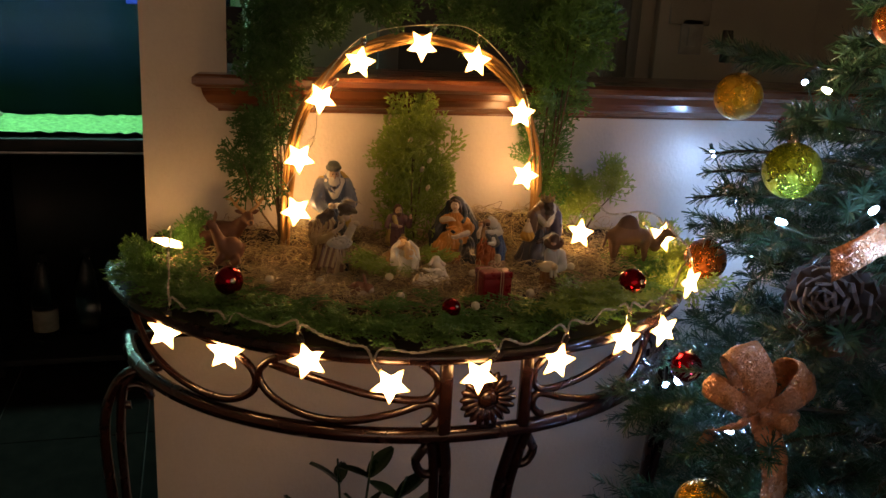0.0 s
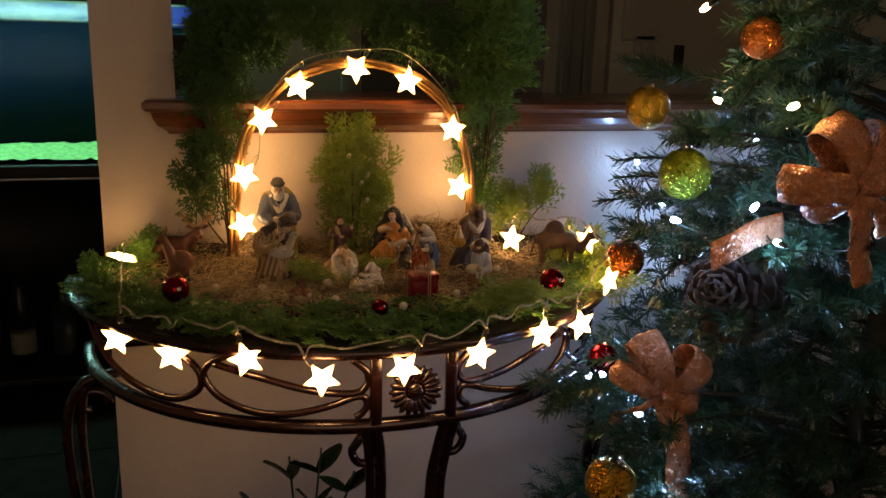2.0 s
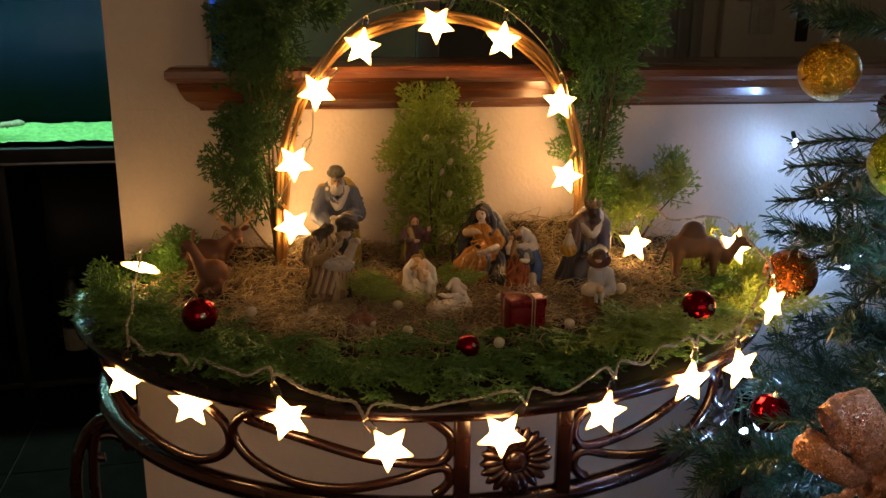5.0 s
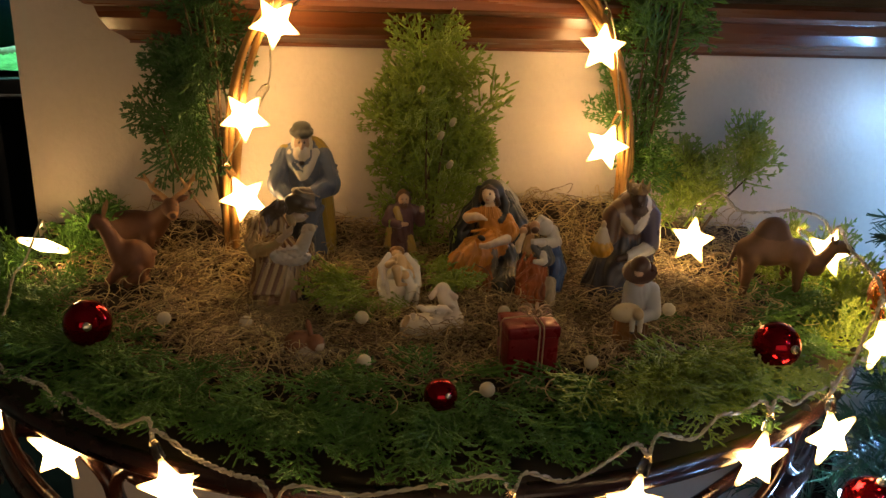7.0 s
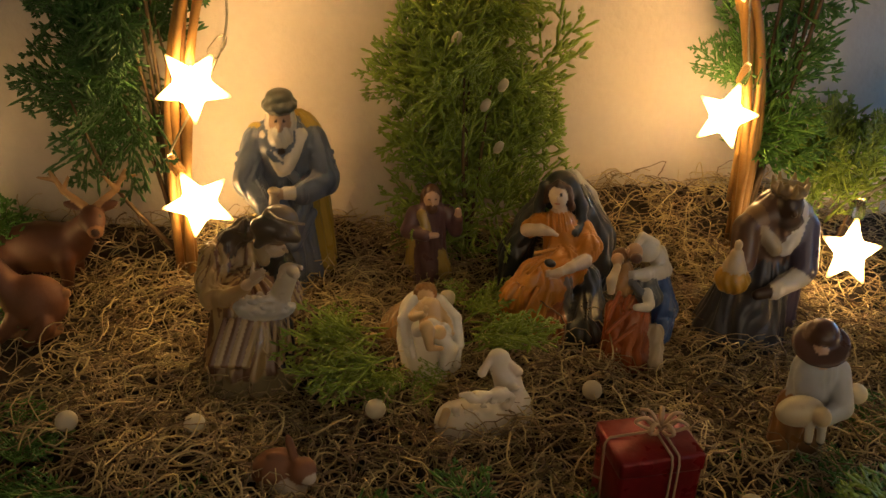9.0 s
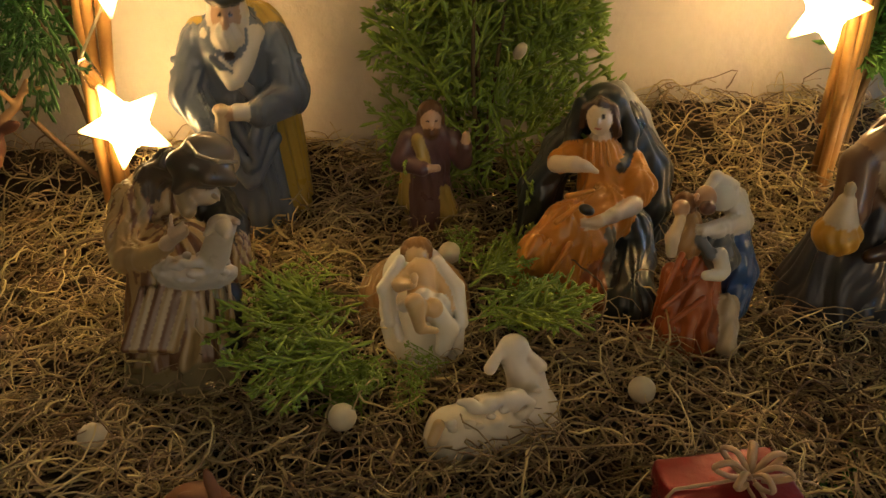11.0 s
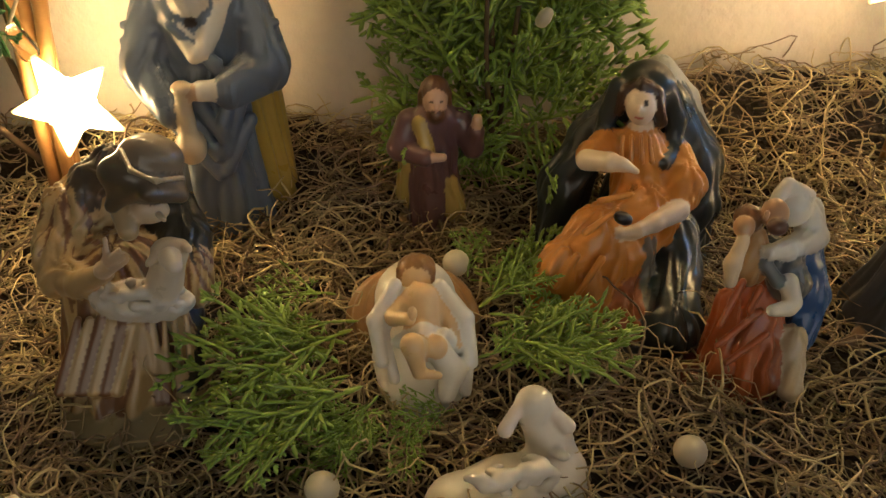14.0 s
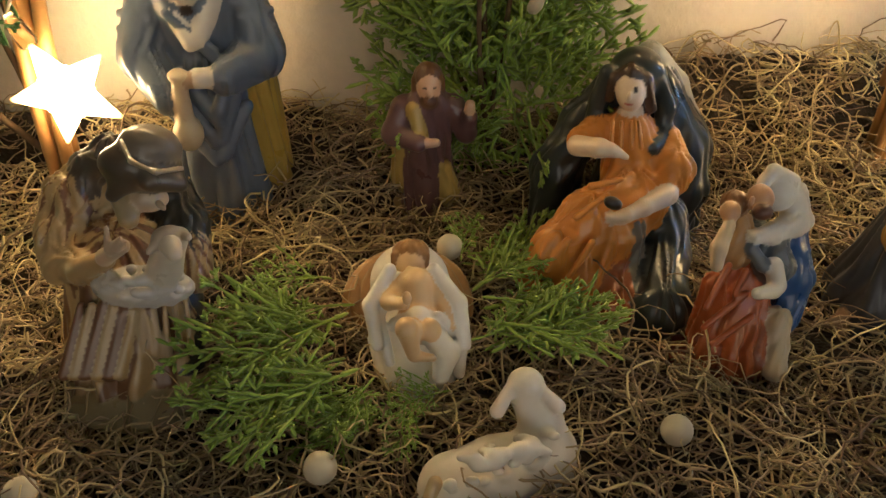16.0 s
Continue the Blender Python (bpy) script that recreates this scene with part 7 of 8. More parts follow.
def shepherd_boy():
    HAT, SHIRT, PANTS = (0.085, 0.042, 0.030), (0.46, 0.49, 0.55), (0.20, 0.11, 0.055)
    s = Sculpt(0.0011)
    s.cap((0.010, 0.000, 0.004), (0.009, 0.000, 0.040), 0.0100, 0.0105, PANTS, 0.002, fold=(5, 0.0008)).cap((-0.008, -0.002, 0.004), (-0.002, -0.001, 0.040), 0.0090, 0.0105, (0.30, 0.15, 0.06), 0.002, fold=(5, 0.0008))
    s.cap((0.006, 0.000, 0.040), (0.006, 0.000, 0.062), 0.0135, 0.0135, SHIRT, 0.003, fold=(7, 0.0007), flat=(1.05, 0.85))
    s.cap((0.019, -0.003, 0.062), (0.019, -0.014, 0.047), 0.0075, 0.0070, SHIRT, 0.002).cap((0.018, -0.016, 0.046), (0.002, -0.021, 0.043), 0.0058, 0.0045, SHIRT, 0.002)
    s.ell((0.004, -0.004, 0.073), (0.0070, 0.0075, 0.0085), SKIN, 0.001, turn=(15, -20, 0))
    s.ell((0.005, -0.001, 0.0790), (0.0170, 0.0165, 0.0028), HAT, 0.001, turn=(20, -12, 0)).ell((0.006, 0.001, 0.0840), (0.0095, 0.0095, 0.0070), HAT, 0.002, turn=(20, -12, 0))
    s.ell((-0.010, -0.018, 0.048), (0.0150, 0.0085, 0.0085), CREAM, 0.002).ell((-0.002, -0.027, 0.050), (0.0052, 0.0065, 0.0055), (0.58, 0.46, 0.30), 0.002).cap((-0.006, -0.024, 0.046), (-0.006, -0.026, 0.034), 0.0028, 0.0024, WHITE, 0.001).cap((0.002, -0.024, 0.044), (0.002, -0.026, 0.033), 0.0028, 0.0024, WHITE, 0.001)
    s.paint((-0.006, -0.026, 0.0325), 0.0026, (0.03, 0.02, 0.02)).paint((0.002, -0.026, 0.0315), 0.0026, (0.03, 0.02, 0.02))
    s.ell((0.001, 0.0, 0.001), (0.020, 0.015, 0.003), (0.16, 0.12, 0.07), 0.002)
    return s


shepherd_boy().thing("boy_figurine", pose(0.495, 1.100, 0.808), CERAMIC, "painted porcelain shepherd boy in a brown hat carrying a cream lamb", "figurine", FIG, (0.88, 0.9, 1.0))


def resting_sheep():
    W, EAR = (0.76, 0.70, 0.60), (0.76, 0.66, 0.56)
    s = Sculpt(0.0009)
    s.cap((-0.0205, -0.012, 0.0067), (-0.0035, -0.006, 0.0034), 0.0119, 0.0134, W, 0.004)
    s.cap((-0.0035, -0.006, 0.0034), (0.0143, 0, 0.0019), 0.0134, 0.0129, W, 0.004)
    s.ell((-0.0237, -0.014, 0.0049), (0.0087, 0.0079, 0.0087), W, 0.003, turn=(-38, 0, 0))
    s.cap((-0.0273, -0.02, 0.0196), (-0.0303, -0.024, 0.0147), 0.0026, 0.0023, (0.56, 0.42, 0.24), 0.002)
    s.ell((-0.0165, -0.0162, 0.0025), (0.0024, 0.0014, 0.0016), W, 0.0024, turn=(-38, 0, 0))
    s.ell((-0.0247, -0.0186, 0.0025), (0.0024, 0.0014, 0.0016), W, 0.0024, turn=(-38, 0, 0))
    s.ell((0.0031, -0.0065, 0.0229), (0.0024, 0.0014, 0.0016), W, 0.0024, turn=(-38, 0, 0))
    s.ell((-0.0202, -0.0147, -0.0047), (0.0024, 0.0014, 0.0016), W, 0.0024, turn=(-38, 0, 0))
    s.ell((0.0111, -0.0116, 0.0176), (0.0023, 0.0014, 0.0016), W, 0.0024, turn=(-38, 0, 0))
    s.ell((-0.0136, -0.0164, 0.0058), (0.0024, 0.0014, 0.0016), W, 0.0024, turn=(-38, 0, 0))
    s.ell((0.0007, -0.0125, 0.0257), (0.0023, 0.0013, 0.0015), W, 0.0024, turn=(-38, 0, 0))
    s.ell((-0.0101, -0.0183, 0.0162), (0.0023, 0.0013, 0.0015), W, 0.0024, turn=(-38, 0, 0))
    s.ell((-0.0182, -0.0171, 0.0284), (0.0022, 0.0013, 0.0015), W, 0.0024, turn=(-38, 0, 0))
    s.ell((-0.0231, -0.0241, 0.0227), (0.0022, 0.0013, 0.0015), W, 0.0024, turn=(-38, 0, 0))
    s.ell((0.0032, -0.0083, -0.0043), (0.0025, 0.0014, 0.0016), W, 0.0024, turn=(-38, 0, 0))
    s.ell((0.0051, -0.0074, 0.0236), (0.0023, 0.0014, 0.0016), W, 0.0024, turn=(-38, 0, 0))
    s.ell((0.0019, -0.013, 0.0254), (0.0023, 0.0013, 0.0015), W, 0.0024, turn=(-38, 0, 0))
    s.ell((-0.0218, -0.0229, 0.0194), (0.0022, 0.0013, 0.0015), W, 0.0024, turn=(-38, 0, 0))
    s.ell((-0.0147, -0.0179, 0.0285), (0.0022, 0.0013, 0.0015), W, 0.0024, turn=(-38, 0, 0))
    s.ell((-0.015, -0.0206, 0.0189), (0.0023, 0.0013, 0.0015), W, 0.0024, turn=(-38, 0, 0))
    s.ell((0.0154, -0.0066, 0.0232), (0.0024, 0.0014, 0.0016), W, 0.0024, turn=(-38, 0, 0))
    s.ell((0.0092, -0.0117, 0.0142), (0.0024, 0.0014, 0.0016), W, 0.0024, turn=(-38, 0, 0))
    s.ell((-0.0035, -0.016, 0.0258), (0.0023, 0.0013, 0.0015), W, 0.0024, turn=(-38, 0, 0))
    s.ell((-0.0108, -0.0165, 0.0086), (0.0023, 0.0014, 0.0016), W, 0.0024, turn=(-38, 0, 0))
    s.ell((-0.0131, -0.0143, -0.0002), (0.0024, 0.0014, 0.0016), W, 0.0024, turn=(-38, 0, 0))
    s.ell((-0.0079, -0.0108, 0.0249), (0.0023, 0.0013, 0.0015), W, 0.0024, turn=(-38, 0, 0))
    s.ell((0.0119, -0.0113, 0.0208), (0.0023, 0.0014, 0.0016), W, 0.0024, turn=(-38, 0, 0))
    s.ell((-0.0097, -0.0169, 0.0113), (0.0023, 0.0014, 0.0016), W, 0.0024, turn=(-38, 0, 0))
    s.ell((-0.0245, -0.0212, 0.0104), (0.0023, 0.0013, 0.0015), W, 0.0024, turn=(-38, 0, 0))
    s.ell((0.0075, -0.0091, 0.0243), (0.0023, 0.0014, 0.0016), W, 0.0024, turn=(-38, 0, 0))
    s.ell((-0.0075, -0.0165, 0.0271), (0.0023, 0.0013, 0.0015), W, 0.0024, turn=(-38, 0, 0))
    s.ell((0.0062, -0.0129, 0.0235), (0.0023, 0.0013, 0.0015), W, 0.0024, turn=(-38, 0, 0))
    s.ell((0.0029, -0.0131, 0.025), (0.0023, 0.0013, 0.0015), W, 0.0024, turn=(-38, 0, 0))
    s.ell((-0.0081, -0.0181, 0.0263), (0.0023, 0.0013, 0.0015), W, 0.0024, turn=(-38, 0, 0))
    s.ell((-0.0149, -0.0208, 0.0205), (0.0023, 0.0013, 0.0015), W, 0.0024, turn=(-38, 0, 0))
    s.ell((0.006, -0.013, 0.0235), (0.0023, 0.0013, 0.0015), W, 0.0024, turn=(-38, 0, 0))
    s.ell((-0.0103, -0.0132, 0.0263), (0.0023, 0.0013, 0.0015), W, 0.0024, turn=(-38, 0, 0))
    s.ell((-0.0002, -0.0158, 0.0215), (0.0023, 0.0013, 0.0015), W, 0.0024, turn=(-38, 0, 0))
    s.ell((-0.0227, -0.0243, 0.0249), (0.0022, 0.0013, 0.0015), W, 0.0024, turn=(-38, 0, 0))
    s.ell((-0.0124, -0.02, 0.0266), (0.0022, 0.0013, 0.0015), W, 0.0024, turn=(-38, 0, 0))
    s.ell((-0.0039, -0.0145, 0.0265), (0.0023, 0.0013, 0.0015), W, 0.0024, turn=(-38, 0, 0))
    s.ell((0.0026, -0.0125, 0.0253), (0.0023, 0.0013, 0.0015), W, 0.0024, turn=(-38, 0, 0))
    s.ell((-0.0095, -0.0191, 0.0253), (0.0023, 0.0013, 0.0015), W, 0.0024, turn=(-38, 0, 0))
    s.ell((0.0059, -0.0106, 0.0248), (0.0023, 0.0014, 0.0015), W, 0.0024, turn=(-38, 0, 0))
    s.ell((-0.0078, -0.0153, 0.0271), (0.0023, 0.0013, 0.0015), W, 0.0024, turn=(-38, 0, 0))
    s.ell((0.0095, -0.0117, 0.0228), (0.0023, 0.0014, 0.0015), W, 0.0024, turn=(-38, 0, 0))
    s.ell((0.0141, -0.004, 0.0221), (0.0024, 0.0014, 0.0016), W, 0.0024, turn=(-38, 0, 0))
    s.ell((-0.0058, -0.0177, 0.0206), (0.0023, 0.0013, 0.0015), W, 0.0024, turn=(-38, 0, 0))
    s.ell((-0.0141, -0.0179, 0.0284), (0.0022, 0.0013, 0.0015), W, 0.0024, turn=(-38, 0, 0))
    s.ell((0.0082, -0.0123, 0.0156), (0.0024, 0.0014, 0.0016), W, 0.0024, turn=(-38, 0, 0))
    s.ell((0.0035, -0.0135, 0.0244), (0.0023, 0.0013, 0.0015), W, 0.0024, turn=(-38, 0, 0))
    s.ell((-0.0014, -0.0107, -0.0008), (0.0024, 0.0014, 0.0016), W, 0.0024, turn=(-38, 0, 0))
    s.ell((0.0045, -0.0141, 0.0206), (0.0023, 0.0014, 0.0015), W, 0.0024, turn=(-38, 0, 0))
    s.ell((-0.0027, -0.0156, 0.0147), (0.0023, 0.0014, 0.0016), W, 0.0024, turn=(-38, 0, 0))
    s.ell((0.0016, -0.0133, 0.0254), (0.0023, 0.0013, 0.0015), W, 0.0024, turn=(-38, 0, 0))
    s.ell((0.0016, -0.0142, 0.0248), (0.0023, 0.0013, 0.0015), W, 0.0024, turn=(-38, 0, 0))
    s.ell((-0.0265, -0.0196, 0.0036), (0.0023, 0.0014, 0.0016), W, 0.0024, turn=(-38, 0, 0))
    s.ell((-0.0062, -0.0178, 0.0248), (0.0023, 0.0013, 0.0015), W, 0.0024, turn=(-38, 0, 0))
    s.ell((-0.0133, -0.0202, 0.027), (0.0022, 0.0013, 0.0015), W, 0.0024, turn=(-38, 0, 0))
    s.ell((-0.0028, -0.0084, -0.0086), (0.0025, 0.0015, 0.0017), W, 0.0024, turn=(-38, 0, 0))
    s.ell((-0.0112, -0.0153, 0.0046), (0.0024, 0.0014, 0.0016), W, 0.0024, turn=(-38, 0, 0))
    s.ell((-0.0254, -0.0185, 0.0016), (0.0024, 0.0014, 0.0016), W, 0.0024, turn=(-38, 0, 0))
    s.ell((-0.0165, -0.0163, 0.0028), (0.0024, 0.0014, 0.0016), W, 0.0024, turn=(-38, 0, 0))
    s.ell((-0.0188, -0.0139, -0.0058), (0.0024, 0.0014, 0.0016), W, 0.0024, turn=(-38, 0, 0))
    s.cap((0.0152, 0.002, 0.0074), (0.0128, 0.006, 0.0201), 0.0108, 0.0073, W, 0.004)
    s.cap((0.0128, 0.006, 0.0201), (0.0072, 0.008, 0.0303), 0.0073, 0.0064, W, 0.004)
    s.ell((0.007, 0.008, 0.0341), (0.0068, 0.0072, 0.0064), W, 0.002, turn=(-38, 0, 0))
    s.cap((0.0097, 0.018, 0.0208), (0.0132, 0.032, 0.0054), 0.005, 0.0036, W, 0.002)
    s.cap((0.0015, 0.006, 0.0358), (-0.0041, 0, 0.0305), 0.0022, 0.0027, EAR, 0.0012)
    s.cap((0.0121, 0.006, 0.0334), (0.018, 0.002, 0.0286), 0.0022, 0.0028, EAR, 0.0012)
    s.cap((0.0215, 0.004, 0.0011), (0.0183, -0.004, 0.0065), 0.0042, 0.0033, W, 0.002)
    return s


resting_sheep().thing("sheep_figurine", pose(0.334, 1.152, 0.814), CERAMIC, "small white porcelain sheep lying on the moss", "figurine", FIG)


def crib():
    BASKET, CLOTH, BABY, HAIR = (0.42, 0.25, 0.10), (0.82, 0.79, 0.72), (0.72, 0.50, 0.26), (0.30, 0.15, 0.045)
    s = Sculpt(0.0008)
    s.ell((0.0014, 0.0255, 0.0014), (0.0289, 0.011, 0.0254), BASKET, 0.002, turn=(-38, 0, 0), fold=(38, 0.0008))
    s.cap((0.0034, 0.0055, 0.0127), (0.0037, -0.0065, 0.0016), 0.0197, 0.0181, CLOTH, 0.003)
    s.cap((0.0037, -0.0065, 0.0016), (0.0018, -0.0165, -0.0004), 0.0181, 0.0123, CLOTH, 0.003)
    s.cap((0.0017, 0.0135, 0.0245), (0.0034, 0.0055, 0.0127), 0.0164, 0.0197, CLOTH, 0.003)
    s.cap((-0.0068, -0.0045, 0.0463), (-0.0149, -0.0145, 0.0379), 0.0026, 0.003, CLOTH, 0.0009)
    s.cap((-0.0149, -0.0145, 0.0379), (-0.0128, -0.0225, 0.0248), 0.003, 0.0026, CLOTH, 0.0009)
    s.cap((-0.0043, -0.0045, 0.0427), (-0.0123, -0.0145, 0.0319), 0.0022, 0.0026, CLOTH, 0.0009)
    s.cap((-0.0123, -0.0145, 0.0319), (-0.0083, -0.0225, 0.0154), 0.0026, 0.0022, CLOTH, 0.0009)
    s.cap((-0.0141, -0.0045, 0.0107), (-0.011, -0.0145, 0.0028), 0.0027, 0.0032, CLOTH, 0.0009)
    s.cap((-0.011, -0.0145, 0.0028), (-0.0009, -0.0225, -0.0011), 0.0032, 0.0027, CLOTH, 0.0009)
    s.cap((-0.01, -0.0045, 0.0104), (-0.006, -0.0145, 0.0056), 0.0023, 0.0027, CLOTH, 0.0009)
    s.cap((-0.006, -0.0145, 0.0056), (0.0037, -0.0225, 0.0025), 0.0027, 0.0022, CLOTH, 0.0009)
    s.cap((-0.0054, -0.0045, 0.0062), (-0.0019, -0.0145, 0.0052), 0.0019, 0.0023, CLOTH, 0.0009)
    s.cap((-0.0019, -0.0145, 0.0052), (0.0052, -0.0225, 0.0068), 0.0023, 0.0018, CLOTH, 0.0009)
    s.cap((0.0101, -0.0045, 0.0452), (0.0188, -0.0145, 0.037), 0.0028, 0.0032, CLOTH, 0.0009)
    s.cap((0.0188, -0.0145, 0.037), (0.0204, -0.0225, 0.0223), 0.0032, 0.0028, CLOTH, 0.0009)
    s.cap((0.0132, -0.0045, 0.0388), (0.0204, -0.0145, 0.0252), 0.0024, 0.0029, CLOTH, 0.0009)
    s.cap((0.0204, -0.0145, 0.0252), (0.0187, -0.0225, 0.007), 0.0029, 0.0025, CLOTH, 0.0009)
    s.cap((0.0189, -0.0045, 0.0114), (0.0183, -0.0145, 0.002), 0.0028, 0.0032, CLOTH, 0.0009)
    s.cap((0.0183, -0.0145, 0.002), (0.0105, -0.0225, -0.002), 0.0032, 0.0027, CLOTH, 0.0009)
    s.cap((-0.0056, -0.0165, 0.0289), (0.0028, -0.0205, 0.0363), 0.003, 0.0038, CLOTH, 0.0012)
    s.cap((0.0028, -0.0205, 0.0363), (0.0153, -0.0145, 0.0241), 0.0038, 0.0035, CLOTH, 0.0012)
    s.cap((0.0068, -0.0245, 0.0326), (0.0133, -0.0245, 0.0203), 0.0046, 0.0052, CLOTH, 0.0014)
    s.cap((0.0133, -0.0245, 0.0203), (0.0109, -0.0285, 0.0122), 0.0052, 0.0035, CLOTH, 0.0014)
    s.cap((0.0103, -0.0205, 0.0358), (0.019, -0.0165, 0.0196), 0.0021, 0.0022, CLOTH, 0.0011)
    s.cap((0.0026, -0.0085, 0.0414), (0.0027, -0.0165, 0.0312), 0.0069, 0.0069, BABY, 0.002)
    s.ell((0.0012, 0.0035, 0.0415), (0.006, 0.006, 0.0073), BABY, 0.001, turn=(-38, 0, 0))
    s.ell((0.002, 0.008, 0.045), (0.0073, 0.006, 0.0051), HAIR, 0.001, turn=(-38, 0, 0), fold=(13, 0.0004))
    s.cap((-0.0044, 0.0045, 0.0462), (-0.0049, 0.0015, 0.0396), 0.0018, 0.0013, HAIR, 0.001)
    s.cap((0.0075, 0.0045, 0.0455), (0.007, 0.0015, 0.0388), 0.0018, 0.0013, HAIR, 0.001)
    s.cap((0.0006, -0.004, 0.0465), (0.0003, -0.0045, 0.0458), 0.0009, 0.0011, BABY, 0.001)
    s.cap((-0.0039, -0.0085, 0.0404), (-0.0079, -0.0165, 0.0406), 0.0032, 0.003, BABY, 0.0015)
    s.cap((-0.0079, -0.0165, 0.0406), (-0.0025, -0.0245, 0.0464), 0.003, 0.0023, BABY, 0.0015)
    s.ell((-0.0016, -0.0265, 0.0508), (0.0018, 0.0018, 0.0026), BABY, 0.0008, turn=(-38, 0, 0))
    s.cap((0.0098, -0.0085, 0.039), (0.0136, -0.0145, 0.0345), 0.0035, 0.003, BABY, 0.0015)
    s.cap((0.0136, -0.0145, 0.0345), (0.0159, -0.0185, 0.0292), 0.003, 0.0022, BABY, 0.0015)
    s.cap((0.0024, -0.0205, 0.0277), (-0.0022, -0.0345, 0.0434), 0.0047, 0.004, BABY, 0.0015)
    s.cap((-0.0022, -0.0345, 0.0434), (0.0003, -0.0325, 0.0283), 0.004, 0.0027, BABY, 0.0015)
    s.cap((0.0007, -0.0325, 0.0277), (0.0072, -0.0345, 0.028), 0.0023, 0.0015, BABY, 0.001)
    s.ell((0.007, -0.0265, 0.0344), (0.0038, 0.0033, 0.0042), BABY, 0.0015, turn=(-38, 0, 0))
    s.paint((-0.0017, -0.0017, 0.0478), (0.001, 0.0019, 0.001), (0.10, 0.06, 0.04))
    s.paint((0.0035, -0.0017, 0.0478), (0.001, 0.0019, 0.001), (0.10, 0.06, 0.04))
    s.paint((0.0007, -0.0013, 0.0406), (0.0011, 0.002, 0.0009), (0.45, 0.10, 0.07))
    return s


crib().thing("crib_figurine", pose(0.3025, 1.2125, 0.818), CERAMIC, "cream porcelain baby lying on folded cloth in a small straw crib", "figurine", FIG)


def camel():
    B, D = (0.150, 0.078, 0.035), (0.085, 0.042, 0.020)
    s = Sculpt(0.0014)
    s.ell((-0.012, 0, 0.056), (0.034, 0.0165, 0.0165), B, 0.006).ell((-0.010, 0, 0.073), (0.017, 0.011, 0.017), D, 0.010).ell((0.018, 0, 0.052), (0.014, 0.013, 0.015), B, 0.006)
    s.cap((0.024, 0, 0.050), (0.040, -0.001, 0.038), 0.0105, 0.0080, B, 0.006).cap((0.040, -0.001, 0.038), (0.052, -0.003, 0.056), 0.0080, 0.0062, B, 0.005)
    s.ell((0.060, -0.004, 0.061), (0.0125, 0.0060, 0.0066), B, 0.003, turn=(0, 12, 0)).ell((0.071, -0.005, 0.057), (0.0045, 0.0044, 0.0042), D, 0.003).ell((0.053, -0.009, 0.068), (0.002, 0.0015, 0.0035), D, 0.001).ell((0.053, 0.001, 0.068), (0.002, 0.0015, 0.0035), D, 0.001)
    for x, y, dx in ((-0.032, -0.009, -0.004), (-0.030, 0.010, 0.004), (0.018, -0.009, 0.003), (0.016, 0.009, -0.004)):
        s.cap((x, y, 0.048), (x + dx * 0.4, y, 0.026), 0.0085, 0.0046, B, 0.004).cap((x + dx * 0.4, y, 0.026), (x + dx, y, 0.004), 0.0042, 0.0036, B, 0.002).ell((x + dx + 0.002, y, 0.002), (0.0055, 0.0045, 0.003), D, 0.002)
    s.cap((-0.044, 0, 0.060), (-0.050, 0, 0.036), 0.0022, 0.0018, D, 0.002)
    return s


camel().thing("camel_figurine", pose(0.686, 1.205, 0.810, 0, 0, -4), FLOCK, "brown resin camel with one hump standing on the moss", "figurine", FIG)


def stag():
    B, D, T = (0.115, 0.047, 0.025), (0.05, 0.022, 0.014), (0.42, 0.25, 0.11)
    s = Sculpt(0.0012)
    s.ell((-0.020, 0.002, 0.026), (0.031, 0.0165, 0.0185), B, 0.006).cap((0.004, 0.0, 0.034), (0.016, -0.008, 0.048), 0.0115, 0.0080, B, 0.005).ell((0.020, -0.014, 0.052), (0.0082, 0.0105, 0.0085), B, 0.003, turn=(30, 0, 20)).ell((0.023, -0.022, 0.0465), (0.0050, 0.0055, 0.0046), (0.30, 0.15, 0.07), 0.003)
    s.paint((0.0240, -0.0272, 0.0480), 0.0030, D)
    s.ell((0.007, -0.008, 0.060), (0.0065, 0.0025, 0.0030), B, 0.002, turn=(0, 20, 0)).ell((0.031, -0.010, 0.060), (0.0065, 0.0025, 0.0030), B, 0.002, turn=(0, -25, 0))
    for x in (-1, 1):
        a, b, c = (0.019 + x * 0.004, -0.009, 0.060), (0.019 + x * 0.017, -0.006, 0.070), (0.019 + x * 0.024, -0.004, 0.083)
        s.cap(a, b, 0.0026, 0.0022, T, 0.001).cap(b, c, 0.0022, 0.0013, T, 0.001).cap(b, (0.019 + x * 0.011, -0.010, 0.081), 0.0019, 0.0011, T, 0.001).cap((0.019 + x * 0.021, -0.005, 0.077), (0.019 + x * 0.032, -0.006, 0.080), 0.0018, 0.0010, T, 0.001)
    for x, y in ((-0.040, -0.009), (-0.038, 0.010), (-0.004, -0.010), (-0.002, 0.009)):
        s.cap((x, y, 0.022), (x, y, 0.000), 0.0068, 0.0035, B, 0.004)
    s.paint((0.0135, -0.0205, 0.0565), 0.0013, (0.01, 0.008, 0.006)).paint((0.0265, -0.0185, 0.0565), 0.0013, (0.01, 0.008, 0.006))
    return s


stag().thing("stag_figurine", pose(0.060, 1.335, 0.822), FLOCK, "reddish-brown resin stag with pale antlers standing in the moss", "figurine", FIG, (1.05, 1.05, 1.05))


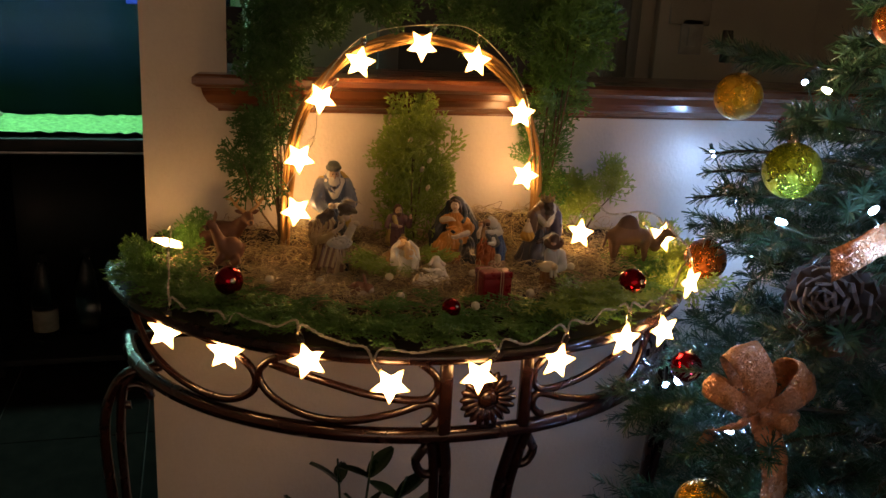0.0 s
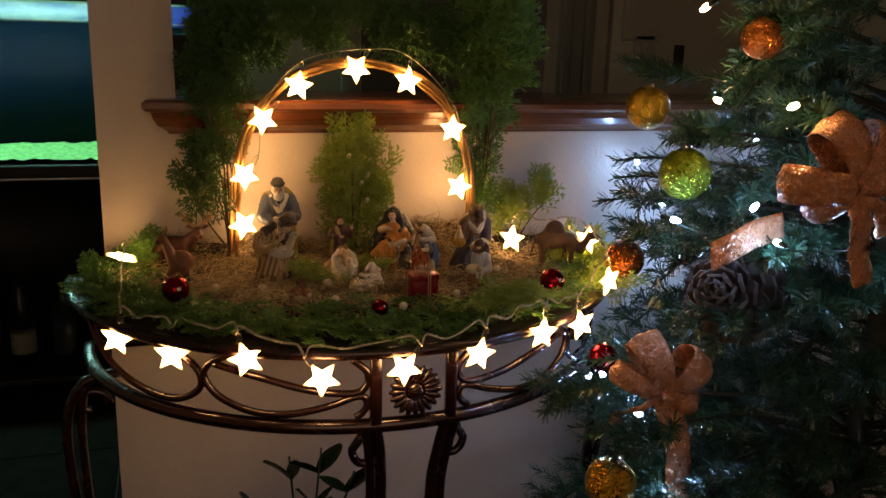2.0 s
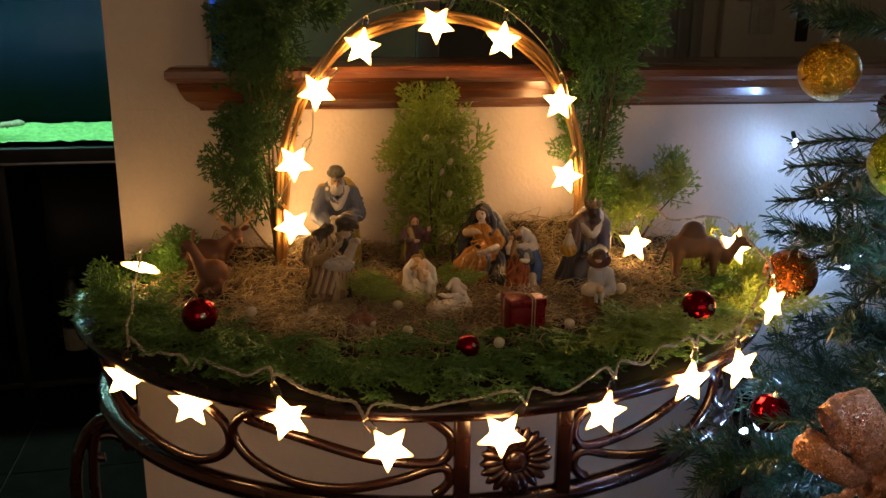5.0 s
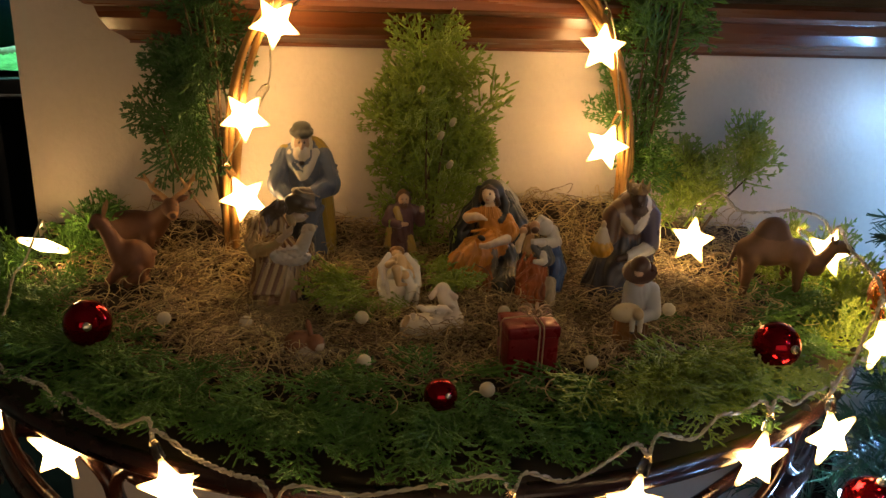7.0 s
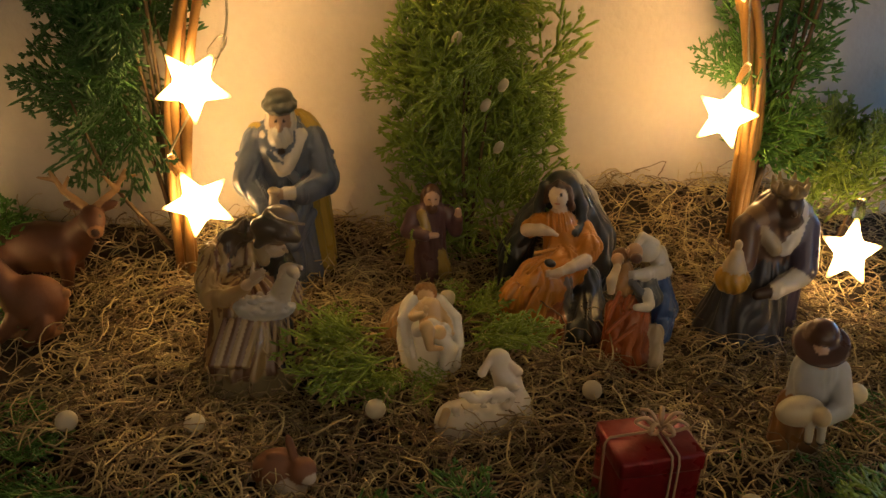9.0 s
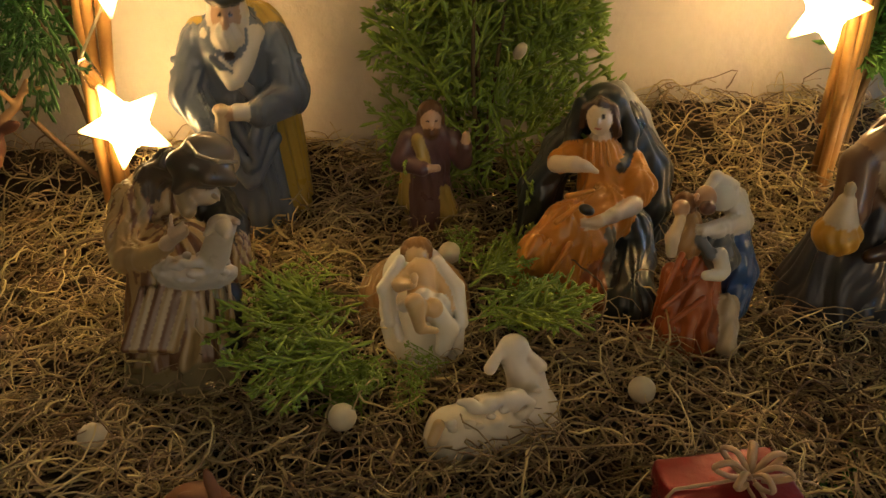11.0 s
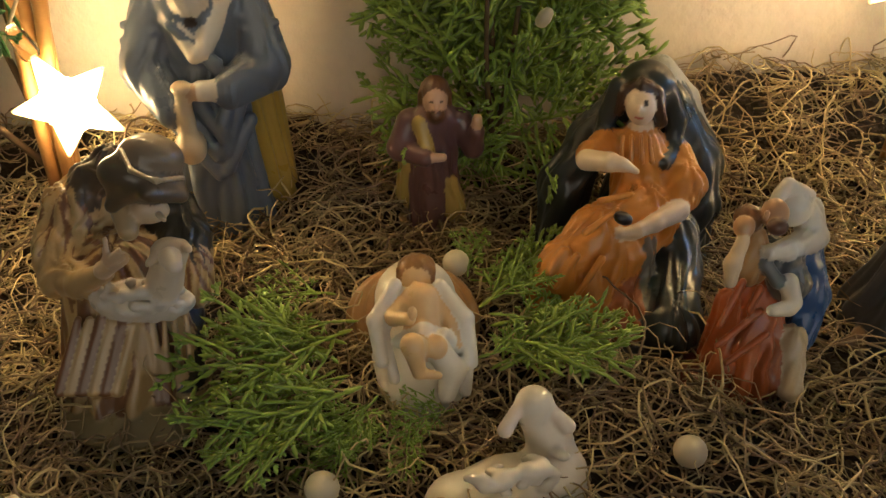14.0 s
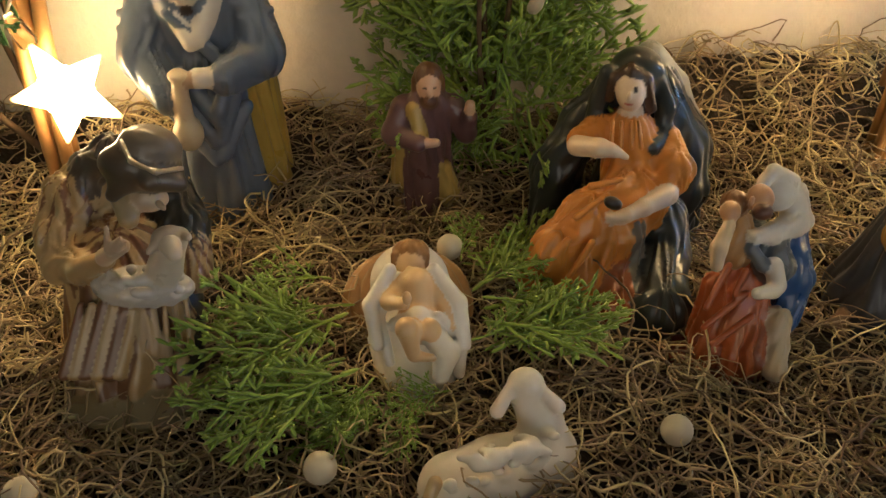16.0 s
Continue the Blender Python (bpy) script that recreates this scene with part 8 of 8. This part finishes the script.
def doe():
    B, L = (0.19, 0.080, 0.040), (0.34, 0.18, 0.09)
    s = Sculpt(0.0012)
    s.ell((0.014, 0.000, 0.019), (0.0235, 0.0145, 0.0165), B, 0.005).cap((-0.002, 0.0, 0.026), (-0.013, -0.003, 0.046), 0.0105, 0.0070, B, 0.005).ell((-0.018, -0.005, 0.052), (0.0095, 0.0066, 0.0066), B, 0.003, turn=(0, 15, 0)).ell((-0.026, -0.007, 0.049), (0.0045, 0.0042, 0.0038), (0.10, 0.05, 0.03), 0.002)
    s.ell((-0.011, -0.008, 0.062), (0.0026, 0.0022, 0.0075), L, 0.001, turn=(20, 20, 0)).ell((-0.012, 0.002, 0.062), (0.0026, 0.0022, 0.0075), L, 0.001, turn=(-20, 20, 0))
    s.cap((-0.002, -0.008, 0.012), (-0.014, -0.010, 0.002), 0.0060, 0.0036, B, 0.003).cap((0.022, -0.012, 0.010), (0.008, -0.016, 0.002), 0.0070, 0.0036, B, 0.003).ell((0.012, -0.004, 0.003), (0.020, 0.012, 0.004), L, 0.003).ell((0.037, 0.0, 0.024), (0.004, 0.003, 0.003), L, 0.002)
    return s


doe().thing("doe_figurine", pose(0.040, 1.268, 0.818), FLOCK, "light brown resin doe lying in the moss", "figurine", FIG, (0.85, 1.0, 1.2))


def rabbit():
    B, W = (0.26, 0.11, 0.055), (0.58, 0.50, 0.40)
    s = Sculpt(0.001)
    s.ell((-0.004, 0.002, 0.014), (0.0135, 0.0100, 0.0115), B, 0.003).ell((0.002, -0.004, 0.008), (0.0095, 0.0085, 0.0080), W, 0.003).ell((0.009, -0.005, 0.018), (0.0072, 0.0070, 0.0066), B, 0.003).ell((0.012, -0.009, 0.016), (0.0040, 0.0042, 0.0036), W, 0.001)
    s.ell((0.004, -0.002, 0.029), (0.0024, 0.0020, 0.0090), B, 0.001, turn=(-12, -12, 0)).ell((-0.002, -0.001, 0.0235), (0.0075, 0.0022, 0.0026), B, 0.001, turn=(0, 18, 0)).ell((-0.017, 0.003, 0.010), (0.0036, 0.0036, 0.0036), W, 0.001)
    return s


rabbit().thing("rabbit_figurine", pose(0.219, 1.101, 0.812), FLOCK, "small brown and white resin rabbit with one raised ear", "figurine", FIG)


# ---- the wrapped gift, baubles and beads on the table ----
gift = empty("gift_box", pose(0.398, 1.066, 0.812, 0, 0, 4) @ Matrix.Diagonal((0.88, 0.92, 0.96, 1)), "small gift wrapped in dark red foil with a pale cord bow", "gift box")
part("box", boxed((-0.024, -0.018, 0.0), (0.024, 0.018, 0.049), 0.0025), GIFT, gift)
bm = bmesh.new()
for k, (w, d, z0, z1) in enumerate(((0.0248, 0.0188, 0.040, 0.0505),)):
    box(bm, (-w, -d, z0), (w, d, z1), 0.002)
part("folded_lid", bm, GIFT, gift, "brighter red foil top")
for x0 in (0.004, 0.008):
    part("cord", tube([(x0, -0.0196, 0.001), (x0, -0.0200, 0.047), (x0, -0.0185, 0.0515), (x0, 0.0, 0.0520), (x0, 0.0185, 0.0515), (x0, 0.0200, 0.001)], 0.0007, 6), GIFT_CORD, gift)
part("cord", tube([(-0.0254, 0.002, 0.010), (-0.0256, 0.002, 0.048), (-0.023, 0.002, 0.0515), (0.0, 0.002, 0.0525), (0.023, 0.002, 0.0515), (0.0256, 0.002, 0.048), (0.0254, 0.002, 0.010)], 0.0007, 6), GIFT_CORD, gift)
for i in range(7):
    a = i * 0.9 + 0.3
    d = np.array((math.cos(a), math.sin(a) * 0.8, 0.0))
    c = np.array((0.006, 0.001, 0.054))
    part("bow_loop", tube(smooth_line([c, c + d * 0.008 + (0, 0, 0.007), c + d * 0.015 + (0, 0, 0.005), c + d * 0.009 + (0, 0, 0.001), c + d * 0.004], 18), 0.0008, 5, flat=1.8), GIFT_CORD, gift)

for x, y, z, r, txt in ((0.043, 1.126, 0.842, 0.0195, "shiny red bauble lying on the cypress edging"), (0.603, 1.046, 0.845, 0.0195, "shiny red bauble lying on the cypress edging"), (0.319, 1.003, 0.834, 0.0125, "tiny shiny red bauble at the front of the table")):
    b = bauble(x, y, z - 0.004, r, RED_BALL, txt, 70 if r > 0.015 else 60, hook=False)

for x, y, z in ((0.266, 1.065, 0.827), (0.099, 1.150, 0.830), (0.533, 1.106, 0.848), (0.446, 1.045, 0.831), (0.268, 1.145, 0.829), (0.397, 1.152, 0.828), (0.168, 1.144, 0.827), (0.324, 1.257, 0.836), (0.356, 1.014, 0.827)):
    b = part("cream_bead", ball(0.0060, 20, 0.95), BEAD, at=pose(x, y, z, random.uniform(0, 60), 0, 0))
    tagged(b, "cream wooden bead lying on the moss", "bead", "beads")

# pale unlit bulbs tucked into the middle bush
for x, y, z in ((0.369, 1.322, 0.967), (0.367, 1.318, 0.923), (0.357, 1.322, 0.953), (0.335, 1.320, 1.000)):
    b = part("unlit_bulb", lathe([(0.0014, -0.005), (0.003, -0.003), (0.0034, 0.001), (0.0024, 0.005), (0.0008, 0.006)], 12), BEAD, at=pose(x, y, z, 30, 20, 0))
    tagged(b, "pale unlit bulb tucked into the cypress bush", "bulb", "unlit bulbs")


# ---- the plant under the table ----
plant = empty("potted_plant", pose(0.235, 1.22, 0.0), "dark glossy-leaved plant in a pot under the table", "plant")
part("pot", lathe([(0.075, 0.0), (0.08, 0.004), (0.10, 0.17), (0.108, 0.175), (0.108, 0.20), (0.098, 0.20), (0.094, 0.17)], 28), POT, plant)
part("soil", lathe([(0.001, 0.172), (0.05, 0.176), (0.0945, 0.172)], 24), SOIL, plant)
leaf_bm = bmesh.new()
rows = []
for i in range(8):
    t = i / 7
    w = 0.014 * math.sin(math.pi * (0.06 + 0.90 * t)) ** 0.8
    rows.append([leaf_bm.verts.new((w * s, 0.062 * t, 0.006 * (abs(s)) - 0.012 * t * t)) for s in (-1, -0.5, 0, 0.5, 1)])
for i in range(7):
    for j in range(4):
        leaf_bm.faces.new((rows[i][j], rows[i][j + 1], rows[i + 1][j + 1], rows[i + 1][j]))
bmesh.ops.solidify(leaf_bm, geom=leaf_bm.faces[:], thickness=0.0008)
leaf_mesh = None
pr = random.Random(4)
for tx, ty, tz in ((0.03, -0.02, 0.36), (0.085, -0.03, 0.315), (-0.10, -0.01, 0.27), (-0.02, 0.02, 0.33), (0.13, 0.0, 0.24), (-0.05, -0.05, 0.20)):
    line = smooth_line([(tx * 0.1, ty * 0.1, 0.17), (tx * 0.45, ty * 0.5, 0.17 + tz * 0.45), (tx, ty, 0.16 + tz)], 16)
    part("stem", tube(line, np.linspace(0.004, 0.0018, 16), 6), LEAF, plant)
    for i in range(7, 16, 3):
        for s in (-1, 1):
            if i == 15 and s == 1:
                continue
            m = Matrix.Translation(line[i]) @ pose(0, 0, 0, pr.uniform(20, 70), pr.uniform(-30, 30), s * pr.uniform(35, 80) + pr.uniform(-30, 30)) @ Matrix.Scale(pr.uniform(0.8, 1.15), 4)
            if leaf_mesh is None:
                leaf_mesh = part("leaf", leaf_bm, LEAF, plant, at=m).data
            else:
                o = new("leaf", leaf_mesh)
                o.parent, o.matrix_basis = plant, m

# ---- floor tiles ----
tile = None
for i in range(13):
    for j in range(12):
        m = pose(-2.6 + 0.41 * i + 0.2, -1.75 + 0.41 * j + 0.2, -0.006)
        if tile is None:
            tile = part("tile", boxed((-0.203, -0.203, 0.0), (0.203, 0.203, 0.006), 0.0015), TILE, floor, at=m, smooth=False)
        else:
            o = new("tile", tile.data)
            o.parent, o.matrix_basis = floor, m
